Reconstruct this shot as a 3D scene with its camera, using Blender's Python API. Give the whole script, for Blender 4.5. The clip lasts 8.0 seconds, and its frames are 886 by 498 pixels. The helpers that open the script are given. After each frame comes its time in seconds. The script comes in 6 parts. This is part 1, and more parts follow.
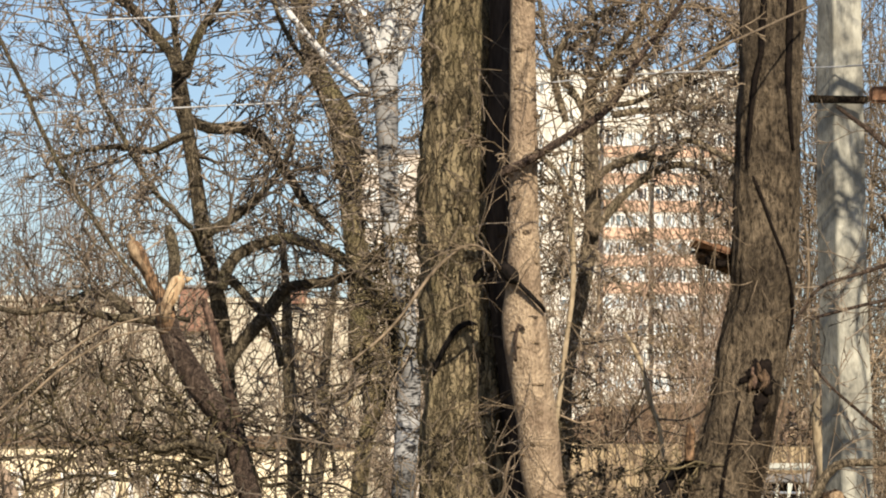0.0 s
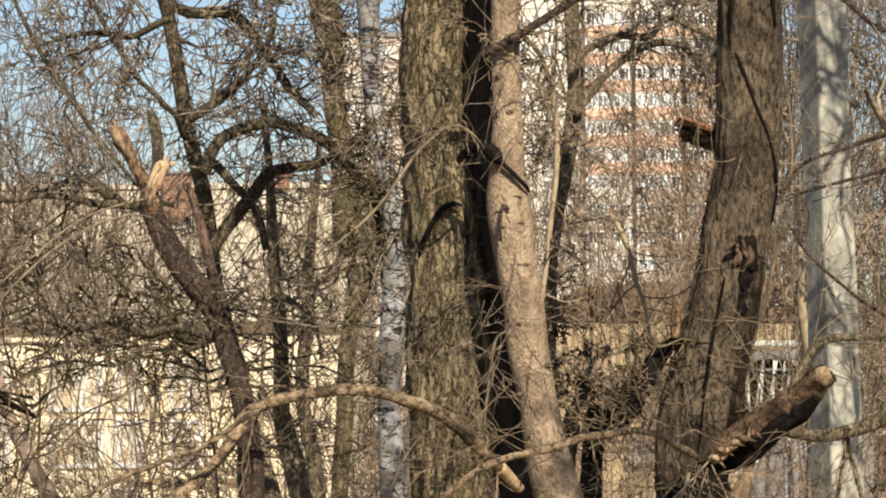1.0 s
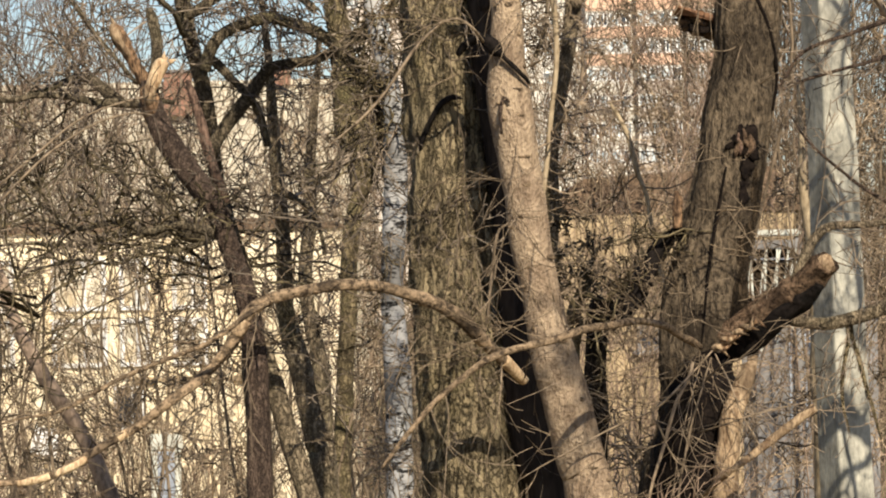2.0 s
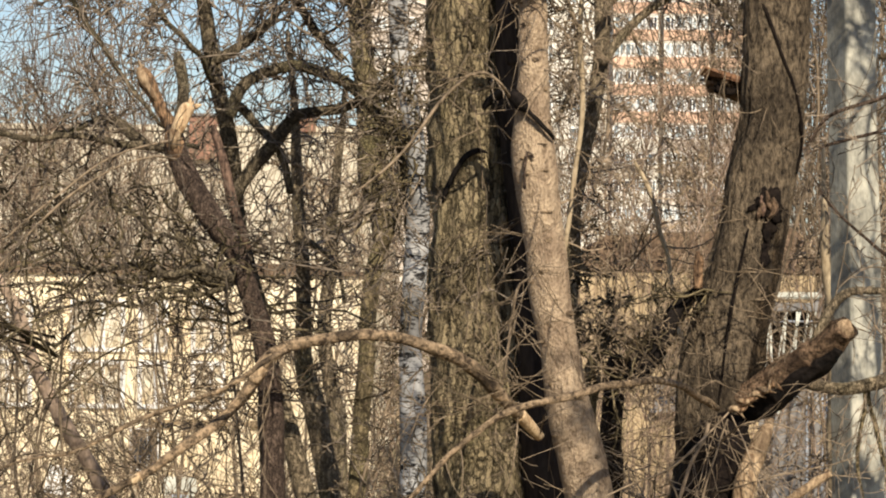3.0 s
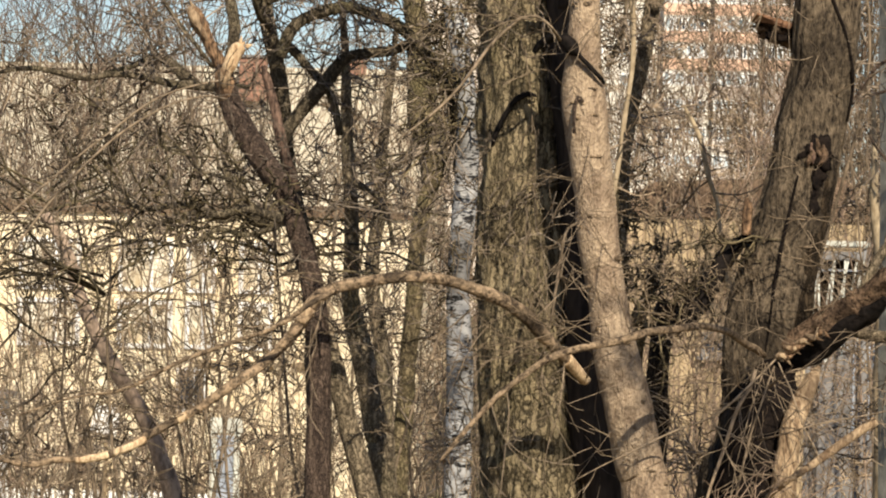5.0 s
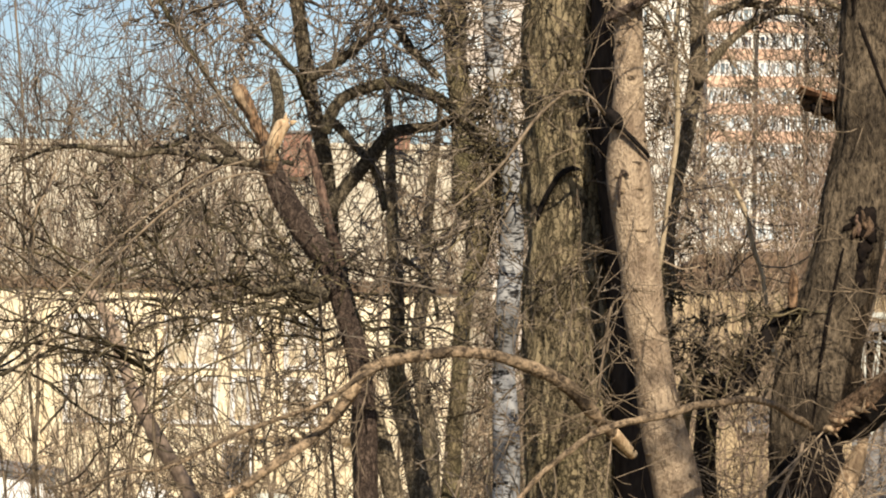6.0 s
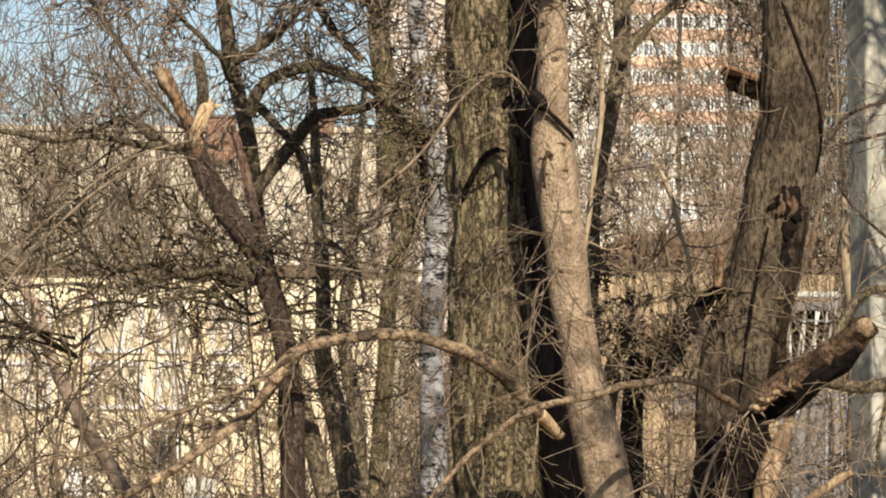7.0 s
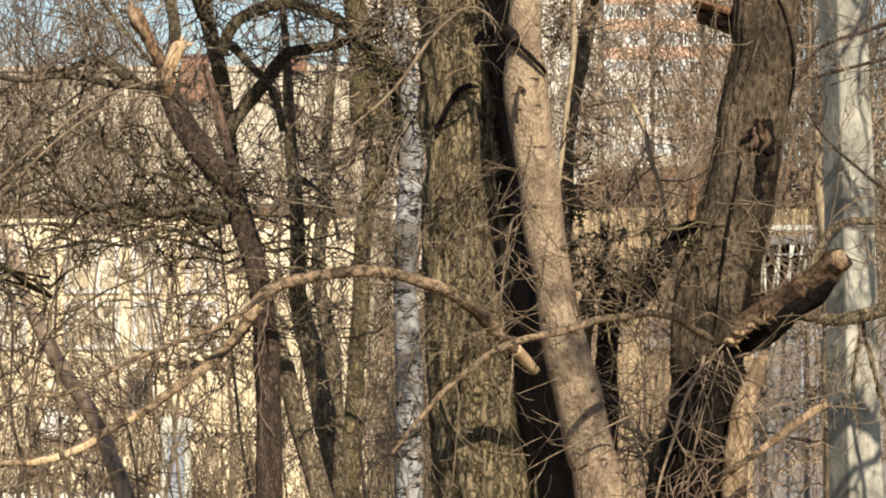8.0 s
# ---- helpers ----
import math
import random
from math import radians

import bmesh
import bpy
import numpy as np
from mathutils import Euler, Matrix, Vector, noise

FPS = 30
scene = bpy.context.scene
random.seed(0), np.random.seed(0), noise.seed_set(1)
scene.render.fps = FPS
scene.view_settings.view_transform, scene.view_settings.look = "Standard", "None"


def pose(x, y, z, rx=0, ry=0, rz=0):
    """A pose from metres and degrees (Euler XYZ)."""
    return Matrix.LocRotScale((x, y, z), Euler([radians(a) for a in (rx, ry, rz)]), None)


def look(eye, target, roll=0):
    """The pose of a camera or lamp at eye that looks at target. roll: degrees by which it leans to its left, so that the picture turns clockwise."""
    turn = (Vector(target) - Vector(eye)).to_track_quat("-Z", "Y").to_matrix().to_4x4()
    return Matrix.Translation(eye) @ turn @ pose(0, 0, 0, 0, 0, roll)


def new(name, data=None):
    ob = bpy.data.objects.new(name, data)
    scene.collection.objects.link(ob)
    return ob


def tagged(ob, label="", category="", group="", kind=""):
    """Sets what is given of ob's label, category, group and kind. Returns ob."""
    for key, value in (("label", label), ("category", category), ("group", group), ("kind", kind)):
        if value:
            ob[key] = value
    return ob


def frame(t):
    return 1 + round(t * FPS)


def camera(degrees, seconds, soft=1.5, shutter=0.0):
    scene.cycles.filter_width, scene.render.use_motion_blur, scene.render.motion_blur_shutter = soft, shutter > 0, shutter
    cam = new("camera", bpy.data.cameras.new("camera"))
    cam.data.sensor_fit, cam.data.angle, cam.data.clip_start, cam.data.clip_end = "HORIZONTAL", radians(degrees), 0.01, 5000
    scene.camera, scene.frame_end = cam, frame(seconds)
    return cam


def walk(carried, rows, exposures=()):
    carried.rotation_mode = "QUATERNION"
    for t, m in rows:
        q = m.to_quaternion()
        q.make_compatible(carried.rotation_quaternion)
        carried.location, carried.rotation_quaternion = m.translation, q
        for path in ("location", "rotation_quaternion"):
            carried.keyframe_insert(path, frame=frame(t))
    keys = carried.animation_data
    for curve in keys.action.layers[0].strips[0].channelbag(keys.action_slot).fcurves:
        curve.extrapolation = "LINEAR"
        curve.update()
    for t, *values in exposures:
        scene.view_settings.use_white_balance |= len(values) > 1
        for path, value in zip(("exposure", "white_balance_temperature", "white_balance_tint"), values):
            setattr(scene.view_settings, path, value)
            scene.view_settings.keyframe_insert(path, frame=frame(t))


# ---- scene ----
# ---- camera: hand-held, strongly zoomed, almost only turning ----
def view(t, x, z, yaw, pitch, roll):
    eye = Vector((x, 0.0, z))
    ya, pa = radians(yaw), radians(pitch)
    ahead = Vector((-math.sin(ya) * math.cos(pa), math.cos(ya) * math.cos(pa), math.sin(pa)))
    return (t, look(eye, eye + ahead * 50.0, roll))


cam = camera(14.0, 8.0, soft=2.0)
PATH = [
    view(0, 0.0008, 5.9113, -0.0073, 3.8046, 0.4719),
    view(0.2, 0.0008, 5.9094, 0.0205, 3.5628, 0.4004),
    view(0.5, -0.0010, 5.9070, -0.0240, 3.3060, 0.4580),
    view(0.8, -0.0022, 5.9064, -0.1746, 2.7469, 0.1952),
    view(1, -0.0037, 5.9042, -0.2781, 1.9443, -0.3761),
    view(1.1, -0.0030, 5.8995, -0.3087, 1.3813, -0.8118),
    view(1.2, -0.0031, 5.8962, -0.3312, 0.7370, -1.4037),
    view(1.35, -0.0023, 5.8945, -0.3400, 0.2000, -1.6200),
    view(1.7, -0.0007, 5.8980, -0.2900, 0.1200, -1.5500),
    view(2.1, 0.0011, 5.9020, -0.1900, 0.3600, -1.0500),
    view(2.3, 0.0041, 5.9042, -0.1341, 0.6247, -0.6223),
    view(2.4, 0.0030, 5.9040, -0.0903, 0.8237, -0.3783),
    view(2.5, 0.0042, 5.9039, -0.0322, 0.9287, -0.0433),
    view(2.7, 0.0028, 5.9044, 0.0573, 1.0158, 0.3378),
    view(3, 0.0022, 5.9058, 0.1157, 1.0851, 0.5960),
    view(3.5, 0.0020, 5.9030, 0.2680, 1.0960, 0.7410),
    view(4, 0.0022, 5.9010, 0.3963, 0.9808, 0.7749),
    view(4.5, 0.0023, 5.9013, 0.4790, 0.6445, 0.9224),
    view(4.7, 0.0024, 5.9006, 0.5744, 0.3613, 1.0149),
    view(4.9, 0.0028, 5.9002, 0.7154, 0.2349, 1.2159),
    view(5, 0.0014, 5.8998, 0.8664, 0.1910, 1.3316),
    view(5.1, 0.0025, 5.9005, 1.0851, 0.2869, 1.4023),
    view(5.2, 0.0014, 5.9019, 1.3113, 0.4821, 1.4446),
    view(5.45, 0.0004, 5.9017, 1.6200, 0.8600, 1.4200),
    view(5.75, -0.0015, 5.9025, 1.7400, 1.1700, 1.2200),
    view(6.05, -0.0034, 5.9033, 1.5200, 1.3850, 0.8600),
    view(6.3, -0.0054, 5.9069, 1.1451, 1.4497, 0.5973),
    view(6.4, -0.0040, 5.9035, 0.9354, 1.4053, 0.5194),
    view(6.5, -0.0043, 5.9064, 0.7764, 1.3278, 0.4035),
    view(6.7, -0.0030, 5.9026, 0.5457, 1.2376, 0.3340),
    view(7, -0.0030, 5.9020, 0.4090, 1.0910, 0.4370),
    view(7.5, -0.0022, 5.8983, 0.0862, 0.7891, 0.3841),
    view(7.8, -0.0008, 5.9000, 0.0003, 0.4231, 0.0921),
    view(8, 0.0008, 5.8972, 0.0058, 0.0977, -0.0994),
]
walk(cam, PATH)

# ---- world and sun ----
SUN_ELEVATION, SUN_SIDE = 35.0, 17.0      # degrees; the sun stands behind the viewer, to the right
sky_world = bpy.data.worlds.new("sky")
scene.world = sky_world
sky_world.use_nodes = True
wn = sky_world.node_tree
wn.nodes.clear()
sky = wn.nodes.new("ShaderNodeTexSky")
sky.sky_type = "NISHITA"
sky.sun_disc = False
sky.sun_elevation = radians(SUN_ELEVATION)
sky.sun_rotation = radians(180.0 - SUN_SIDE)
sky.air_density, sky.dust_density, sky.ozone_density = 1.0, 0.4, 3.2
bg = wn.nodes.new("ShaderNodeBackground")
bg.inputs["Strength"].default_value = 0.086
wo = wn.nodes.new("ShaderNodeOutputWorld")
tint = wn.nodes.new("ShaderNodeMix")
tint.data_type, tint.blend_type = "RGBA", "MULTIPLY"
tint.inputs[0].default_value = 1.0
tint.inputs[7].default_value = (0.99, 0.97, 1.01, 1)
wn.links.new(sky.outputs[0], tint.inputs[6])
wn.links.new(tint.outputs[2], bg.inputs[0])
wn.links.new(bg.outputs[0], wo.inputs[0])

sun_data = bpy.data.lights.new("sun", "SUN")
sun_data.energy, sun_data.angle, sun_data.color = 5.7, radians(0.55), (1.0, 0.895, 0.73)
sun = new("sun", sun_data)
se, sa = radians(SUN_ELEVATION), radians(SUN_SIDE)
SUN_DIR = Vector((math.sin(sa) * math.cos(se), -math.cos(sa) * math.cos(se), math.sin(se)))
sun.matrix_world = look(SUN_DIR * 60.0, (0, 0, 0))
scene.view_settings.exposure = 0.29


# ---- materials ----
def surface(name, dark, light, scale=6.0, stretch=(1, 1, 1), rough=0.85, bump=0.4, fine=9.0, stain=None, stain_scale=1.3,
            stain_amount=0.5, contrast=(0.35, 0.65), random_shift=0.0, metal=0.0, bump_distance=0.01):
    """Two-scale noise colour with bump, and larger stains of a colour of their own."""
    m = bpy.data.materials.new(name)
    m.use_nodes = True
    nt = m.node_tree
    bs = nt.nodes["Principled BSDF"]
    bs.inputs["Roughness"].default_value, bs.inputs["Metallic"].default_value = rough, metal
    bs.inputs["Specular IOR Level"].default_value = 0.12 if rough > 0.7 else 0.5
    tc = nt.nodes.new("ShaderNodeTexCoord")
    mp = nt.nodes.new("ShaderNodeMapping")
    mp.inputs["Scale"].default_value = stretch
    nt.links.new(tc.outputs["Object"], mp.inputs["Vector"])
    n1 = nt.nodes.new("ShaderNodeTexNoise")
    n1.inputs["Scale"].default_value, n1.inputs["Detail"].default_value, n1.inputs["Roughness"].default_value = scale, 6.0, 0.65
    n2 = nt.nodes.new("ShaderNodeTexNoise")
    n2.inputs["Scale"].default_value, n2.inputs["Detail"].default_value = scale * fine, 3.0
    n3 = nt.nodes.new("ShaderNodeTexNoise")
    n3.inputs["Scale"].default_value, n3.inputs["Detail"].default_value = stain_scale, 4.0
    for n in (n1, n2):
        nt.links.new(mp.outputs[0], n.inputs["Vector"])
    nt.links.new(tc.outputs["Object"], n3.inputs["Vector"])
    add = nt.nodes.new("ShaderNodeMath")
    add.operation = "MULTIPLY_ADD"
    nt.links.new(n2.outputs[0], add.inputs[0])
    add.inputs[1].default_value = 0.35
    nt.links.new(n1.outputs[0], add.inputs[2])
    ramp = nt.nodes.new("ShaderNodeMapRange")
    ramp.inputs[1].default_value, ramp.inputs[2].default_value = contrast[0] + 0.17, contrast[1] + 0.17
    nt.links.new(add.outputs[0], ramp.inputs[0])
    mix = nt.nodes.new("ShaderNodeMix")
    mix.data_type = "RGBA"
    mix.inputs[6].default_value, mix.inputs[7].default_value = (*dark, 1), (*light, 1)
    nt.links.new(ramp.outputs[0], mix.inputs[0])
    colour = mix.outputs[2]
    if stain:
        sr = nt.nodes.new("ShaderNodeMapRange")
        sr.inputs[1].default_value, sr.inputs[2].default_value, sr.inputs[4].default_value = 0.45, 0.7, stain_amount
        nt.links.new(n3.outputs[0], sr.inputs[0])
        mx = nt.nodes.new("ShaderNodeMix")
        mx.data_type = "RGBA"
        mx.inputs[7].default_value = (*stain, 1)
        nt.links.new(sr.outputs[0], mx.inputs[0])
        nt.links.new(colour, mx.inputs[6])
        colour = mx.outputs[2]
    if random_shift:
        geo = nt.nodes.new("ShaderNodeNewGeometry")
        info = nt.nodes.new("ShaderNodeObjectInfo")
        s = nt.nodes.new("ShaderNodeMath")
        s.operation = "ADD"
        nt.links.new(geo.outputs["Random Per Island"], s.inputs[0])
        nt.links.new(info.outputs["Random"], s.inputs[1])
        rr = nt.nodes.new("ShaderNodeMapRange")
        rr.inputs[1].default_value, rr.inputs[2].default_value = 0.2, 1.8
        rr.inputs[3].default_value, rr.inputs[4].default_value = 1 - random_shift, 1 + random_shift
        nt.links.new(s.outputs[0], rr.inputs[0])
        hv = nt.nodes.new("ShaderNodeHueSaturation")
        nt.links.new(rr.outputs[0], hv.inputs["Value"])
        nt.links.new(colour, hv.inputs["Color"])
        colour = hv.outputs[0]
    nt.links.new(colour, bs.inputs["Base Color"])
    if bump:
        b = nt.nodes.new("ShaderNodeBump")
        b.inputs["Strength"].default_value, b.inputs["Distance"].default_value = bump, bump_distance
        nt.links.new(add.outputs[0], b.inputs["Height"])
        nt.links.new(b.outputs[0], bs.inputs["Normal"])
    return m


def bark(name, crack, dark, light, moss, cells=40.0, tall=0.28, width=0.16, moss_amount=0.45, bump_distance=0.02, streak=0.5, shallow=0.3):
    """Bark in plates: stretched, warped cells with dark furrows, plates of differing tone, and patches of moss."""
    m = bpy.data.materials.new(name)
    m.use_nodes = True
    nt = m.node_tree
    bs = nt.nodes["Principled BSDF"]
    bs.inputs["Roughness"].default_value, bs.inputs["Specular IOR Level"].default_value = 0.9, 0.12

    def node(kind, **values):
        made = nt.nodes.new(kind)
        for key, value in values.items():
            made.inputs[key.replace("_", " ")].default_value = value
        return made

    def mixed(fac, a, b, blend="MIX"):
        mx = nt.nodes.new("ShaderNodeMix")
        mx.data_type, mx.blend_type = "RGBA", blend
        nt.links.new(fac, mx.inputs[0])
        for k, c in ((6, a), (7, b)):
            if isinstance(c, tuple):
                mx.inputs[k].default_value = (*c, 1)
            else:
                nt.links.new(c, mx.inputs[k])
        return mx.outputs[2]

    def ranged(src, lo, hi, to_lo=0.0, to_hi=1.0):
        r = nt.nodes.new("ShaderNodeMapRange")
        for k, v in ((1, lo), (2, hi), (3, to_lo), (4, to_hi)):
            r.inputs[k].default_value = v
        nt.links.new(src, r.inputs[0])
        return r.outputs[0]

    tc = nt.nodes.new("ShaderNodeTexCoord")
    warp = node("ShaderNodeTexNoise", Scale=16.0, Detail=6.0, Roughness=0.65)
    nt.links.new(tc.outputs["Object"], warp.inputs["Vector"])
    off = nt.nodes.new("ShaderNodeVectorMath")
    off.operation = "MULTIPLY_ADD"
    off.inputs[1].default_value = (0.07, 0.07, 0.25)
    nt.links.new(warp.outputs["Color"], off.inputs[0])
    nt.links.new(tc.outputs["Object"], off.inputs[2])
    mp = nt.nodes.new("ShaderNodeMapping")
    mp.inputs["Scale"].default_value = (1, 1, tall)
    nt.links.new(off.outputs[0], mp.inputs["Vector"])
    edge = nt.nodes.new("ShaderNodeTexVoronoi")
    edge.feature = "DISTANCE_TO_EDGE"
    edge.inputs["Scale"].default_value = cells
    cell = nt.nodes.new("ShaderNodeTexVoronoi")
    cell.inputs["Scale"].default_value = cells
    grain = node("ShaderNodeTexNoise", Scale=cells * 3.2, Detail=5.0, Roughness=0.7)
    broad = node("ShaderNodeTexNoise", Scale=5.0, Detail=5.0)
    for t in (edge, cell, grain):
        nt.links.new(mp.outputs[0], t.inputs["Vector"])
    nt.links.new(tc.outputs["Object"], broad.inputs["Vector"])
    tone = nt.nodes.new("ShaderNodeMath")
    tone.operation = "MULTIPLY_ADD"
    sep = nt.nodes.new("ShaderNodeSeparateColor")
    nt.links.new(cell.outputs["Color"], sep.inputs[0])
    nt.links.new(sep.outputs[0], tone.inputs[0])
    tone.inputs[1].default_value = 0.35
    nt.links.new(grain.outputs[0], tone.inputs[2])
    plate = mixed(ranged(tone.outputs[0], 0.42, 0.80), dark, light)
    plate = mixed(ranged(broad.outputs[0], 0.52, 0.72, 0, moss_amount), plate, moss)
    plate = mixed(ranged(broad.outputs[0], 0.30, 0.46, streak, 0.0), plate, crack)
    furrow = ranged(edge.outputs["Distance"], 0.0, width, shallow, 1.0)
    colour = mixed(furrow, crack, plate)
    nt.links.new(colour, bs.inputs["Base Color"])
    height = nt.nodes.new("ShaderNodeMath")
    height.operation = "MULTIPLY_ADD"
    nt.links.new(grain.outputs[0], height.inputs[0])
    height.inputs[1].default_value = 0.6
    nt.links.new(furrow, height.inputs[2])
    b = nt.nodes.new("ShaderNodeBump")
    b.inputs["Strength"].default_value, b.inputs["Distance"].default_value = 0.9, bump_distance
    nt.links.new(height.outputs[0], b.inputs["Height"])
    nt.links.new(b.outputs[0], bs.inputs["Normal"])
    return m


BARK_POPLAR = bark("poplar_bark", (0.012, 0.009, 0.006), (0.085, 0.066, 0.038), (0.50, 0.395, 0.235), (0.20, 0.165, 0.07), 48.0, 0.14, 0.15, 0.5, 0.04, 0.45, 0.22)
# Dark bark of a dead stub, and of the stem filling a shadow.
BARK_DARK = surface("dark_bark_shadow", (0.018, 0.014, 0.012), (0.06, 0.045, 0.035), 14, (1, 1, 0.2), 0.9, 0.8, 5)
BARK_PALE = surface("pale_bark", (0.17, 0.118, 0.076), (0.50, 0.375, 0.25), 26, (1, 1, 0.6), 0.85, 1.0, 4, (0.16, 0.105, 0.07), 5.5, 0.6, (0.26, 0.62), bump_distance=0.03)
BARK_LEAN = surface("grey_brown_bark", (0.016, 0.012, 0.009), (0.27, 0.205, 0.135), 58, (1, 1, 0.42), 0.9, 1.0, 3, (0.028, 0.021, 0.015), 3.2, 0.85, (0.34, 0.68), bump_distance=0.04)
BARK_LIMB = surface("limb_bark", (0.06, 0.042, 0.028), (0.42, 0.30, 0.185), 34, (1, 1, 1), 0.8, 1.0, 3, (0.03, 0.022, 0.016), 5.0, 0.95, (0.38, 0.62), bump_distance=0.02)
BARK_BROKEN = bark("broken_tree_bark", (0.014, 0.010, 0.008), (0.055, 0.038, 0.030), (0.22, 0.155, 0.115), (0.08, 0.058, 0.046), 80.0, 0.4, 0.20, 0.6, 0.015, 0.6, 0.35)
BARK_BROWN = bark("brown_bark", (0.02, 0.015, 0.010), (0.10, 0.077, 0.052), (0.42, 0.33, 0.215), (0.20, 0.18, 0.09), 62.0, 0.35, 0.18, 0.5, 0.015, 0.4, 0.3)
CREAM_BARK = surface("cream_bark", (0.22, 0.165, 0.10), (0.48, 0.38, 0.25), 24, (1, 1, 0.4), 0.8, 0.5, 3)
BARK_FAR = surface("far_bark", (0.06, 0.045, 0.03), (0.24, 0.18, 0.12), 12, (1, 1, 0.5), 0.9, 0.6, 3)
BARK_GREEN = bark("mossy_bark", (0.025, 0.02, 0.012), (0.09, 0.07, 0.04), (0.34, 0.265, 0.15), (0.18, 0.165, 0.07), 55.0, 0.3, 0.20, 0.6, 0.015, 0.4, 0.3)
TWIG_PALE = surface("pale_twig_bark", (0.10, 0.074, 0.048), (0.30, 0.225, 0.15), 9, (1, 1, 1), 0.8, 0, 4, random_shift=0.5)
TWIG_BROWN = surface("brown_twig_bark", (0.05, 0.039, 0.030), (0.27, 0.213, 0.155), 9, (1, 1, 1), 0.8, 0, 4, random_shift=0.65)
TWIG_FAR = surface("far_twig_bark", (0.07, 0.052, 0.034), (0.38, 0.285, 0.185), 3, (1, 1, 1), 0.85, 0, 4, random_shift=0.65)
WOOD_RAW = surface("raw_split_wood", (0.32, 0.20, 0.105), (0.76, 0.58, 0.36), 36, (1, 1, 0.3), 0.75, 0.8, 4, (0.26, 0.16, 0.09), 12, 0.6)
WOOD_ORANGE = surface("weathered_split_wood", (0.05, 0.03, 0.019), (0.44, 0.27, 0.15), 75, (1, 1, 0.3), 0.8, 1.0, 3, (0.045, 0.028, 0.019), 16, 0.8, (0.38, 0.66), bump_distance=0.02)
WOOD_RED = surface("red_brown_wood", (0.03, 0.019, 0.012), (0.36, 0.235, 0.145), 50, (1, 1, 1), 0.75, 1.0, 3, (0.02, 0.012, 0.008), 7, 0.7, (0.36, 0.66), bump_distance=0.03)
# Near-black; the shade inside holes and cracks is put into the colour.
HOLLOW_SHADE = surface("hollow_shade", (0.003, 0.002, 0.002), (0.016, 0.011, 0.008), 30, (1, 1, 1), 0.95, 0.8, 3)
BIRCH_BARK = surface("birch_bark", (0.014, 0.013, 0.013), (0.42, 0.41, 0.395), 9, (1, 1, 2.6), 0.72, 0.6, 4, (0.035, 0.032, 0.03), 3.2, 0.95, (0.40, 0.52))
CONCRETE = surface("pole_concrete", (0.23, 0.22, 0.185), (0.50, 0.475, 0.39), 12, (1, 1, 0.5), 0.9, 0.6, 6, (0.19, 0.175, 0.14), 5.5, 0.7)
PLASTER_YELLOW = surface("yellow_plaster", (0.54, 0.42, 0.25), (0.93, 0.81, 0.58), 7, (1, 1, 0.5), 0.9, 0.2, 5, (0.64, 0.50, 0.30), 0.6, 0.6, (0.28, 0.55))
PLASTER_BEIGE = surface("beige_panel", (0.36, 0.315, 0.235), (0.68, 0.61, 0.475), 1.6, (1, 1, 0.6), 0.9, 0.1, 5, (0.42, 0.36, 0.26), 0.22, 0.6, (0.32, 0.60))
WHITE_WALL = surface("white_panel", (0.46, 0.425, 0.35), (0.78, 0.74, 0.645), 1.6, (1, 1, 0.6), 0.85, 0.1, 5, (0.50, 0.455, 0.37), 0.15, 0.6, (0.30, 0.58))
WING_WALL = surface("pinkish_panel", (0.40, 0.33, 0.27), (0.66, 0.58, 0.49), 1.2, (1, 1, 0.6), 0.85, 0.1, 5, (0.42, 0.34, 0.27), 0.2, 0.6, (0.32, 0.60))
ORANGE_PANEL = surface("orange_parapet", (0.50, 0.31, 0.21), (0.68, 0.47, 0.34), 1.4, (1, 1, 1), 0.85, 0.1, 5, random_shift=0.25)
BRICK_RED = surface("red_brick", (0.22, 0.105, 0.072), (0.44, 0.25, 0.17), 5, (1, 1, 3), 0.9, 0.3, 6, (0.17, 0.10, 0.08), 2.5, 0.7)
ROOF_BROWN = surface("brown_roof", (0.035, 0.024, 0.016), (0.23, 0.155, 0.10), 9, (2, 1, 1), 0.85, 0.5, 5, (0.09, 0.06, 0.04), 1.2, 0.7, (0.36, 0.64))
PLANK_TAN = surface("tan_planks", (0.25, 0.18, 0.10), (0.50, 0.385, 0.235), 3, (4, 4, 0.4), 0.85, 0.4, 6, (0.16, 0.115, 0.07), 1.6, 0.8, random_shift=0.3)
WHITE_PAINT = surface("white_paint", (0.70, 0.68, 0.63), (0.84, 0.83, 0.79), 4, (1, 1, 1), 0.6, 0.1, 8, (0.6, 0.55, 0.48), 2, 0.3)
SLAT_PAINT = surface("aged_white_paint", (0.40, 0.40, 0.34), (0.62, 0.62, 0.54), 9, (1, 1, 0.3), 0.7, 0.2, 5, (0.25, 0.23, 0.18), 3, 0.6)
SLAT_GREY = surface("grey_blue_paint", (0.20, 0.22, 0.25), (0.32, 0.35, 0.40), 9, (1, 1, 0.3), 0.7, 0.2, 5)
TWIG_RED = surface("reddish_twig_bark", (0.08, 0.056, 0.04), (0.32, 0.225, 0.155), 3, (1, 1, 1), 0.85, 0, 4, random_shift=0.55)
GREY_SHEET = surface("grey_sheet", (0.13, 0.12, 0.11), (0.24, 0.23, 0.22), 3, (1, 1, 1), 0.55, 0.2, 8, (0.12, 0.09, 0.07), 1, 0.5)
RUST = surface("rusty_sheet", (0.10, 0.048, 0.028), (0.30, 0.165, 0.095), 18, (1, 1, 1), 0.85, 0.3, 5)
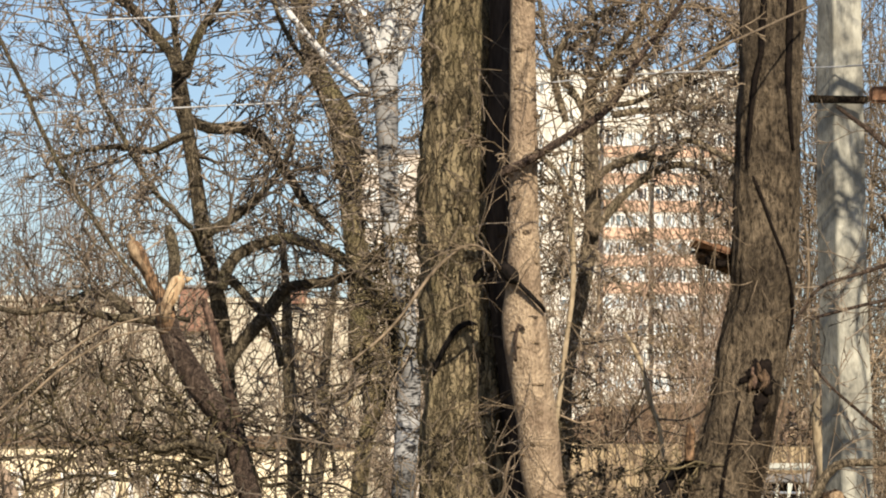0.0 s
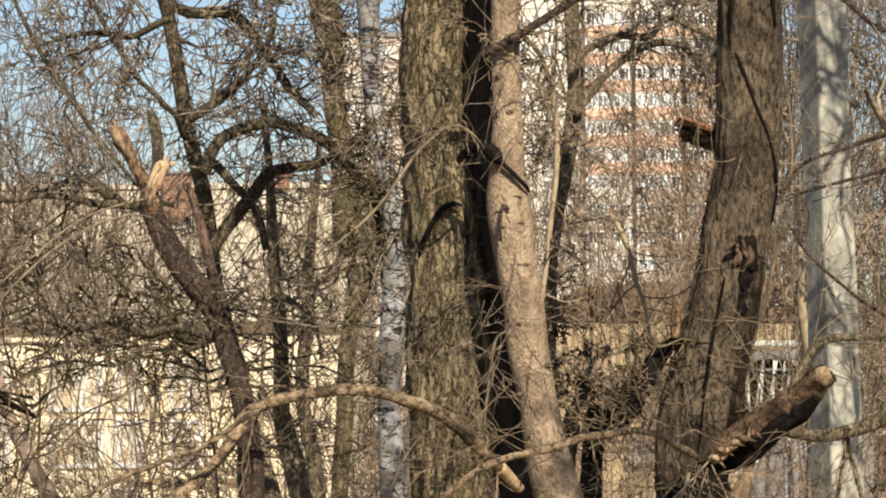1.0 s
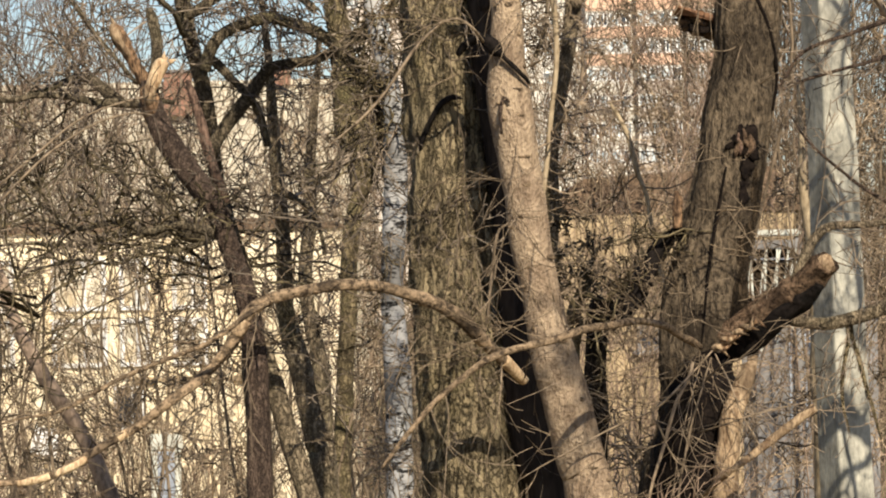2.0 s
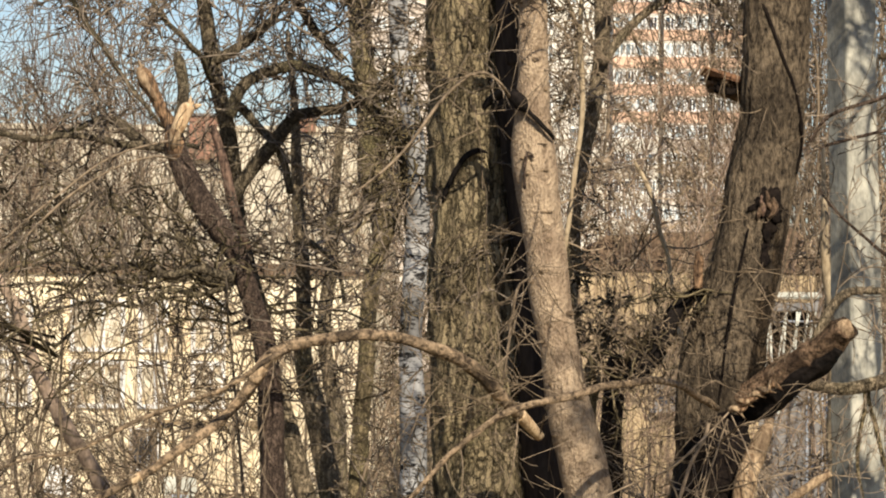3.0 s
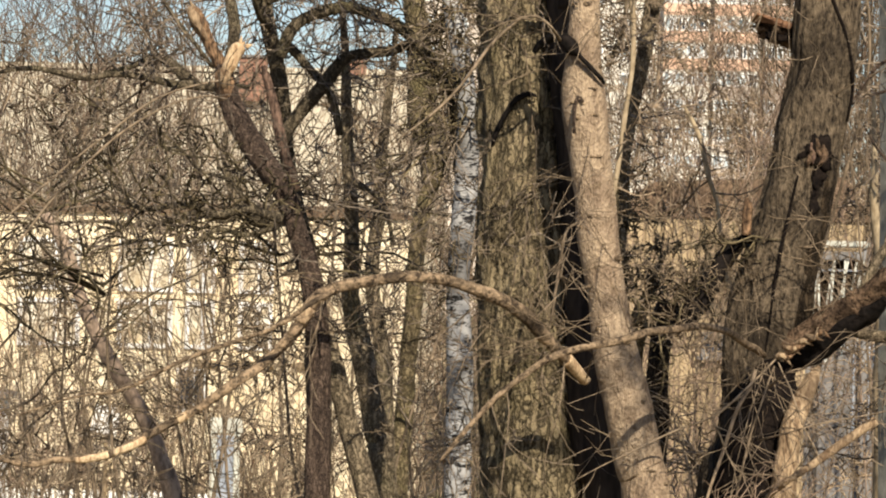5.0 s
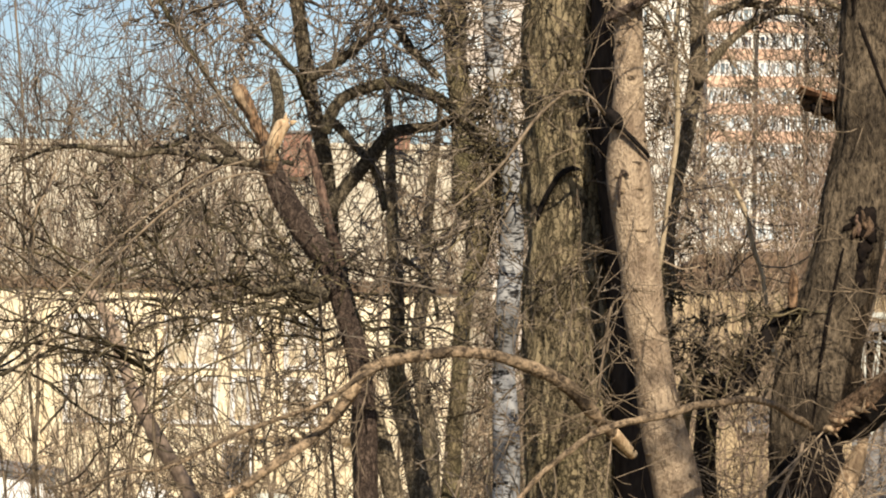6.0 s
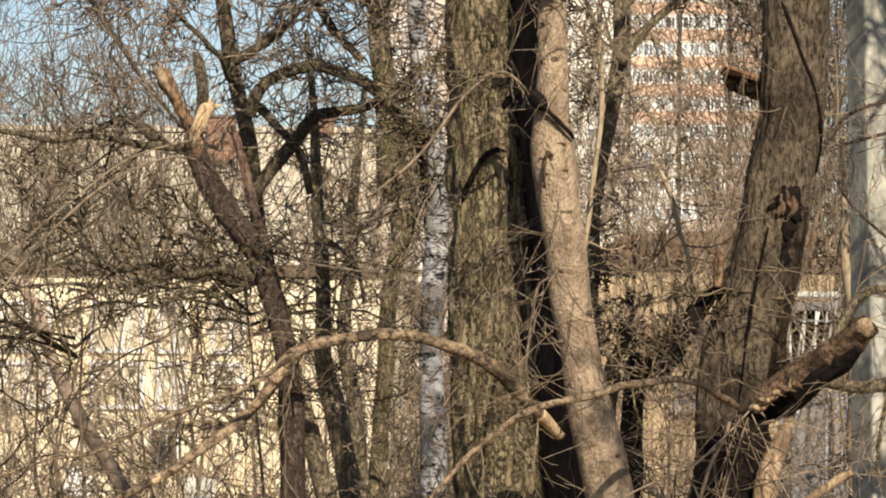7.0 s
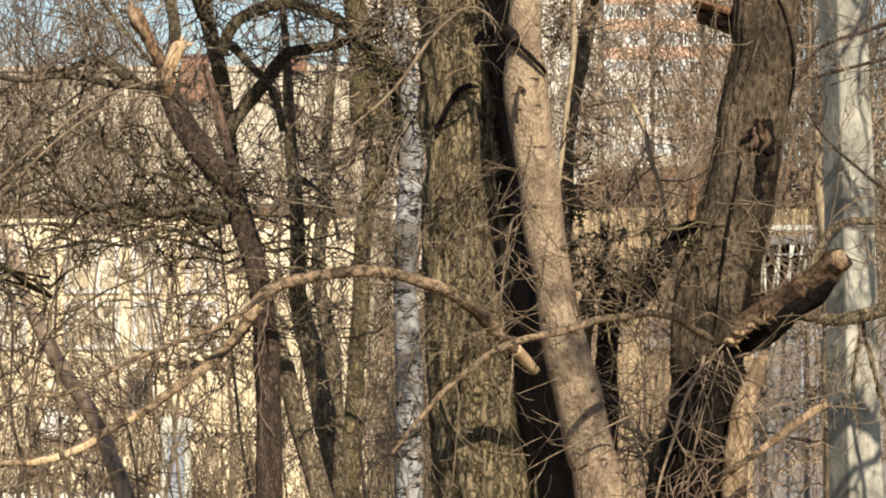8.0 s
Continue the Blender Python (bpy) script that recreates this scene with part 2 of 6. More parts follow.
STEEL = surface("weathered_steel", (0.10, 0.08, 0.07), (0.22, 0.18, 0.15), 20, (1, 1, 1), 0.6, 0.2, 5, metal=0.3)
PORCELAIN = surface("porcelain", (0.75, 0.74, 0.70), (0.85, 0.84, 0.80), 10, (1, 1, 1), 0.25, 0, 5)
WIRE = surface("aluminium_wire", (0.36, 0.36, 0.36), (0.55, 0.55, 0.55), 10, (1, 1, 1), 0.5, 0, 5, metal=0.4)
GROUND = surface("dry_ground", (0.12, 0.09, 0.05), (0.27, 0.21, 0.12), 0.8, (1, 1, 1), 0.95, 0.5, 14, (0.12, 0.14, 0.05), 0.1, 0.5, bump_distance=0.05)
# Pale blue-grey base colour imitates sky reflected in curtained panes.
PANE_LIGHT = surface("curtained_sky_glass", (0.15, 0.19, 0.21), (0.50, 0.54, 0.54), 0.9, (1, 1, 0.3), 0.25, 0, 5, random_shift=0.5)
TWIG_MOSS = surface("mossy_twig_bark", (0.018, 0.014, 0.008), (0.19, 0.15, 0.085), 9, (1, 1, 1), 0.85, 0, 4, random_shift=0.6)
TWIG_OLIVE = surface("olive_twig_bark", (0.035, 0.028, 0.017), (0.23, 0.182, 0.110), 9, (1, 1, 1), 0.85, 0, 4, random_shift=0.6)
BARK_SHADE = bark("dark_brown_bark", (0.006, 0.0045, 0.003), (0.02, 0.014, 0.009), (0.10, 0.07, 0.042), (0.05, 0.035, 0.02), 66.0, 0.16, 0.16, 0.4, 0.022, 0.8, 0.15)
WOOD_PEELED = surface("weathered_peeled_wood", (0.15, 0.095, 0.055), (0.46, 0.335, 0.205), 30, (1, 1, 0.3), 0.8, 0.9, 4, (0.07, 0.045, 0.028), 8, 0.75, (0.36, 0.64))
BIRCH_WHITE = surface("young_birch_bark", (0.08, 0.073, 0.07), (0.60, 0.585, 0.555), 10, (1, 1, 1.5), 0.72, 0.4, 4, (0.08, 0.073, 0.068), 6, 0.75, (0.37, 0.47))
# Near-black; puts cast shadows and underside shade into the colour.
BLACK_SHADE = surface("black_shade", (0.003, 0.0025, 0.002), (0.016, 0.012, 0.010), 30, (1, 1, 1), 0.85, 0.9, 3)
BARK_RED = surface("reddish_bark", (0.04, 0.026, 0.02), (0.22, 0.14, 0.10), 40, (1, 1, 0.5), 0.85, 1.0, 3, (0.03, 0.021, 0.016), 9, 0.85, (0.38, 0.64), bump_distance=0.02)
BARK_PINK = surface("pinkish_brown_bark", (0.14, 0.10, 0.072), (0.46, 0.34, 0.245), 16, (1, 1, 0.5), 0.9, 0.8, 3, (0.12, 0.085, 0.06), 3, 0.4)
BARK_OLIVE = bark("olive_brown_bark", (0.014, 0.011, 0.008), (0.06, 0.047, 0.032), (0.27, 0.215, 0.14), (0.15, 0.135, 0.065), 62.0, 0.35, 0.18, 0.55, 0.015, 0.5, 0.3)
# Cream, mottled pane colour of the yellow house.
PANE_BRIGHT = surface("cream_mottled_glass", (0.26, 0.21, 0.14), (0.82, 0.75, 0.60), 7, (1, 1, 0.5), 0.7, 0, 5, (0.46, 0.36, 0.21), 2.2, 0.85, (0.36, 0.62), random_shift=0.15)
PANE_DULL = surface("dull_glass", (0.07, 0.09, 0.10), (0.24, 0.28, 0.29), 0.9, (1, 1, 0.3), 0.25, 0, 5, random_shift=0.4)
PANE = surface("window_glass", (0.03, 0.04, 0.05), (0.05, 0.06, 0.08), 0.5, (1, 1, 1), 0.08, 0, 5)


# ---- mesh helpers ----
def mesh_of(name, verts, quads, material, smooth=True):
    """A mesh from arrays of vertices and quads."""
    verts, quads = np.asarray(verts, np.float32), np.asarray(quads, np.int32)
    me = bpy.data.meshes.new(name)
    me.vertices.add(len(verts))
    me.vertices.foreach_set("co", verts.ravel())
    me.loops.add(quads.size)
    me.loops.foreach_set("vertex_index", quads.ravel())
    me.polygons.add(len(quads))
    me.polygons.foreach_set("loop_start", np.arange(0, quads.size, 4, dtype=np.int32))
    me.polygons.foreach_set("loop_total", np.full(len(quads), 4, np.int32))
    me.polygons.foreach_set("use_smooth", np.full(len(quads), smooth))
    me.update(calc_edges=True)
    me.validate()
    me.materials.append(material)
    return me


def under(ob, parent, label="", kind=""):
    if parent is not None:
        ob.parent = parent
    return tagged(ob, label, "", "", kind)


def part(name, bm, material, parent, label="", smooth=False):
    me = bpy.data.meshes.new(name)
    bm.to_mesh(me)
    bm.free()
    me.materials.append(material)
    for p in me.polygons:
        p.use_smooth = smooth
    return under(new(name, me), parent, label)


def thing(name, label, category, group="", kind="", at=(0, 0, 0)):
    ob = new(name)
    ob.location = at
    ob.empty_display_size = 0.2
    return tagged(ob, label, category, group, kind)


def box(size, at=(0, 0, 0), bevel=0.0, bm=None, turn=None):
    bm = bm or bmesh.new()
    m = Matrix.Translation(at) @ (turn or Matrix.Identity(4)) @ Matrix.Diagonal((*size, 1))
    made = bmesh.ops.create_cube(bm, size=1.0, matrix=m)
    if bevel:
        edges = list({e for v in made["verts"] for e in v.link_edges})
        bmesh.ops.bevel(bm, geom=edges, offset=bevel, segments=2, affect="EDGES")
    return bm


def prism(outline, y0, y1):
    """An outline in x, z pushed from y0 to y1."""
    bm = bmesh.new()
    a = [bm.verts.new((x, y0, z)) for x, z in outline]
    b = [bm.verts.new((x, y1, z)) for x, z in outline]
    bm.faces.new(a)
    bm.faces.new(b[::-1])
    for i in range(len(a)):
        j = (i + 1) % len(a)
        bm.faces.new((a[j], a[i], b[i], b[j]))
    bmesh.ops.recalc_face_normals(bm, faces=bm.faces)
    return bm


def smooth_line(knots, step):
    """A Catmull-Rom line through knots of x, y, z, radius, with about one sample every step metres."""
    k = np.asarray(knots, float)
    k = np.vstack([2 * k[0] - k[1], k, 2 * k[-1] - k[-2]])
    k[:, 3] = np.maximum(k[:, 3], 0.001)
    rows = []
    for i in range(1, len(k) - 2):
        n = max(2, int(np.linalg.norm(k[i + 1, :3] - k[i, :3]) / step))
        u = np.linspace(0, 1, n, endpoint=False)[:, None]
        a, b, c, d = k[i - 1], k[i], k[i + 1], k[i + 2]
        rows.append(0.5 * (2 * b + (c - a) * u + (2 * a - 5 * b + 4 * c - d) * u * u + (3 * b - a - 3 * c + d) * u ** 3))
    rows.append(k[-2:-1])
    line = np.vstack(rows)
    line[:, 3] = np.maximum(line[:, 3], 0.0008)
    return line


def lattice(rng, nu, nv):
    """Smooth noise over a sheet that closes in u; called with arrays of u in 0..1 and v in cells."""
    table = rng.random((nu, nv))

    def value(u, v):
        u, v = (u % 1.0) * nu, v % (nv - 1)
        i, j = np.floor(u).astype(int), np.floor(v).astype(int)
        fu, fv = u - i, v - j
        fu, fv = fu * fu * (3 - 2 * fu), fv * fv * (3 - 2 * fv)
        i0, i1, j0, j1 = i % nu, (i + 1) % nu, j % nv, (j + 1) % nv
        return (table[i0, j0] * (1 - fu) + table[i1, j0] * fu) * (1 - fv) + (table[i0, j1] * (1 - fu) + table[i1, j1] * fu) * fv
    return value


def stem(knots, sides=24, step=0.04, relief=0.0, ridges=12, cell=0.12, bumps=0.0, seed=1, wander=0.0):
    """A tapered, barked stem: furrowed lengthwise by relief (share of the radius) and lumpy by bumps."""
    rng = np.random.default_rng(seed)
    line = smooth_line(knots, step)
    if wander:
        w = lattice(rng, 3, 400)
        s = np.arange(len(line)) * step / max(0.16, 5 * step)
        line[:, 0] += wander * (w(np.full(len(s), 0.2), s) - 0.5)
        line[:, 2] += wander * (w(np.full(len(s), 0.7), s) - 0.5)
    p, r = line[:, :3], line[:, 3]
    tan = np.gradient(p, axis=0)
    tan /= np.linalg.norm(tan, axis=1)[:, None] + 1e-9
    ref = np.array([0.0, 1.0, 0.0]) if abs(tan[:, 1]).mean() < 0.8 else np.array([1.0, 0.0, 0.0])
    side = np.cross(tan, ref)
    side /= np.linalg.norm(side, axis=1)[:, None] + 1e-9
    back = np.cross(tan, side)
    u = np.arange(sides) / sides
    length = np.r_[0, np.cumsum(np.linalg.norm(np.diff(p, axis=0), axis=1))]
    uu, ss = np.meshgrid(u, length)
    k = np.ones_like(uu)
    if relief:
        a, b = lattice(rng, ridges, 300), lattice(rng, ridges * 2, 300)
        twist = lattice(rng, 3, 300)(uu, ss / 0.5) * 0.08
        ridge = 1 - 2 * abs(a(uu + twist, ss / cell) - 0.5)
        k += relief * (ridge - 0.6) + relief * 0.5 * (b(uu + twist, ss / cell * 2.2) - 0.5)
    if bumps:
        k += bumps * (lattice(rng, 3, 300)(uu, ss / 0.22) - 0.5) + 0.5 * bumps * (lattice(rng, 5, 300)(uu, ss / 0.09) - 0.5)
    ring = np.cos(2 * np.pi * uu)[..., None] * side[:, None] + np.sin(2 * np.pi * uu)[..., None] * back[:, None]
    v = p[:, None] + ring * (r[:, None] * k)[..., None]
    n = len(p)
    i, j = np.meshgrid(np.arange(n - 1), np.arange(sides), indexing="ij")
    jn = (j + 1) % sides
    q = np.stack([i * sides + j, i * sides + jn, (i + 1) * sides + jn, (i + 1) * sides + j], -1).reshape(-1, 4)
    v = v.reshape(-1, 3)
    ends = []
    for row, flip in ((0, 1), (n - 1, 0)):
        c = len(v) + len(ends)
        ends.append(p[row])
        for a in range(0, sides, 2):
            t = [row * sides + a, row * sides + (a + 1) % sides, row * sides + (a + 2) % sides, c]
            q = np.vstack([q, [t[::-1] if flip else t]])
    return np.vstack([v, ends]), q


def stem_part(name, knots, material, parent, label="", kind="", **how):
    v, q = stem(knots, **how)
    return under(new(name, mesh_of(name, v, q, material)), parent, label, kind)


def grow(rng, out, at, way, length, radius, level, droop=0.0, bend=0.40, kids=(2, 4), angle=(0.5, 1.2), shrink=(0.35, 0.65), spurs=True, thin=0.003, curl=1.0, far=False):
    """A wandering twig with its side twigs and short spurs, as rows of points with radii in out, by number of points."""
    nodes = (3, 4, 5, 6)[min(level, 2) + 1] if far else (3, 5, 7, 9)[min(level, 2) + 1]
    pts, d = [], np.asarray(way, float)
    d = d / (np.linalg.norm(d) + 1e-9)
    p = np.asarray(at, float)
    kinks = rng.normal(0, bend * 0.62, (nodes, 3)) + rng.normal(0, bend * 0.36, 3)
    for i in range(nodes):
        pts.append((p[0], p[1], p[2], max(radius * (1 - 0.65 * i / (nodes - 1)), thin)))
        d = d + kinks[i]
        d[2] += droop
        d = d / (math.sqrt(d[0] * d[0] + d[1] * d[1] + d[2] * d[2]) + 1e-9)
        p = p + d * (length / (nodes - 1))
    out.setdefault(nodes, []).append(pts)
    if level < 0 or (level == 0 and not spurs):
        return
    count = int(rng.integers(kids[0], kids[1] + 1)) if level else int(rng.integers(1, 5))
    for _ in range(count):
        s = rng.uniform(0.12, 0.98) * (nodes - 1)
        i = min(int(s), nodes - 2)
        a, b = np.array(pts[i]), np.array(pts[i + 1])
        at2 = a + (b - a) * (s - i)
        t = b[:3] - a[:3]
        t /= np.linalg.norm(t) + 1e-9
        r = rng.normal(size=3)
        o = np.array((t[1] * r[2] - t[2] * r[1], t[2] * r[0] - t[0] * r[2], t[0] * r[1] - t[1] * r[0]))
        o /= np.linalg.norm(o) + 1e-9
        g = rng.uniform(*angle)
        way2 = t * math.cos(g) + o * math.sin(g)
        if level == 0:
            grow(rng, out, at2[:3], way2, rng.uniform(0.015, 0.045), max(at2[3] * 0.8, thin * 1.15), -1, 0, 0.35, thin=thin)
        else:
            grow(rng, out, at2[:3], way2, length * rng.uniform(*shrink), max(at2[3] * rng.uniform(0.55, 0.85), thin),
                 level - 1, droop, bend * curl, kids, angle, shrink, spurs, thin, curl, far)


def twig_mesh(name, rows, material, sides=3):
    """All twigs of one plant as thin tubes."""
    vs, qs, start = [], [], 0
    for nodes, lines in sorted(rows.items()):
        k = np.asarray(lines, float)
        n = len(k)
        p, r = k[..., :3], k[..., 3]
        tan = np.gradient(p, axis=1)
        tan /= np.linalg.norm(tan, axis=2)[..., None] + 1e-9
        ref = np.where(abs(tan[:, :1, 1:2]) < 0.85, np.array([0.0, 1.0, 0.0]), np.array([1.0, 0.0, 0.0]))
        side = np.cross(tan, np.broadcast_to(ref, tan.shape))
        side /= np.linalg.norm(side, axis=2)[..., None] + 1e-9
        back = np.cross(tan, side)
        v = np.empty((n, nodes, sides, 3))
        for j in range(sides):
            a = 2 * np.pi * j / sides
            v[:, :, j] = p + (math.cos(a) * side + math.sin(a) * back) * r[..., None]
        base = start + (np.arange(n) * nodes * sides)[:, None, None]
        i, j = np.meshgrid(np.arange(nodes - 1), np.arange(sides), indexing="ij")
        i, j = i[None], j[None]
        jn = (j + 1) % sides
        qs.append(np.stack([base + i * sides + j, base + i * sides + jn, base + (i + 1) * sides + jn, base + (i + 1) * sides + j], -1).reshape(-1, 4))
        vs.append(v.reshape(-1, 3))
        start += n * nodes * sides
    return mesh_of(name, np.vstack(vs), np.vstack(qs), material)


FREE = dict(bend=0.17, thin=0.0016, spurs=False, kids=(1, 2), angle=(0.25, 0.8), shrink=(0.5, 0.9))


def sprout(rng, out, knots, every, length, radius, level, lo=0.0, up=0.25, toward=0.0, **how):
    """Side twigs along a limb; toward bends them to the viewer's side."""
    line = smooth_line(knots, every)
    n = len(line)
    for i in range(int(lo * n), n - 1):
        t = line[i + 1, :3] - line[i, :3]
        t /= np.linalg.norm(t) + 1e-9
        o = np.cross(t, rng.normal(size=3))
        o /= np.linalg.norm(o) + 1e-9
        o[2] += up
        o[1] -= toward
        g = rng.uniform(0.6, 1.3)
        size = rng.uniform(0.4, 1.0)
        grow(rng, out, line[i, :3], t * math.cos(g) + o * math.sin(g), length * size, min(radius, line[i, 3] * 0.6) * (0.5 + 0.5 * size), level, **how)


def twigs_part(parent, rows, material, label="", sides=3):
    return under(new("crown", twig_mesh("crown", rows, material, sides)), parent, label, "stuff")


# ---- ground ----
def ground_sheet():
    bm = bmesh.new()
    bmesh.ops.create_grid(bm, x_segments=60, y_segments=60, size=0.5)
    for v in bm.verts:
        x, y = v.co.x * 2, v.co.y * 2
        v.co = Vector((math.copysign(abs(x) ** 2.4, x) * 4500, 60 + math.copysign(abs(y) ** 2.4, y) * 4500, 0))
        far = math.hypot(v.co.x, v.co.y)
        v.co.z = noise.noise(v.co * 0.05) * 0.25 * min(1, far / 30) - 0.1
    ob = part("ground", bm, GROUND, None, smooth=True)
    return tagged(ob, "dry brown spring ground with thin old grass", "ground", "", "structure")


ground_sheet()


# ---- far buildings ----
def window(parent, x, y, z, w, h, frame_mat, glass=None, t=0.07, cache={}):
    """A window with a frame, a mullion and glass, set in a wall that faces the viewer."""
    glass = glass or PANE
    key = (round(w, 3), round(h, 3), frame_mat.name, glass.name, t)
    if key not in cache:
        bm = bmesh.new()
        for sx, sz, px, pz in ((w, t, 0, h / 2 - t / 2), (w, t, 0, -h / 2 + t / 2), (t, h - 2 * t, -w / 2 + t / 2, 0), (t, h - 2 * t, w / 2 - t / 2, 0), (t * 0.8, h - 2 * t, 0.1 * w, 0)):
            box((sx, 0.10, sz), (px, 0, pz), 0, bm)
        me = bpy.data.meshes.new("window")
        bm.to_mesh(me)
        bm.free()
        me.materials.append(frame_mat)
        bm = box((w - 0.1, 0.02, h - 0.1), (0, 0.02, 0))
        mp = bpy.data.meshes.new("pane")
        bm.to_mesh(mp)
        bm.free()
        mp.materials.append(glass)
        cache[key] = me, mp
    me, mp = cache[key]
    ob = new("window", me)
    ob.location = (x, y, z)
    ob.parent = parent
    pane = new("pane", mp)
    pane.parent = ob
    return ob


def tower_block():
    """White high block with orange loggia parapets on its middle floors and glazed loggias."""
    y, top, floor_h = 400.0, 52.6, 3.03
    b = thing("apartment_building", "tall white panel apartment block with orange loggia parapets", "apartment building", at=(0, 0, 0))
    part("wall", box((27, 14, top), (21.5, y + 7.5, top / 2 - 0.2)), WHITE_WALL, b)
    part("wing", box((18, 12, 43.5), (-0.8, y + 7.5, 21.5)), WING_WALL, b)
    part("wing_roof", box((18.4, 12.4, 0.5), (-0.8, y + 7.5, 43.5)), GREY_SHEET, b)
    part("roof", box((27.3, 14.4, 0.4), (21.5, y + 7.5, top)), WHITE_WALL, b)
    pick = random.Random(21)
    for f in range(2, 16):
        z = 4.05 + f * floor_h
        orange = 8 <= f <= 13
        for k, x in enumerate((20.3, 25.9, 31.5)):
            colour = (ORANGE_PANEL if k < 2 or f % 3 else WING_WALL) if orange else WHITE_WALL if f > 13 or k == 0 else WING_WALL
            part("parapet", box((5.0, 0.25, 1.25), (x, y - 0.95, z), 0.03), colour, b)
            part("slab", box((5.1, 1.1, 0.18), (x, y - 0.45, z - 0.70)), WHITE_WALL, b)
            for j in range(4):
                window(b, x - 1.86 + 1.24 * j, y - 0.85, z + 1.42, 1.16, 1.5, WHITE_PAINT, pick.choice((PANE_LIGHT, PANE, PANE_LIGHT, PANE_DULL)), 0.16)
        for x in (-8, -4.5, -1, 2.5, 6, 10.5, 13.8):
            if x < 8 and f > 12:
                continue
            window(b, x, y + (1.47 if x < 8 else 0.47), z + 1.2, 1.5, 1.5, WHITE_PAINT, PANE_DULL if x > 8 else PANE_LIGHT, 0.2)
    return b


def beige_block():
    """Five-storey beige block with a flat roof and brick chimneys."""
    y, top = 160.0, 14.2
    b = thing("apartment_building", "beige plastered five storey block with brick chimneys", "apartment building")
    part("wall", box((34, 12, top), (-19.5, y + 6, top / 2 - 0.2)), PLASTER_BEIGE, b)
    part("roof", box((34.2, 12.2, 0.25), (-19.5, y + 6, top)), PLASTER_BEIGE, b)
    for x, z, w, h in ((-11.0, 13.75, 1.2, 1.9), (-6.4, 14.4, 0.8, 0.7)):
        c = part("chimney", box((w, w, h), (x, y - 0.55 + w / 2, z), 0.02), BRICK_RED, b)
        part("chimney_cap", box((w * 1.2, w * 1.2, 0.12), (x, y - 0.55 + w / 2, z + h / 2 + 0.06), 0.02), GREY_SHEET, c)
    return b


def yellow_house():
    y = 75.0
    h = thing("house", "pale yellow plastered house with white windows and brown roof", "house")
    part("wall", box((13.4, 9, 6.9), (-8.3, y + 4.5, 3.3)), PLASTER_YELLOW, h)
    for x, w in ((-4.35, 0.46), (-5.62, 0.2), (-8.15, 0.3), (-10.6, 0.4)):
        part("pilaster", box((w, 0.14, 6.6), (x, y - 0.07, 3.3), 0.01), PLASTER_YELLOW, h)
    part("ledge", box((2.4, 0.16, 0.12), (-5.0, y - 0.075, 3.66), 0.02), PLANK_TAN, h, "tan weathered ledge")
    part("roof", prism([(-15.2, 6.75), (-1.5, 6.75), (-2.4, 6.98), (-14.4, 6.98)], y - 0.12, y + 9.2), ROOF_BROWN, h)
    for x, w in ((-5.0, 0.72), (-6.15, 0.62), (-7.3, 1.15), (-9.3, 1.3)):
        for z0, z1 in ((3.95, 4.95), (5.12, 6.2)):
            window(h, x, y - 0.03, (z0 + z1) / 2, w, z1 - z0, WHITE_PAINT, PANE_BRIGHT, t=0.09)
    for x in (-12.2, -6.3):
        window(h, x, y - 0.03, 3.1, 0.62, 0.9, WHITE_PAINT, t=0.04)
    return h


def tan_house():
    y, x0, x1 = 60.0, 2.0, 6.1
    h = thing("house", "tan wooden plank house with a brown roof and grey window", "house")
    part("wall", box((x1 - x0, 6, 6.75), ((x0 + x1) / 2, y + 3.05, 3.3)), PLANK_TAN, h)
    part("roof", prism([(x0 - 0.3, 6.74), (x1 + 0.3, 6.70), (x1 - 0.4, 7.45), (x0 + 0.6, 7.3)], y - 0.05, y + 6.5), ROOF_BROWN, h)
    boards = 27
    w = (x1 - x0) / boards
    bm = box((w - 0.012, 0.03, 6.76), (0, 0, 0), 0.004)
    me = bpy.data.meshes.new("plank")
    bm.to_mesh(me)
    bm.free()
    me.materials.append(PLANK_TAN)
    for k in range(boards):
        ob = new("plank", me)
        ob.location = (x0 + w * (k + 0.5), y + 0.03, 3.355)
        ob.parent = h
    window(h, 3.72, y - 0.02, 4.62, 0.6, 0.4, GREY_SHEET)
    part("window_sill", box((0.75, 0.2, 0.06), (3.72, y - 0.09, 4.39), 0.01), GREY_SHEET, h)
    return h


def fence(x0, x1, y, height, pitch, material, label, z0=-0.05):
    f = thing("fence", label, "fence")
    for z in (0.25, height - 0.25):
        part("rail", box((x1 - x0, 0.04, 0.07), ((x0 + x1) / 2, y + 0.035, z0 + z), 0.005), material, f)
    w = pitch * 0.62
    bm = prism([(-w / 2, 0), (w / 2, 0), (w / 2, height - w * 0.7), (0, height), (-w / 2, height - w * 0.7)], -0.012, 0.012)
    me = bpy.data.meshes.new("picket")
    bm.to_mesh(me)
    bm.free()
    me.materials.append(material)
    n = int((x1 - x0) / pitch)
    for k in range(n):
        ob = new("picket", me)
        ob.location = (x0 + pitch * (k + 0.5), y, z0)
        ob.parent = f
    return f


tower_block()
beige_block()
yellow_house()
tan_house()
fence(-10.6, -5.4, 70.0, 1.36, 0.125, WHITE_PAINT, "white painted wooden picket fence before the yellow house")


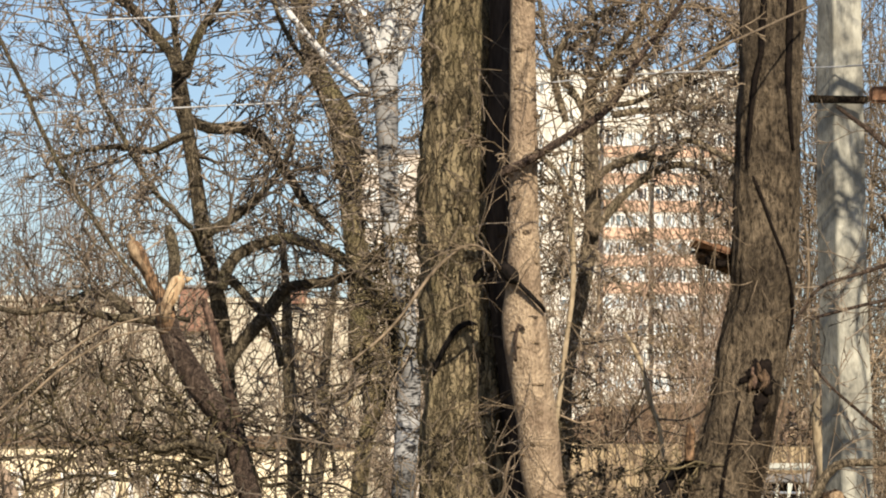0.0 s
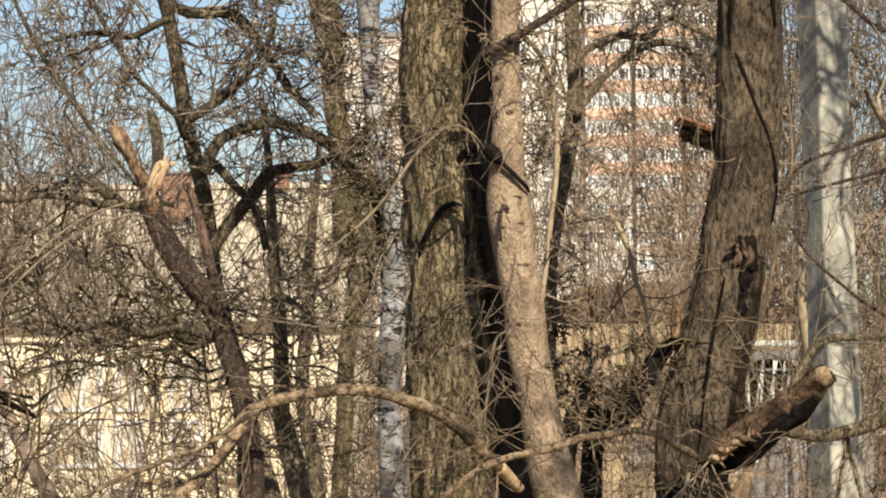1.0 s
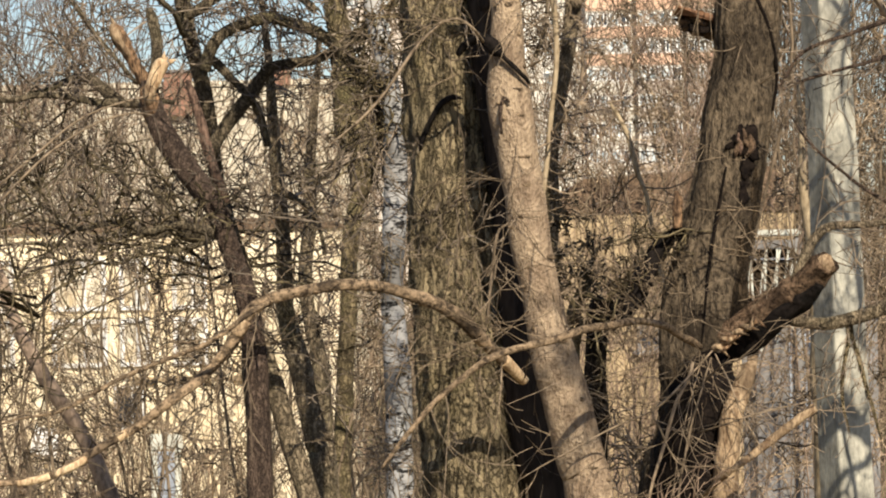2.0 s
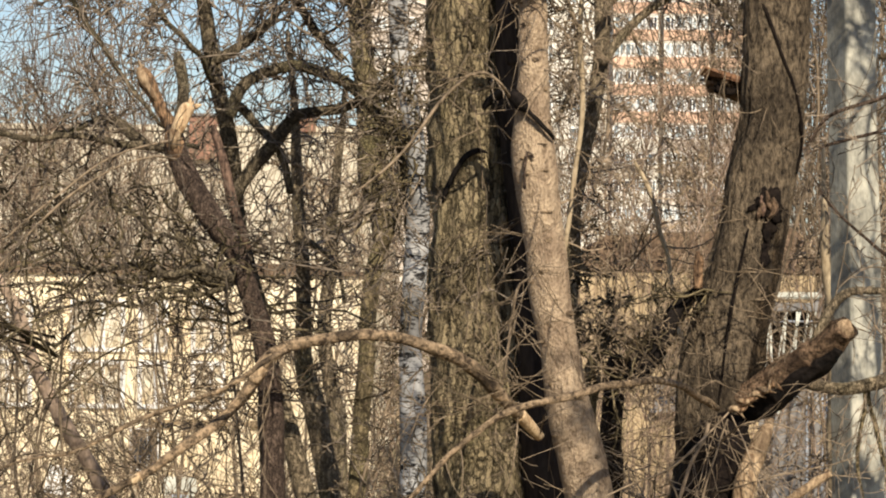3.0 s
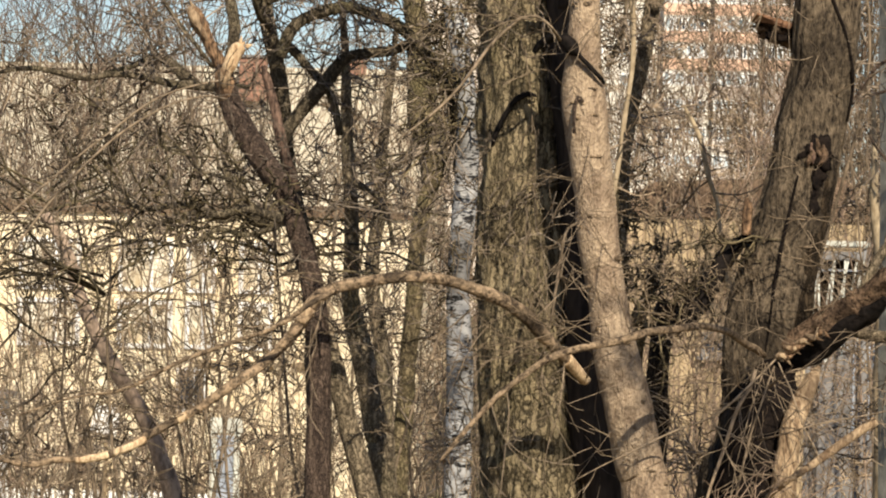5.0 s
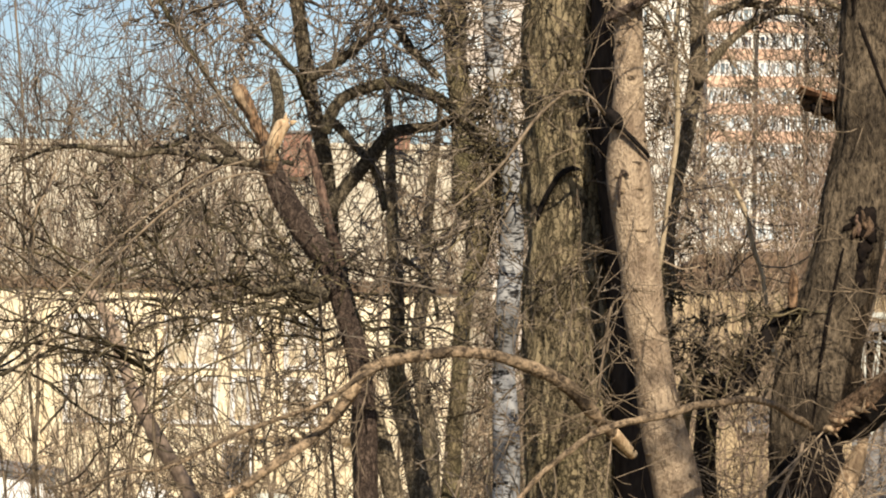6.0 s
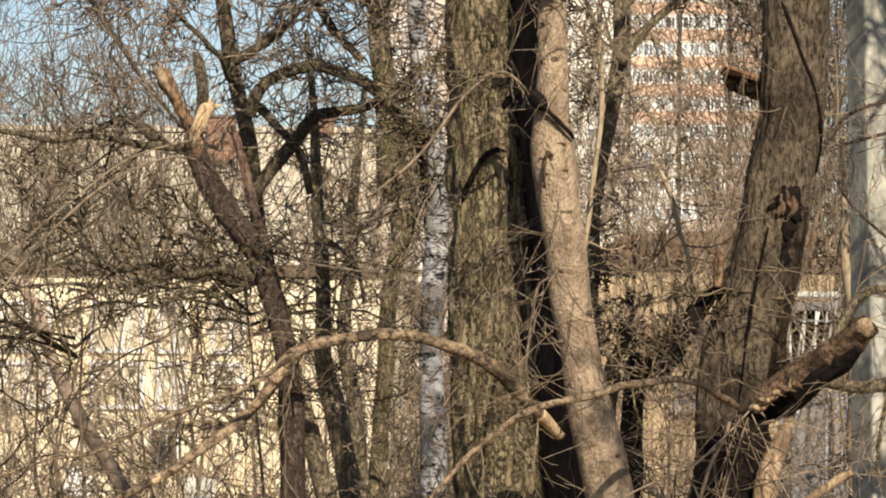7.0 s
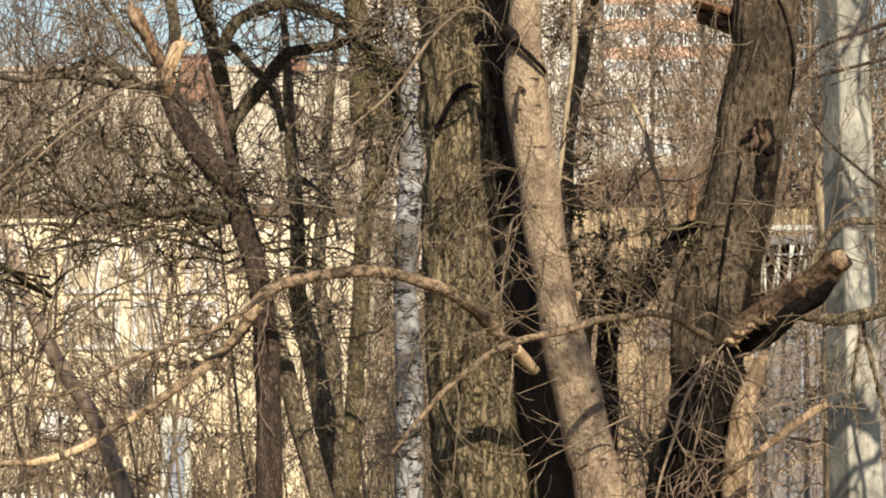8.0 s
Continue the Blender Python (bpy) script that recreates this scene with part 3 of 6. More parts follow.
def slatted_porch():
    """Grey sheet-clad porch with a white canopy and slatted upper rail."""
    p = thing("porch", "grey porch with a white canopy and white slatted rail", "porch")
    y = 50.0
    part("wall", box((1.7, 1.5, 5.1), (5.35, y + 0.9, 2.5)), GREY_SHEET, p)
    part("canopy", box((0.85, 0.9, 0.09), (4.72, y + 0.35, 6.26), 0.02), SLAT_PAINT, p, "white canopy board")
    part("canopy_beam", box((0.85, 0.10, 0.12), (4.72, y - 0.02, 6.10), 0.01), GREY_SHEET, p)
    for x in (4.33, 5.1):
        part("post", box((0.07, 0.07, 6.2), (x, y, 3.1), 0.008), GREY_SHEET, p)
    for k, (tilt, low) in enumerate(((0.10, 0.0), (-0.04, 0.1), (0.16, -0.05), (0.06, 0.3), (0.20, 0.0), (0.03, 0.22), (0.14, 0.1), (0.22, 0.4), (0.05, 0.3))):
        part("slat", box((0.03, 0.02, 1.45 - low), (4.38 + 0.083 * k, y - 0.03 - 0.01 * (k % 2), 5.33 + low / 2), 0.004, turn=Matrix.Rotation(tilt, 4, "Y")), SLAT_PAINT, p)
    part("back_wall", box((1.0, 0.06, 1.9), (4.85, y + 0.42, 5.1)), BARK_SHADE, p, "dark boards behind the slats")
    for z in (4.85, 5.9):
        part("rail", box((0.80, 0.03, 0.03), (4.72, y + 0.005, z), 0.005), SLAT_GREY, p)
    for k in range(9):
        part("slat", box((0.03, 0.02, 1.3), (4.98 + 0.07 * k, y + 0.13, 4.2), 0.003), SLAT_GREY, p)
    return p


slatted_porch()


def white_shed():
    h = thing("shed", "small white boarded garden shed with a grey roof", "shed")
    y = 66.0
    part("wall", box((1.3, 1.6, 3.3), (-9.75, y + 0.8, 1.6), 0.02), WHITE_PAINT, h)
    part("roof", box((1.6, 1.9, 0.10), (-9.75, y + 0.75, 3.32), 0.02, turn=Matrix.Rotation(0.12, 4, "Y")), GREY_SHEET, h)
    part("door", box((0.55, 0.05, 1.9), (-9.5, y - 0.025, 1.0), 0.01), SLAT_PAINT, h)
    return h


def garden_gate():
    g = thing("garden_gate", "white framed garden gate with a blue grey panel", "gate")
    y = 70.2
    for x in (-5.44, -4.98):
        part("post", box((0.12, 0.12, 2.7), (x, y, 1.3), 0.015), SLAT_PAINT, g)
    part("lintel", box((0.66, 0.14, 0.30), (-5.21, y, 2.60), 0.02), SLAT_PAINT, g)
    part("panel", box((0.34, 0.05, 2.42), (-5.21, y, 1.2), 0.01), SLAT_GREY, g)
    return g


def white_board():
    b = thing("sign_board", "weathered white board on a post among shrubs", "board")
    x, y = -7.1, 66.0
    bm = box((0.48, 0.03, 0.52), (x, y, 2.85), 0.01, turn=Matrix.Rotation(0.2, 4, "Y"))
    part("panel", bm, WHITE_PAINT, b)
    part("post", box((0.07, 0.07, 2.9), (x, y + 0.05, 1.4), 0.006), PLANK_TAN, b)
    return b


white_shed()
garden_gate()
white_board()


# ---- utility pole with wires ----
def utility_pole():
    p = thing("utility_pole", "pale concrete utility pole with a steel clamp", "utility pole", at=(0, 0, 0))
    bm = bmesh.new()
    rings = []
    for z, w, x in ((-0.1, 0.285, 1.915), (4.78, 0.247, 1.885), (5.92, 0.234, 1.862), (7.39, 0.222, 1.825), (8.17, 0.206, 1.815), (9.6, 0.19, 1.80)):
        half, soft, turn, ring = w / 2.69, 0.012, radians(27), []
        for sx, sy in ((1, 1), (-1, 1), (-1, -1), (1, -1)):
            corner = [(sx * half, sy * (half - soft)), (sx * (half - soft * 0.3), sy * (half - soft * 0.3)), (sx * (half - soft), sy * half)]
            ring += corner if sx * sy > 0 else corner[::-1]
        rings.append([bm.verts.new((x + a * math.cos(turn) - b * math.sin(turn), 16.5 + a * math.sin(turn) + b * math.cos(turn), z)) for a, b in ring])
    for r0, r1 in zip(rings, rings[1:]):
        for i in range(len(r0)):
            j = (i + 1) % len(r0)
            bm.faces.new((r0[i], r0[j], r1[j], r1[i]))
    bm.faces.new(rings[-1])
    bmesh.ops.recalc_face_normals(bm, faces=bm.faces)
    bmesh.ops.subdivide_edges(bm, edges=[e for e in bm.edges if e.calc_length() > 0.6], cuts=12)
    for v in bm.verts:
        v.co += Vector((1, 0.4, 0)) * 0.006 * noise.noise(v.co * 3.0)
    part("shaft", bm, CONCRETE, p)
    part("crossbar", box((0.27, 0.03, 0.035), (1.797, 16.345, 7.695), 0.006, turn=Matrix.Rotation(0.05, 4, "Z")), BARK_SHADE, p, "dark rusty steel crossbar")
    part("bracket", box((0.20, 0.05, 0.075), (2.046, 16.42, 7.726), 0.012), RUST, p, "rusty steel bracket")
    pin = part("pin", box((0.018, 0.018, 0.16), (2.061, 16.42, 7.826)), STEEL, p)
    bm = bmesh.new()
    for z, r in ((7.836, 0.030), (7.876, 0.045), (7.911, 0.032)):
        bmesh.ops.create_cone(bm, cap_ends=True, segments=16, radius1=r, radius2=r * 0.8, depth=0.035, matrix=Matrix.Translation((2.061, 16.42, z)))
    part("insulator", bm, PORCELAIN, pin, "white porcelain insulator")
    return p


def wire(points, label):
    v, q = stem([(*c, 0.0038) for c in points], sides=6, step=0.3)
    ob = new("wire", mesh_of("wire", v, q, WIRE))
    return tagged(ob, label, "wire", "overhead wires")


utility_pole()
wire([(2.061, 16.36, 7.876), (1.83, 16.34, 7.846), (0.9, 16.75, 7.85), (-0.1, 17.0, 7.775), (-2.1, 17.0, 7.665), (-6, 17.2, 7.58), (-14, 17.6, 7.8)], "thin grey overhead wire tied to the pole's insulator")
wire([(1.80, 16.40, 8.45), (0.5, 16.75, 8.28), (-0.84, 17.0, 8.172), (-2.1, 17.0, 8.10), (-6, 17.2, 8.02), (-14, 17.6, 8.2)], "thin grey overhead wire high on the pole")


# ---- trees in the foreground: stems as x, y, z, radius ----
POPLAR = [(0.052, 14.45, 8.847, 0.1267), (0.056, 14.45, 8.339, 0.1313), (0.055, 14.45, 7.879, 0.1358), (0.051, 14.45, 7.421, 0.1358), (0.053, 14.45, 6.872, 0.1448), (0.090, 14.45, 6.285, 0.1675), (0.113, 14.45, 5.787, 0.181), (0.145, 14.45, 5.334, 0.1924), (0.168, 14.45, 4.922, 0.2037), (0.186, 14.45, 3.750, 0.2207), (0.190, 14.45, 1.941, 0.2433), (0.190, 14.45, -0.184, 0.3168)]
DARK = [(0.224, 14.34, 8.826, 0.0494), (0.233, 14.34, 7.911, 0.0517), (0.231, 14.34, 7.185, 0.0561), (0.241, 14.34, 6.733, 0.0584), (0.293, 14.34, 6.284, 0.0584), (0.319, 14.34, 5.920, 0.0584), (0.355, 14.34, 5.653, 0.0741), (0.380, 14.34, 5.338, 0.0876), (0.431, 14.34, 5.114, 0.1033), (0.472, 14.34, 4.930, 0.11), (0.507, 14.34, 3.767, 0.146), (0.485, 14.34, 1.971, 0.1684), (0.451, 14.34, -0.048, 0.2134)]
PALE = [(0.301, 14.00, 8.758, 0.0373), (0.305, 14.00, 8.154, 0.0439), (0.307, 14.00, 7.820, 0.0482), (0.309, 14.00, 7.487, 0.0515), (0.314, 14.00, 7.155, 0.0548), (0.318, 14.00, 6.887, 0.0603), (0.316, 14.00, 6.667, 0.0735), (0.318, 14.00, 6.558, 0.0855), (0.333, 14.00, 6.448, 0.0866), (0.364, 14.00, 6.229, 0.0789), (0.390, 14.00, 6.010, 0.0811), (0.430, 14.00, 5.790, 0.0767), (0.465, 14.00, 5.571, 0.0877), (0.522, 14.00, 5.352, 0.0965), (0.568, 14.00, 5.133, 0.0965), (0.605, 14.00, 4.953, 0.0965), (0.737, 14.00, 3.817, 0.1316), (0.780, 14.00, 2.064, 0.1644), (0.802, 14.00, -0.170, 0.2302)]
LEAN = [(1.343, 14.50, 8.868, 0.1226), (1.339, 14.50, 8.242, 0.1294), (1.333, 14.50, 7.896, 0.1317), (1.322, 14.50, 7.666, 0.1272), (1.313, 14.50, 7.437, 0.1283), (1.301, 14.50, 6.922, 0.1306), (1.286, 14.50, 6.695, 0.1272), (1.247, 14.50, 6.468, 0.1317), (1.208, 14.50, 6.241, 0.1363), (1.154, 14.50, 6.013, 0.1408), (1.120, 14.50, 5.854, 0.1499), (1.085, 14.50, 5.696, 0.1612), (1.058, 14.50, 5.514, 0.1499), (1.045, 14.50, 5.332, 0.134), (1.008, 14.50, 5.105, 0.1431), (0.972, 14.50, 4.919, 0.1544), (0.922, 14.50, 3.743, 0.1703), (0.899, 14.50, 1.927, 0.193), (0.887, 14.50, -0.183, 0.2725)]
STUB = [(1.095, 14.50, 5.532, 0.0739), (1.209, 14.40, 5.584, 0.0688), (1.335, 14.30, 5.687, 0.0655), (1.459, 14.20, 5.789, 0.0643), (1.550, 14.10, 5.882, 0.0542)]
BIRCH = [(-0.293, 17.00, 7.976, 0.0772), (-0.281, 17.00, 7.820, 0.0639), (-0.269, 17.00, 7.685, 0.0559), (-0.259, 17.00, 7.417, 0.0479), (-0.243, 17.00, 7.149, 0.0453), (-0.198, 17.00, 6.882, 0.0479), (-0.153, 17.00, 6.616, 0.0506), (-0.152, 17.00, 6.566, 0.0532), (-0.152, 17.00, 6.299, 0.0559), (-0.168, 17.00, 6.033, 0.0546), (-0.181, 17.00, 5.767, 0.0532), (-0.165, 17.00, 5.447, 0.0639), (-0.160, 17.00, 5.234, 0.0639), (-0.165, 17.00, 4.750, 0.0692), (-0.165, 17.00, 2.839, 0.0932), (-0.165, 17.00, -0.088, 0.1331)]
BIRCH_A = [(-0.303, 17.00, 7.927, 0.0586), (-0.350, 17.00, 8.035, 0.0532), (-0.412, 17.00, 8.142, 0.0506), (-0.483, 17.00, 8.276, 0.0453), (-0.583, 17.00, 8.546, 0.0373), (-0.655, 17.00, 9.033, 0.0213)]
BIRCH_B = [(-0.282, 17.00, 7.927, 0.0532), (-0.262, 17.00, 8.089, 0.0453), (-0.242, 17.00, 8.224, 0.0399), (-0.218, 17.00, 8.549, 0.0346), (-0.238, 17.00, 9.037, 0.0213)]
BIRCH_C = [(-0.267, 17.10, 7.912, 0.0589), (-0.215, 17.10, 8.075, 0.0589), (-0.162, 17.10, 8.211, 0.0562), (-0.112, 17.10, 8.402, 0.0509), (-0.050, 17.10, 9.056, 0.0268)]
BIRCH_D = [(-0.345, 16.90, 7.760, 0.0185), (-0.452, 16.90, 7.839, 0.0185), (-0.560, 16.90, 7.940, 0.0185), (-0.654, 16.90, 8.046, 0.0172), (-0.749, 16.90, 8.166, 0.0159), (-0.844, 16.90, 8.313, 0.0132), (-0.953, 16.90, 8.527, 0.0093)]
BROKEN = [(-1.095, 13.50, 6.704, 0.0317), (-1.044, 13.50, 6.619, 0.0317), (-1.028, 13.50, 6.551, 0.0338), (-1.015, 13.50, 6.488, 0.0402), (-0.977, 13.50, 6.403, 0.0465), (-0.913, 13.50, 6.298, 0.0465), (-0.844, 13.50, 6.204, 0.0444), (-0.786, 13.50, 6.111, 0.0402), (-0.753, 13.50, 6.006, 0.0381), (-0.719, 13.50, 5.900, 0.0402), (-0.689, 13.50, 5.794, 0.0423), (-0.668, 13.50, 5.667, 0.0444), (-0.655, 13.50, 5.498, 0.0444), (-0.651, 13.50, 5.287, 0.0444), (-0.655, 13.50, 4.987, 0.0486), (-0.664, 13.50, 3.469, 0.074), (-0.674, 13.50, -0.207, 0.1269)]
PRONG_A = [(-1.028, 13.56, 6.516, 0.0170), (-1.028, 13.50, 6.551, 0.0275), (-1.049, 13.50, 6.610, 0.0254), (-1.085, 13.50, 6.674, 0.0222), (-1.116, 13.50, 6.733, 0.0233), (-1.138, 13.50, 6.771, 0.0307), (-1.150, 13.50, 6.801, 0.0264), (-1.161, 13.50, 6.824, 0.0170)]
PRONG_D = [(-1.098, 13.50, 6.690, 0.0048), (-1.112, 13.48, 6.722, 0.0120), (-1.136, 13.48, 6.756, 0.0176), (-1.156, 13.48, 6.790, 0.0200), (-1.166, 13.48, 6.812, 0.0152), (-1.172, 13.49, 6.828, 0.0064)]
PRONG_E = [(-1.036, 13.50, 6.515, 0.0090), (-1.032, 13.46, 6.535, 0.0171), (-1.030, 13.45, 6.562, 0.0216), (-1.027, 13.45, 6.588, 0.0225), (-1.018, 13.46, 6.610, 0.0100)]
PRONG_B = [(-1.030, 13.49, 6.575, 0.0100), (-1.024, 13.46, 6.592, 0.0190), (-1.012, 13.45, 6.615, 0.0230), (-1.000, 13.46, 6.645, 0.0240), (-0.988, 13.46, 6.670, 0.0250), (-0.981, 13.46, 6.686, 0.0230), (-0.977, 13.46, 6.694, 0.0120)]
BROKEN_B = [(-0.665, 13.70, 5.664, 0.0365), (-0.631, 13.70, 5.557, 0.0386), (-0.592, 13.70, 5.428, 0.0386), (-0.553, 13.70, 5.278, 0.0386), (-0.513, 13.70, 5.149, 0.0408), (-0.468, 13.70, 4.999, 0.0429), (-0.395, 13.70, 4.720, 0.0494), (-0.223, 13.70, 3.647, 0.0644), (-0.180, 13.70, -0.147, 0.1073)]
DTRUNK = [(-1.288, 17.50, 7.957, 0.028), (-1.275, 17.50, 7.812, 0.0439), (-1.248, 17.50, 7.647, 0.0343), (-1.212, 17.50, 7.454, 0.0343), (-1.185, 17.50, 7.288, 0.037), (-1.165, 17.50, 7.151, 0.0384), (-1.127, 17.50, 6.958, 0.0356), (-1.085, 17.50, 6.739, 0.0384), (-1.050, 17.50, 6.519, 0.0384), (-1.025, 17.50, 6.338, 0.0356), (-0.976, 17.50, 6.119, 0.0384), (-0.910, 17.50, 5.845, 0.0411), (-0.872, 17.50, 5.489, 0.0439), (-0.855, 17.50, 4.667, 0.0548), (-0.888, 17.50, 3.023, 0.0822), (-0.942, 17.50, 0.010, 0.137)]
D_A = [(-1.280, 17.40, 7.912, 0.0354), (-1.331, 17.40, 8.016, 0.0273), (-1.414, 17.40, 8.109, 0.0245), (-1.520, 17.40, 8.230, 0.0218), (-1.636, 17.40, 8.323, 0.0164), (-1.831, 17.40, 8.515, 0.0109)]
D_B = [(-1.276, 17.50, 7.923, 0.0329), (-1.234, 17.50, 8.051, 0.0247), (-1.185, 17.50, 8.160, 0.0219), (-1.131, 17.50, 8.243, 0.0192), (-1.067, 17.50, 8.369, 0.0151), (-0.959, 17.50, 8.620, 0.0096)]
D_C = [(-1.288, 17.50, 7.951, 0.0247), (-1.306, 17.50, 8.089, 0.0192), (-1.324, 17.50, 8.228, 0.0164), (-1.354, 17.50, 8.395, 0.0137)]
D_D = [(-1.024, 17.20, 6.439, 0.0340), (-0.981, 17.20, 6.560, 0.0309), (-0.905, 17.20, 6.668, 0.0309), (-0.830, 17.20, 6.762, 0.0340), (-0.760, 17.20, 6.843, 0.0309), (-0.644, 17.20, 6.883, 0.0278), (-0.509, 17.20, 6.907, 0.0248), (-0.388, 17.20, 6.951, 0.0201), (-0.253, 17.20, 7.045, 0.0155)]
D_E = [(-1.061, 17.10, 6.864, 0.0308), (-1.015, 17.10, 6.958, 0.0292), (-0.935, 17.10, 7.030, 0.0277), (-0.828, 17.10, 7.068, 0.0277), (-0.694, 17.10, 7.084, 0.0277), (-0.568, 17.10, 7.052, 0.0277), (-0.461, 17.10, 6.971, 0.0277), (-0.345, 17.10, 6.859, 0.0262), (-0.265, 17.10, 6.730, 0.0262), (-0.225, 17.10, 6.610, 0.0246), (-0.209, 17.10, 6.462, 0.0200), (-0.193, 17.10, 6.302, 0.0154)]
D_F = [(-1.073, 17.30, 6.881, 0.0271), (-1.013, 17.30, 6.897, 0.0244), (-0.932, 17.30, 6.827, 0.0217), (-0.862, 17.30, 6.745, 0.0203), (-0.807, 17.30, 6.645, 0.019), (-0.769, 17.30, 6.496, 0.0163)]
D_G = [(-1.128, 17.00, 7.088, 0.0251), (-1.036, 17.00, 7.143, 0.0251), (-0.943, 17.00, 7.210, 0.0234), (-0.864, 17.00, 7.278, 0.0197), (-0.758, 17.00, 7.413, 0.0143), (-0.706, 17.00, 7.574, 0.0090)]
D_H = [(-1.270, 17.60, 7.712, 0.0242), (-1.147, 17.60, 7.671, 0.0279), (-1.009, 17.60, 7.664, 0.0279), (-0.897, 17.60, 7.618, 0.0279), (-0.827, 17.60, 7.549, 0.0242), (-0.757, 17.60, 7.438, 0.0205), (-0.658, 17.60, 7.273, 0.0223), (-0.533, 17.60, 7.163, 0.0186)]
D_I = [(-1.231, 17.30, 7.622, 0.0182), (-1.317, 17.30, 7.585, 0.0182), (-1.420, 17.30, 7.538, 0.0165), (-1.548, 17.30, 7.556, 0.0128), (-1.725, 17.30, 7.535, 0.0092), (-1.914, 17.30, 7.457, 0.0073)]
D_J = [(-1.021, 17.20, 6.075, 0.0323), (-1.102, 17.20, 6.067, 0.0431), (-1.175, 17.20, 6.078, 0.0404), (-1.250, 17.20, 6.142, 0.0189), (-1.290, 17.20, 6.223, 0.0162), (-1.309, 17.20, 6.385, 0.0162), (-1.304, 17.20, 6.493, 0.0135)]
D_K = [(-1.169, 17.00, 6.073, 0.0150), (-1.289, 17.00, 6.060, 0.0139), (-1.422, 17.00, 6.086, 0.0119), (-1.581, 17.00, 6.046, 0.0109), (-1.768, 17.00, 6.033, 0.0090), (-1.981, 17.00, 6.046, 0.0070), (-2.247, 17.00, 5.980, 0.0050)]
D_L = [(-1.300, 16.80, 6.689, 0.0196), (-1.431, 16.80, 6.700, 0.0213), (-1.563, 16.80, 6.700, 0.0178), (-1.747, 16.80, 6.721, 0.0159), (-1.958, 16.80, 6.716, 0.0142), (-2.221, 16.80, 6.742, 0.0107), (-2.484, 16.80, 6.689, 0.0072)]
D_M = [(-1.413, 16.90, 6.707, 0.0250), (-1.488, 16.90, 6.752, 0.0286), (-1.559, 16.90, 6.800, 0.0250), (-1.652, 16.90, 6.813, 0.0197), (-1.744, 16.90, 6.779, 0.0143), (-1.863, 16.90, 6.747, 0.0089)]
ETRUNK = [(-0.840, 18.50, 7.378, 0.013), (-0.823, 18.50, 7.204, 0.0174), (-0.808, 18.50, 7.030, 0.0203), (-0.800, 18.50, 6.856, 0.0246), (-0.794, 18.50, 6.624, 0.029), (-0.785, 18.50, 6.450, 0.0319), (-0.765, 18.50, 6.248, 0.0362), (-0.739, 18.50, 6.045, 0.0377), (-0.736, 18.50, 5.871, 0.0406), (-0.742, 18.50, 5.697, 0.0435), (-0.692, 18.50, 5.465, 0.0551), (-0.643, 18.50, 5.234, 0.0579), (-0.591, 18.50, 5.002, 0.0652), (-0.556, 18.50, 4.712, 0.0724), (-0.533, 18.50, 2.569, 0.1014), (-0.533, 18.50, -0.037, 0.1449)]
E_A = [(-0.761, 18.40, 6.332, 0.0187), (-0.689, 18.40, 6.269, 0.0187), (-0.617, 18.40, 6.202, 0.0144), (-0.559, 18.40, 6.102, 0.0115), (-0.530, 18.40, 5.958, 0.0086)]
FTRUNK = [(-0.562, 19.50, 7.213, 0.0122), (-0.577, 19.50, 7.091, 0.0153), (-0.593, 19.50, 6.938, 0.0183), (-0.617, 19.50, 6.755, 0.0229), (-0.635, 19.50, 6.541, 0.0275), (-0.644, 19.50, 6.358, 0.0366), (-0.638, 19.50, 6.205, 0.0336), (-0.666, 19.50, 5.992, 0.0366), (-0.666, 19.50, 5.686, 0.0397), (-0.592, 19.50, 5.136, 0.0458), (-0.562, 19.50, 2.694, 0.0916), (-0.562, 19.50, -0.053, 0.1374)]
F_A = [(-0.644, 19.40, 6.356, 0.0213), (-0.726, 19.40, 6.404, 0.0182), (-0.802, 19.40, 6.459, 0.0137), (-0.863, 19.40, 6.538, 0.0091)]
F_B = [(-0.632, 19.40, 6.356, 0.0182), (-0.559, 19.40, 6.417, 0.0182), (-0.438, 19.40, 6.465, 0.0167), (-0.322, 19.40, 6.489, 0.0152), (-0.255, 19.40, 6.584, 0.0122), (-0.210, 19.40, 6.720, 0.0091)]
GTRUNK = [(-0.903, 21.00, 9.164, 0.0362), (-0.855, 21.00, 8.764, 0.0428), (-0.796, 21.00, 8.531, 0.0493), (-0.745, 21.00, 8.366, 0.0526), (-0.644, 21.00, 8.167, 0.0625), (-0.570, 21.00, 8.002, 0.0724), (-0.541, 21.00, 7.803, 0.0724), (-0.532, 21.00, 7.571, 0.0658), (-0.513, 21.00, 7.380, 0.0658), (-0.474, 21.00, 7.051, 0.0756), (-0.434, 21.00, 6.722, 0.0921), (-0.382, 21.00, 6.525, 0.0921), (-0.401, 21.00, 6.327, 0.0500), (-0.441, 21.00, 6.130, 0.0500), (-0.467, 21.00, 5.900, 0.0500), (-0.487, 21.00, 5.538, 0.0500), (-0.526, 21.00, 5.078, 0.0515), (-0.556, 21.00, 4.479, 0.0587), (-0.605, 21.00, 2.447, 0.0830), (-0.605, 21.00, 0.015, 0.1122)]
G_A = [(-0.792, 20.90, 8.436, 0.0327), (-0.723, 20.90, 8.470, 0.036), (-0.704, 20.90, 8.553, 0.0295), (-0.646, 20.90, 8.686, 0.0196), (-0.550, 20.90, 8.952, 0.0131)]
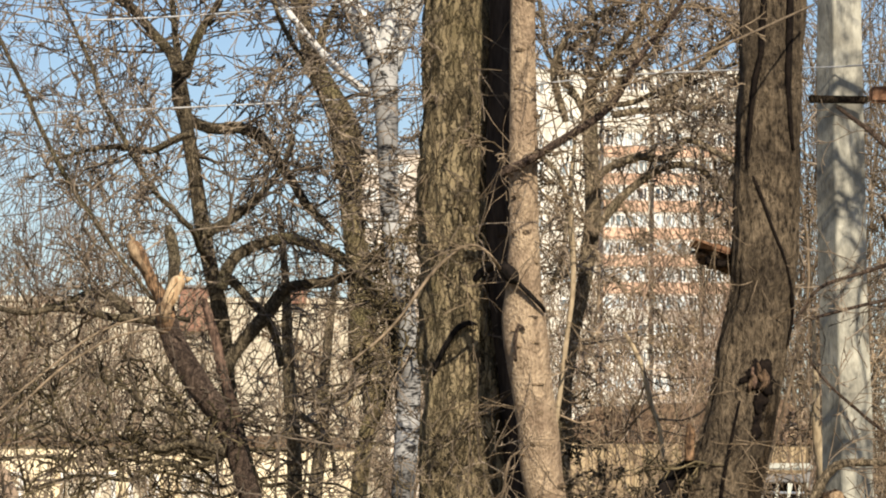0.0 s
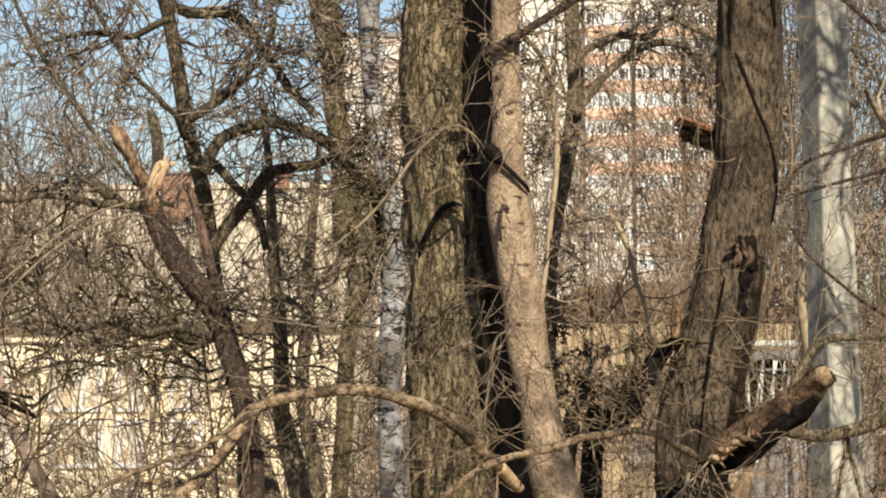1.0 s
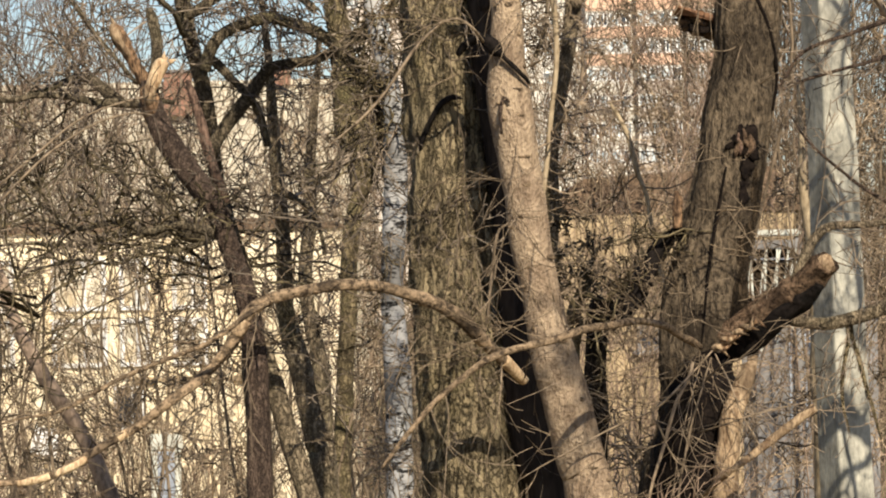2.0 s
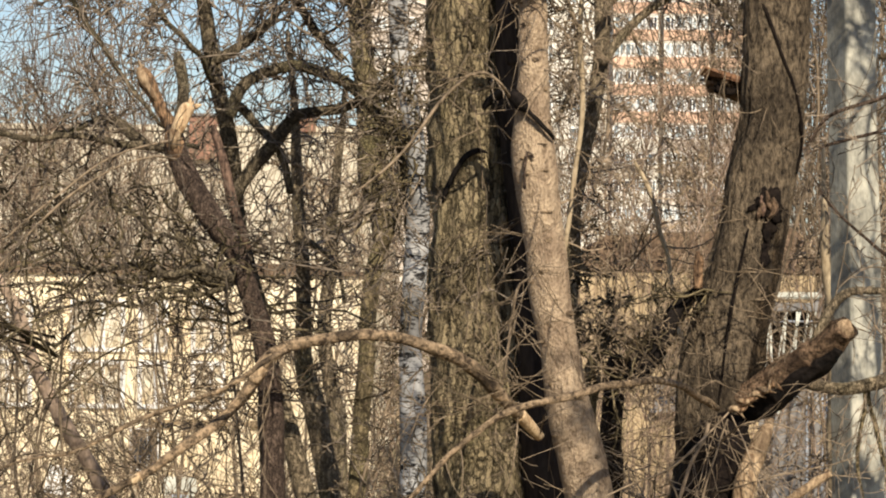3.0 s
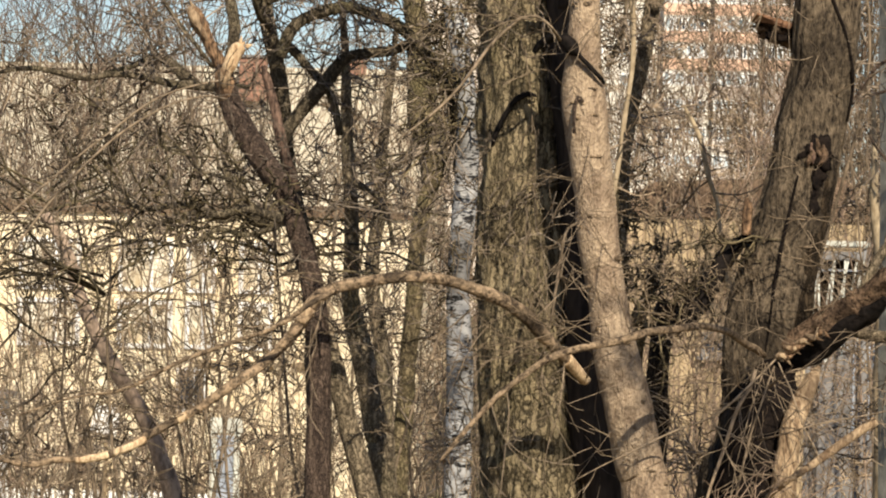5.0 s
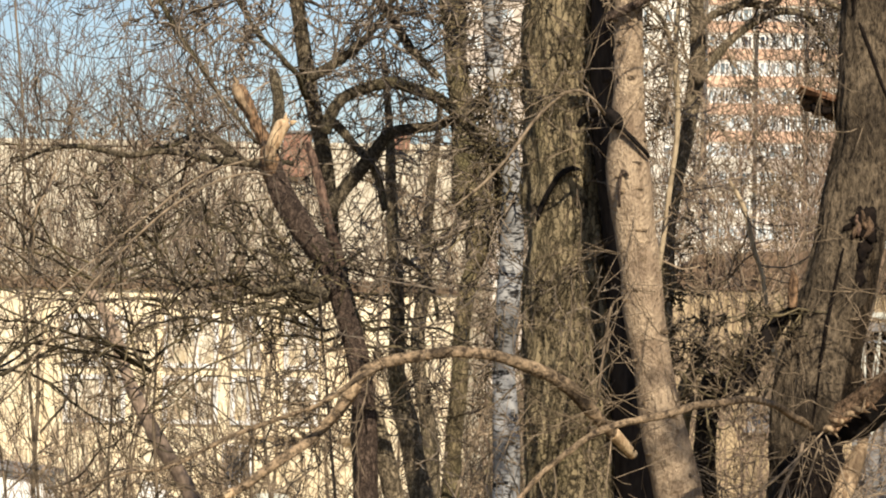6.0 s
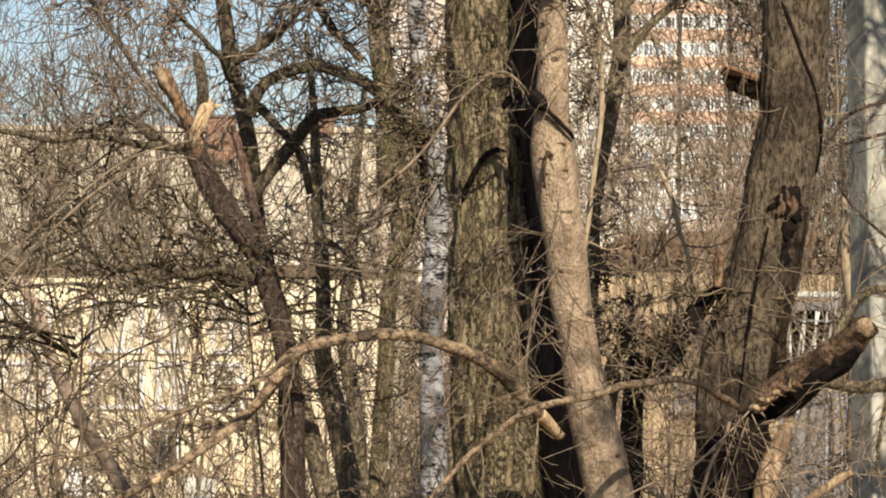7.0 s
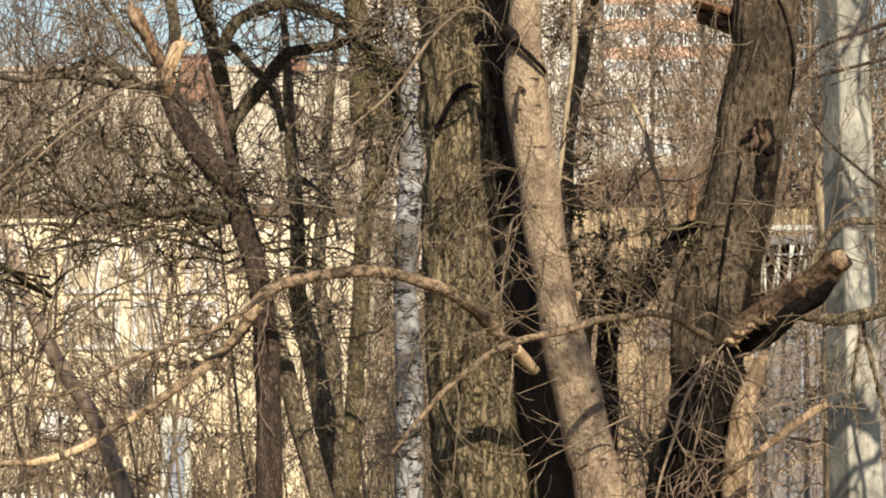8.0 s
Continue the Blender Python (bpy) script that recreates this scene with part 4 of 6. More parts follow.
RTRUNK = [(0.803, 20.00, 8.071, 0.0345), (0.814, 20.00, 7.881, 0.0407), (0.825, 20.00, 7.597, 0.0439), (0.823, 20.00, 7.314, 0.0439), (0.802, 20.00, 7.125, 0.0423), (0.741, 20.00, 6.873, 0.0392), (0.698, 20.00, 6.622, 0.0392), (0.687, 20.00, 6.371, 0.0392), (0.686, 20.00, 6.213, 0.0392), (0.677, 20.00, 5.743, 0.0439), (0.677, 20.00, 4.547, 0.0564), (0.676, 20.00, 2.612, 0.094), (0.676, 20.00, 0.014, 0.141)]
R_A = [(0.798, 19.80, 7.549, 0.0233), (0.906, 19.80, 7.659, 0.0233), (1.077, 19.80, 7.729, 0.0233), (1.233, 19.80, 7.759, 0.0233), (1.341, 19.80, 7.841, 0.0202), (1.451, 19.80, 7.798, 0.0186), (1.575, 19.80, 7.727, 0.0155), (1.762, 19.80, 7.682, 0.0124)]
R_B = [(0.828, 19.90, 7.307, 0.0265), (0.912, 19.90, 7.448, 0.0265), (1.005, 19.90, 7.559, 0.0234), (1.130, 19.90, 7.654, 0.0234), (1.255, 19.90, 7.708, 0.0218), (1.427, 19.90, 7.688, 0.0187), (1.506, 19.90, 7.594, 0.0156), (1.568, 19.90, 7.532, 0.014), (1.615, 19.90, 7.658, 0.0109)]
R_C = [(0.803, 20.00, 8.039, 0.0282), (0.850, 20.00, 8.198, 0.0251), (0.912, 20.00, 8.293, 0.0204), (1.022, 20.00, 8.453, 0.0172), (1.147, 20.00, 8.612, 0.0125), (1.273, 20.00, 8.836, 0.0094)]
R_D = [(0.945, 20.00, 8.015, 0.0204), (1.087, 20.00, 8.026, 0.0188), (1.244, 20.00, 8.018, 0.0172), (1.401, 20.00, 8.044, 0.0157), (1.559, 20.00, 8.124, 0.0141), (1.716, 20.00, 8.268, 0.011)]
R_E = [(0.674, 19.90, 7.965, 0.0187), (0.626, 19.90, 8.153, 0.0203), (0.610, 19.90, 8.279, 0.0187), (0.703, 19.90, 8.438, 0.0171), (0.860, 19.90, 8.534, 0.014), (1.016, 19.90, 8.630, 0.0109), (1.172, 19.90, 8.757, 0.0078)]
R_F = [(0.541, 19.80, 7.766, 0.0093), (0.626, 19.80, 7.641, 0.0124), (0.667, 19.80, 7.517, 0.014), (0.675, 19.80, 7.361, 0.014), (0.651, 19.80, 7.174, 0.014), (0.599, 19.80, 7.049, 0.0109)]
R_G = [(1.205, 20.00, 8.043, 0.0188), (1.274, 20.00, 8.139, 0.0204), (1.343, 20.00, 8.215, 0.0204), (1.491, 20.00, 8.349, 0.0188), (1.651, 20.00, 8.484, 0.0157), (1.777, 20.00, 8.586, 0.0125)]
R_H = [(0.676, 20.00, 8.165, 0.0188), (0.628, 20.00, 8.291, 0.0188), (0.618, 20.00, 8.358, 0.0172), (0.706, 20.00, 8.375, 0.0172), (0.800, 20.00, 8.426, 0.0157), (0.882, 20.00, 8.509, 0.0141), (0.941, 20.00, 8.599, 0.0125)]
R_I = [(0.959, 20.00, 8.326, 0.0125), (1.147, 20.00, 8.454, 0.0141), (1.370, 20.00, 8.618, 0.0141), (1.519, 20.00, 8.559, 0.0125), (1.714, 20.00, 8.500, 0.0110), (1.872, 20.00, 8.397, 0.0094)]
R_J = [(0.928, 20.00, 8.041, 0.0188), (0.991, 20.00, 8.168, 0.0188), (1.047, 20.00, 8.241, 0.0172), (1.075, 20.00, 8.390, 0.0157), (1.105, 20.00, 8.613, 0.0141), (1.114, 20.00, 8.835, 0.0125)]
R_K = [(0.815, 20.00, 7.907, 0.0200), (0.742, 20.00, 8.080, 0.0182), (0.647, 20.00, 8.190, 0.0164), (0.577, 20.00, 8.332, 0.0146), (0.550, 20.00, 8.522, 0.0128), (0.502, 20.00, 8.743, 0.0110)]
R_L = [(0.822, 20.00, 7.875, 0.0240), (0.843, 20.00, 8.081, 0.0216), (0.804, 20.00, 8.270, 0.0192), (0.850, 20.00, 8.461, 0.0168), (0.801, 20.00, 8.682, 0.0144), (0.832, 20.00, 8.873, 0.0120)]
R_M = [(0.837, 20.00, 7.986, 0.0180), (0.962, 20.00, 8.113, 0.0164), (1.024, 20.00, 8.240, 0.0148), (1.150, 20.00, 8.321, 0.0132), (1.228, 20.00, 8.495, 0.0116), (1.306, 20.00, 8.718, 0.0100)]
R_N = [(0.834, 20.10, 8.060, 0.0160), (1.062, 20.10, 8.093, 0.0144), (1.251, 20.10, 8.174, 0.0128), (1.409, 20.10, 8.192, 0.0112), (1.599, 20.10, 8.288, 0.0096), (1.757, 20.10, 8.322, 0.0080)]
W_A = [(-0.794, 13.30, 6.042, 0.0170), (-0.915, 13.30, 6.070, 0.0152), (-1.029, 13.30, 6.048, 0.0133), (-1.154, 13.30, 6.089, 0.0115), (-1.289, 13.30, 6.069, 0.0097), (-1.414, 13.30, 6.099, 0.0078), (-1.539, 13.30, 6.077, 0.0060)]
W_B = [(-0.806, 13.30, 6.004, 0.0110), (-0.934, 13.30, 5.978, 0.0096), (-1.038, 13.30, 5.998, 0.0082), (-1.152, 13.30, 5.939, 0.0068), (-1.308, 13.30, 5.946, 0.0054), (-1.474, 13.30, 5.903, 0.0040)]
W_C = [(-0.848, 13.30, 6.056, 0.0100), (-0.936, 13.30, 6.117, 0.0088), (-0.999, 13.30, 6.185, 0.0076), (-1.104, 13.30, 6.220, 0.0064), (-1.178, 13.30, 6.292, 0.0052), (-1.314, 13.30, 6.333, 0.0040)]
CROSS = [(0.215, 13.90, 7.133, 0.0179), (0.298, 13.90, 7.173, 0.0161), (0.385, 13.90, 7.224, 0.0161), (0.559, 13.90, 7.324, 0.0152), (0.657, 13.90, 7.408, 0.0134), (0.723, 13.90, 7.519, 0.0125), (0.799, 13.90, 7.652, 0.0116), (0.897, 13.90, 7.778, 0.0098), (0.962, 13.90, 7.900, 0.0080), (1.038, 13.90, 8.166, 0.0053)]
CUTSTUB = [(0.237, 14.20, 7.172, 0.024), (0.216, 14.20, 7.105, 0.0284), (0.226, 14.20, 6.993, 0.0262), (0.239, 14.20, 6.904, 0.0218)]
LONG = [(0.354, 13.88, 5.451, 0.0180), (0.294, 13.80, 5.515, 0.0238), (0.238, 13.70, 5.574, 0.0257), (0.173, 13.60, 5.644, 0.0277), (0.097, 13.50, 5.716, 0.0275), (-0.008, 13.40, 5.774, 0.0252), (-0.175, 13.30, 5.823, 0.0229), (-0.318, 13.20, 5.838, 0.0207), (-0.463, 13.20, 5.828, 0.0196), (-0.577, 13.20, 5.797, 0.0207), (-0.666, 13.20, 5.735, 0.0248), (-0.732, 13.20, 5.635, 0.0248), (-0.819, 13.20, 5.544, 0.0178), (-0.931, 13.10, 5.444, 0.0176), (-1.054, 13.10, 5.354, 0.0167), (-1.157, 13.10, 5.293, 0.0159), (-1.270, 13.00, 5.224, 0.0149), (-1.393, 13.00, 5.171, 0.0140), (-1.535, 13.00, 5.147, 0.0131), (-1.685, 12.90, 5.148, 0.0104), (-1.892, 12.80, 5.198, 0.0077), (-2.076, 12.70, 5.283, 0.0052)]
LONG_B = [(-0.585, 13.15, 5.791, 0.0093), (-0.680, 13.00, 5.717, 0.0092), (-0.782, 13.00, 5.656, 0.0083), (-0.985, 13.00, 5.574, 0.0083), (-1.189, 13.00, 5.483, 0.0076), (-1.352, 13.00, 5.411, 0.0061), (-1.515, 13.00, 5.381, 0.0046), (-1.718, 13.00, 5.309, 0.0031)]
ARC = [(1.054, 14.20, 5.558, 0.0145), (0.971, 13.90, 5.606, 0.0142), (0.893, 13.70, 5.653, 0.0139), (0.795, 13.50, 5.682, 0.0137), (0.679, 13.30, 5.677, 0.0135), (0.569, 13.15, 5.659, 0.0134), (0.419, 13.00, 5.625, 0.0132), (0.297, 13.00, 5.599, 0.0122), (0.196, 13.00, 5.558, 0.0122), (0.094, 13.00, 5.483, 0.0122), (-0.008, 13.00, 5.391, 0.0112), (-0.130, 13.00, 5.248, 0.0081), (-0.191, 13.00, 5.177, 0.0051)]
PALETWIG = [(0.222, 13.90, 6.761, 0.0065), (0.185, 13.75, 6.803, 0.0054), (0.135, 13.75, 6.837, 0.0054), (0.077, 13.75, 6.832, 0.0065), (0.038, 13.75, 6.806, 0.0065), (-0.048, 13.75, 6.723, 0.0065), (-0.165, 13.75, 6.556, 0.0054), (-0.271, 13.75, 6.449, 0.0054), (-0.389, 13.75, 6.360, 0.0032)]
SAPLING = [(0.526, 14.30, 7.319, 0.0067), (0.520, 14.30, 7.138, 0.0101), (0.517, 14.30, 6.866, 0.0112), (0.510, 14.30, 6.598, 0.0101), (0.474, 14.30, 6.285, 0.0101), (0.452, 14.30, 6.150, 0.0101), (0.428, 14.30, 5.967, 0.0101), (0.399, 14.30, 5.654, 0.0112), (0.372, 14.30, 4.892, 0.0134), (0.372, 14.30, 3.101, 0.0179), (0.372, 14.30, -0.143, 0.0269)]
SAPLING_B = [(0.774, 15.50, 6.585, 0.0073), (0.843, 15.50, 6.464, 0.0109), (0.897, 15.50, 6.271, 0.0109), (0.934, 15.50, 6.169, 0.0097), (0.961, 15.50, 5.973, 0.0097), (1.010, 15.50, 5.633, 0.0121), (1.034, 15.50, 4.808, 0.017), (1.046, 15.50, 2.866, 0.0218), (1.046, 15.50, 0.004, 0.0316)]
RIGHTBR = [(2.011, 15.00, 5.736, 0.0305), (1.858, 15.00, 5.677, 0.0294), (1.753, 15.00, 5.641, 0.0305), (1.635, 15.00, 5.618, 0.0282), (1.518, 15.00, 5.641, 0.0235), (1.435, 15.00, 5.670, 0.0176), (1.330, 15.00, 5.641, 0.0141), (1.180, 14.60, 5.557, 0.016)]
RIGHTBR_B = [(1.370, 14.33, 5.689, 0.0222), (1.437, 14.20, 5.833, 0.0200), (1.519, 14.20, 5.967, 0.0200), (1.592, 14.20, 6.024, 0.0167), (1.744, 14.20, 6.033, 0.0145), (1.948, 14.20, 6.067, 0.0100)]
VSTUMP = [(1.086, 14.50, 6.009, 0.025), (1.023, 14.45, 6.018, 0.0204), (0.969, 14.45, 6.000, 0.0226), (0.919, 14.45, 5.945, 0.0294), (0.869, 14.45, 5.855, 0.0385), (0.819, 14.45, 5.769, 0.0453), (0.769, 14.45, 5.705, 0.043), (0.724, 14.45, 5.674, 0.0294), (0.693, 14.45, 5.669, 0.0091)]
FARLEFT = [(-2.770, 22.00, 6.141, 0.0279), (-2.632, 22.00, 5.900, 0.0373), (-2.512, 22.00, 5.555, 0.0419), (-2.339, 22.00, 5.245, 0.0466), (-2.167, 22.00, 4.970, 0.0466), (-2.046, 22.00, 4.694, 0.0512), (-1.909, 22.00, 4.177, 0.0651), (-1.805, 22.00, 2.283, 0.0930), (-1.805, 22.00, 0.010, 0.1396)]
SLANT_A = [(-1.218, 17.20, 6.707, 0.0135), (-1.337, 16.50, 6.779, 0.0103), (-1.535, 16.50, 7.024, 0.0116), (-1.694, 16.50, 7.283, 0.0116), (-1.881, 16.50, 7.646, 0.0103), (-2.043, 16.50, 7.998, 0.009), (-2.204, 16.50, 8.297, 0.0078)]
SLANT_B = [(-1.120, 17.40, 6.980, 0.0164), (-1.236, 17.00, 7.162, 0.012), (-1.426, 17.00, 7.407, 0.012), (-1.563, 17.00, 7.648, 0.0106), (-1.743, 17.00, 8.050, 0.0093), (-1.826, 17.00, 8.211, 0.008), (-1.950, 17.00, 8.427, 0.0053)]
SKYTWIG = [(1.475, 14.30, 7.852, 0.0045), (1.087, 13.40, 7.592, 0.0047), (0.834, 13.40, 7.477, 0.0042), (0.623, 13.40, 7.401, 0.0037), (0.434, 13.40, 7.304, 0.0031), (0.308, 13.40, 7.229, 0.0026)]
TRAIL = [(-1.016, 13.40, 6.483, 0.0045), (-1.063, 13.00, 6.474, 0.0037), (-1.189, 13.00, 6.439, 0.0037), (-1.352, 13.00, 6.344, 0.0044), (-1.474, 13.00, 6.236, 0.0044), (-1.596, 13.00, 6.104, 0.0044), (-1.759, 13.00, 5.900, 0.0037), (-1.963, 13.00, 5.635, 0.0022)]
TRAIL_B = [(-1.028, 13.45, 6.553, 0.0045), (-1.125, 13.20, 6.520, 0.0037), (-1.269, 13.20, 6.462, 0.0037), (-1.435, 13.20, 6.338, 0.0037), (-1.621, 13.20, 6.189, 0.0037), (-1.786, 13.20, 6.034, 0.0037), (-2.034, 13.20, 5.755, 0.0022)]
LOWTWIG = [(1.004, 13.90, 5.508, 0.0065), (0.986, 13.90, 5.443, 0.0065), (0.938, 13.90, 5.356, 0.0065), (0.884, 13.90, 5.182, 0.0065), (0.829, 13.90, 5.008, 0.0054), (0.797, 13.90, 4.790, 0.0044)]
SNAG = [(0.992, 14.40, 6.031, 0.018), (0.992, 14.40, 6.107, 0.0192), (0.995, 14.40, 6.144, 0.0192), (0.988, 14.40, 6.180, 0.0079)]
CREAM = [(1.762, 17.20, 6.762, 0.0086), (1.775, 17.20, 6.546, 0.0130), (1.789, 17.20, 6.331, 0.0194), (1.810, 17.20, 6.088, 0.0280), (1.829, 17.20, 5.927, 0.0323), (1.848, 17.20, 5.496, 0.0387), (1.861, 17.20, 4.418, 0.0560), (1.874, 17.20, -0.051, 0.1077)]
HANG = [(0.307, 13.88, 6.063, 0.0043), (0.261, 13.75, 6.025, 0.0054), (0.243, 13.75, 5.943, 0.0054), (0.228, 13.75, 5.835, 0.0054), (0.211, 13.75, 5.706, 0.0054), (0.190, 13.75, 5.598, 0.0043), (0.164, 13.75, 5.491, 0.0032)]
SKYLINE = [(-0.822, 17.00, 8.301, 0.0106), (-0.766, 17.00, 8.112, 0.012), (-0.602, 17.00, 7.817, 0.0133), (-0.519, 17.00, 7.603, 0.012), (-0.490, 17.00, 7.361, 0.0106)]
CRACK_A = [(1.189, 14.35, 6.275, 0.0045), (1.160, 14.35, 6.147, 0.0056), (1.123, 14.34, 5.956, 0.0067), (1.105, 14.34, 5.833, 0.0056), (1.088, 14.33, 5.687, 0.0045), (1.073, 14.34, 5.563, 0.0034)]
SHADOW_LINE = [(1.202, 14.44, 7.262, 0.0056), (1.248, 14.38, 7.145, 0.009), (1.280, 14.37, 7.054, 0.0079), (1.324, 14.37, 6.941, 0.0068), (1.370, 14.39, 6.831, 0.0068), (1.400, 14.43, 6.709, 0.0079), (1.407, 14.47, 6.609, 0.0068), (1.390, 14.47, 6.495, 0.0045)]
LOWLIMB = [(1.031, 14.30, 4.938, 0.0101), (1.119, 13.90, 5.070, 0.012), (1.237, 13.90, 5.155, 0.0152), (1.365, 13.90, 5.250, 0.0174), (1.472, 13.90, 5.326, 0.0174)]
STICK_A = [(1.092, 14.10, 5.520, 0.0053), (1.032, 13.85, 5.391, 0.0052), (0.988, 13.85, 5.260, 0.0061), (0.956, 13.85, 5.130, 0.0061), (0.934, 13.85, 4.978, 0.0052), (0.920, 13.85, 4.804, 0.0035)]
STICK_B = [(1.006, 14.10, 5.425, 0.0044), (0.845, 13.80, 5.331, 0.0052), (0.868, 13.80, 5.260, 0.0052), (0.904, 13.80, 5.170, 0.0052), (0.953, 13.80, 5.115, 0.0052), (1.078, 13.80, 5.109, 0.0035), (1.208, 13.80, 5.095, 0.0026)]
STICK_C = [(1.096, 14.10, 5.546, 0.0053), (0.959, 13.80, 5.435, 0.0052), (0.840, 13.80, 5.335, 0.0052), (0.665, 13.80, 5.259, 0.0052), (0.473, 13.80, 5.160, 0.0043), (0.324, 13.80, 5.074, 0.0026)]
STICK_D = [(1.032, 14.10, 5.227, 0.0044), (1.143, 13.85, 5.275, 0.0043), (1.294, 13.85, 5.320, 0.0043), (1.455, 13.85, 5.354, 0.0035), (1.573, 13.85, 5.393, 0.0026)]
STICK_E = [(1.039, 14.10, 5.404, 0.0044), (1.127, 13.85, 5.502, 0.0043), (1.224, 13.85, 5.515, 0.0035), (1.355, 13.85, 5.486, 0.0035), (1.529, 13.85, 5.425, 0.0026)]
STICK_F = [(1.103, 14.10, 5.538, 0.0044), (1.135, 13.80, 5.439, 0.0052), (1.181, 13.80, 5.311, 0.0043), (1.238, 13.80, 5.204, 0.0035), (1.273, 13.80, 5.075, 0.0026)]
PEG = [(0.286, 13.90, 6.403, 0.0054), (0.285, 13.90, 6.490, 0.0065), (0.298, 13.90, 6.547, 0.0065), (0.320, 13.90, 6.523, 0.0044)]
LEAN_R = [(1.335, 14.50, 6.456, 0.0227), (1.306, 14.47, 6.376, 0.0499), (1.272, 14.47, 6.240, 0.0703), (1.251, 14.47, 6.127, 0.0748), (1.224, 14.47, 6.013, 0.0793), (1.197, 14.47, 5.855, 0.0816), (1.179, 14.47, 5.696, 0.0839), (1.147, 14.47, 5.537, 0.068), (1.113, 14.47, 5.424, 0.0453)]
PEELED = [(1.297, 14.40, 5.526, 0.009), (1.250, 14.26, 5.458, 0.029), (1.213, 14.25, 5.380, 0.0402), (1.180, 14.22, 5.292, 0.0445), (1.162, 14.21, 5.192, 0.0467), (1.150, 14.21, 5.081, 0.049), (1.129, 14.25, 4.633, 0.0446), (1.125, 14.45, 3.938, 0.0226)]
DANGLE_A = [(1.726, 15.00, 5.630, 0.007), (1.734, 15.00, 5.555, 0.0082), (1.711, 15.00, 5.436, 0.007), (1.707, 15.00, 5.300, 0.007), (1.729, 15.00, 5.175, 0.0035)]
DANGLE_B = [(1.746, 15.05, 5.625, 0.0094), (1.756, 15.05, 5.554, 0.0094), (1.785, 15.05, 5.463, 0.0094), (1.807, 15.05, 5.352, 0.0082), (1.831, 15.05, 5.270, 0.0071), (1.869, 15.05, 5.132, 0.0047)]
CRACK_C = [(1.283, 14.38, 8.017, 0.0124), (1.281, 14.38, 7.879, 0.0135), (1.273, 14.38, 7.747, 0.0135), (1.271, 14.38, 7.663, 0.0124), (1.247, 14.39, 7.530, 0.0113), (1.228, 14.40, 7.321, 0.009), (1.219, 14.41, 7.199, 0.0056)]
CRACK_E = [(1.387, 14.38, 8.017, 0.0135), (1.385, 14.38, 7.880, 0.0146), (1.382, 14.38, 7.705, 0.0146), (1.382, 14.39, 7.530, 0.0124), (1.392, 14.40, 7.393, 0.0101), (1.405, 14.41, 7.280, 0.0068)]
STUB_SHADOW = [(0.128, 14.00, 6.715, 0.0100), (0.155, 13.98, 6.748, 0.0150), (0.205, 13.94, 6.772, 0.0190), (0.250, 13.90, 6.750, 0.0280), (0.277, 13.90, 6.724, 0.0300), (0.300, 13.90, 6.703, 0.0098), (0.350, 13.90, 6.657, 0.0092), (0.392, 13.92, 6.618, 0.0082), (0.402, 13.95, 6.600, 0.0047)]
SHADOW_ARCH = [(-0.030, 14.35, 6.350, 0.0050), (-0.022, 14.31, 6.391, 0.0090), (0.012, 14.29, 6.469, 0.0110), (0.056, 14.27, 6.537, 0.0120), (0.105, 14.27, 6.563, 0.0120), (0.140, 14.28, 6.555, 0.0030)]
BROKEN_C = [(-0.905, 13.75, 6.623, 0.0086), (-0.888, 13.75, 6.569, 0.0172), (-0.865, 13.75, 6.483, 0.0190), (-0.847, 13.75, 6.397, 0.0206), (-0.824, 13.75, 6.307, 0.0206), (-0.797, 13.75, 6.225, 0.0190), (-0.766, 13.75, 6.150, 0.0138)]
BROKEN_D = [(-1.057, 13.85, 6.914, 0.0087), (-1.048, 13.85, 6.883, 0.0195), (-1.038, 13.85, 6.831, 0.0217), (-1.033, 13.85, 6.766, 0.0217), (-1.038, 13.85, 6.701, 0.0217), (-1.053, 13.85, 6.624, 0.0217), (-1.062, 13.85, 6.544, 0.0174)]
CROSSTWIG_A = [(2.516, 14.60, 7.052, 0.0119), (2.260, 15.20, 7.006, 0.0107), (1.925, 15.20, 6.893, 0.0095), (1.776, 15.20, 6.846, 0.0083), (1.594, 15.20, 6.778, 0.0076), (1.505, 15.20, 6.652, 0.0060), (1.420, 15.20, 6.557, 0.0036)]
CROSSTWIG_B = [(2.514, 14.60, 6.868, 0.0120), (2.273, 15.30, 6.820, 0.0096), (1.827, 15.30, 6.715, 0.0072), (1.637, 15.30, 6.663, 0.0072), (1.502, 15.30, 6.609, 0.0053), (1.357, 15.30, 6.526, 0.0034)]
CROSSTWIG_C = [(2.421, 14.80, 5.930, 0.0120), (2.144, 15.30, 6.029, 0.0096), (1.862, 15.30, 6.175, 0.0072), (1.741, 15.30, 6.271, 0.0067), (1.601, 15.30, 6.407, 0.0058), (1.537, 15.30, 6.513, 0.0036)]
CROSSTWIG_D = [(2.453, 14.60, 7.489, 0.0142), (2.130, 15.10, 7.308, 0.0130), (1.917, 15.10, 7.338, 0.0118), (1.775, 15.10, 7.429, 0.0106), (1.658, 15.10, 7.525, 0.0083)]
PRONG_C = [(-1.015, 13.56, 6.439, 0.0212), (-1.022, 13.51, 6.480, 0.0339), (-1.031, 13.49, 6.530, 0.0359), (-1.042, 13.49, 6.572, 0.0317), (-1.035, 13.49, 6.606, 0.019)]


def tree(name, label, at):
    return thing(name, label, "tree", at=(0, 0, 0))


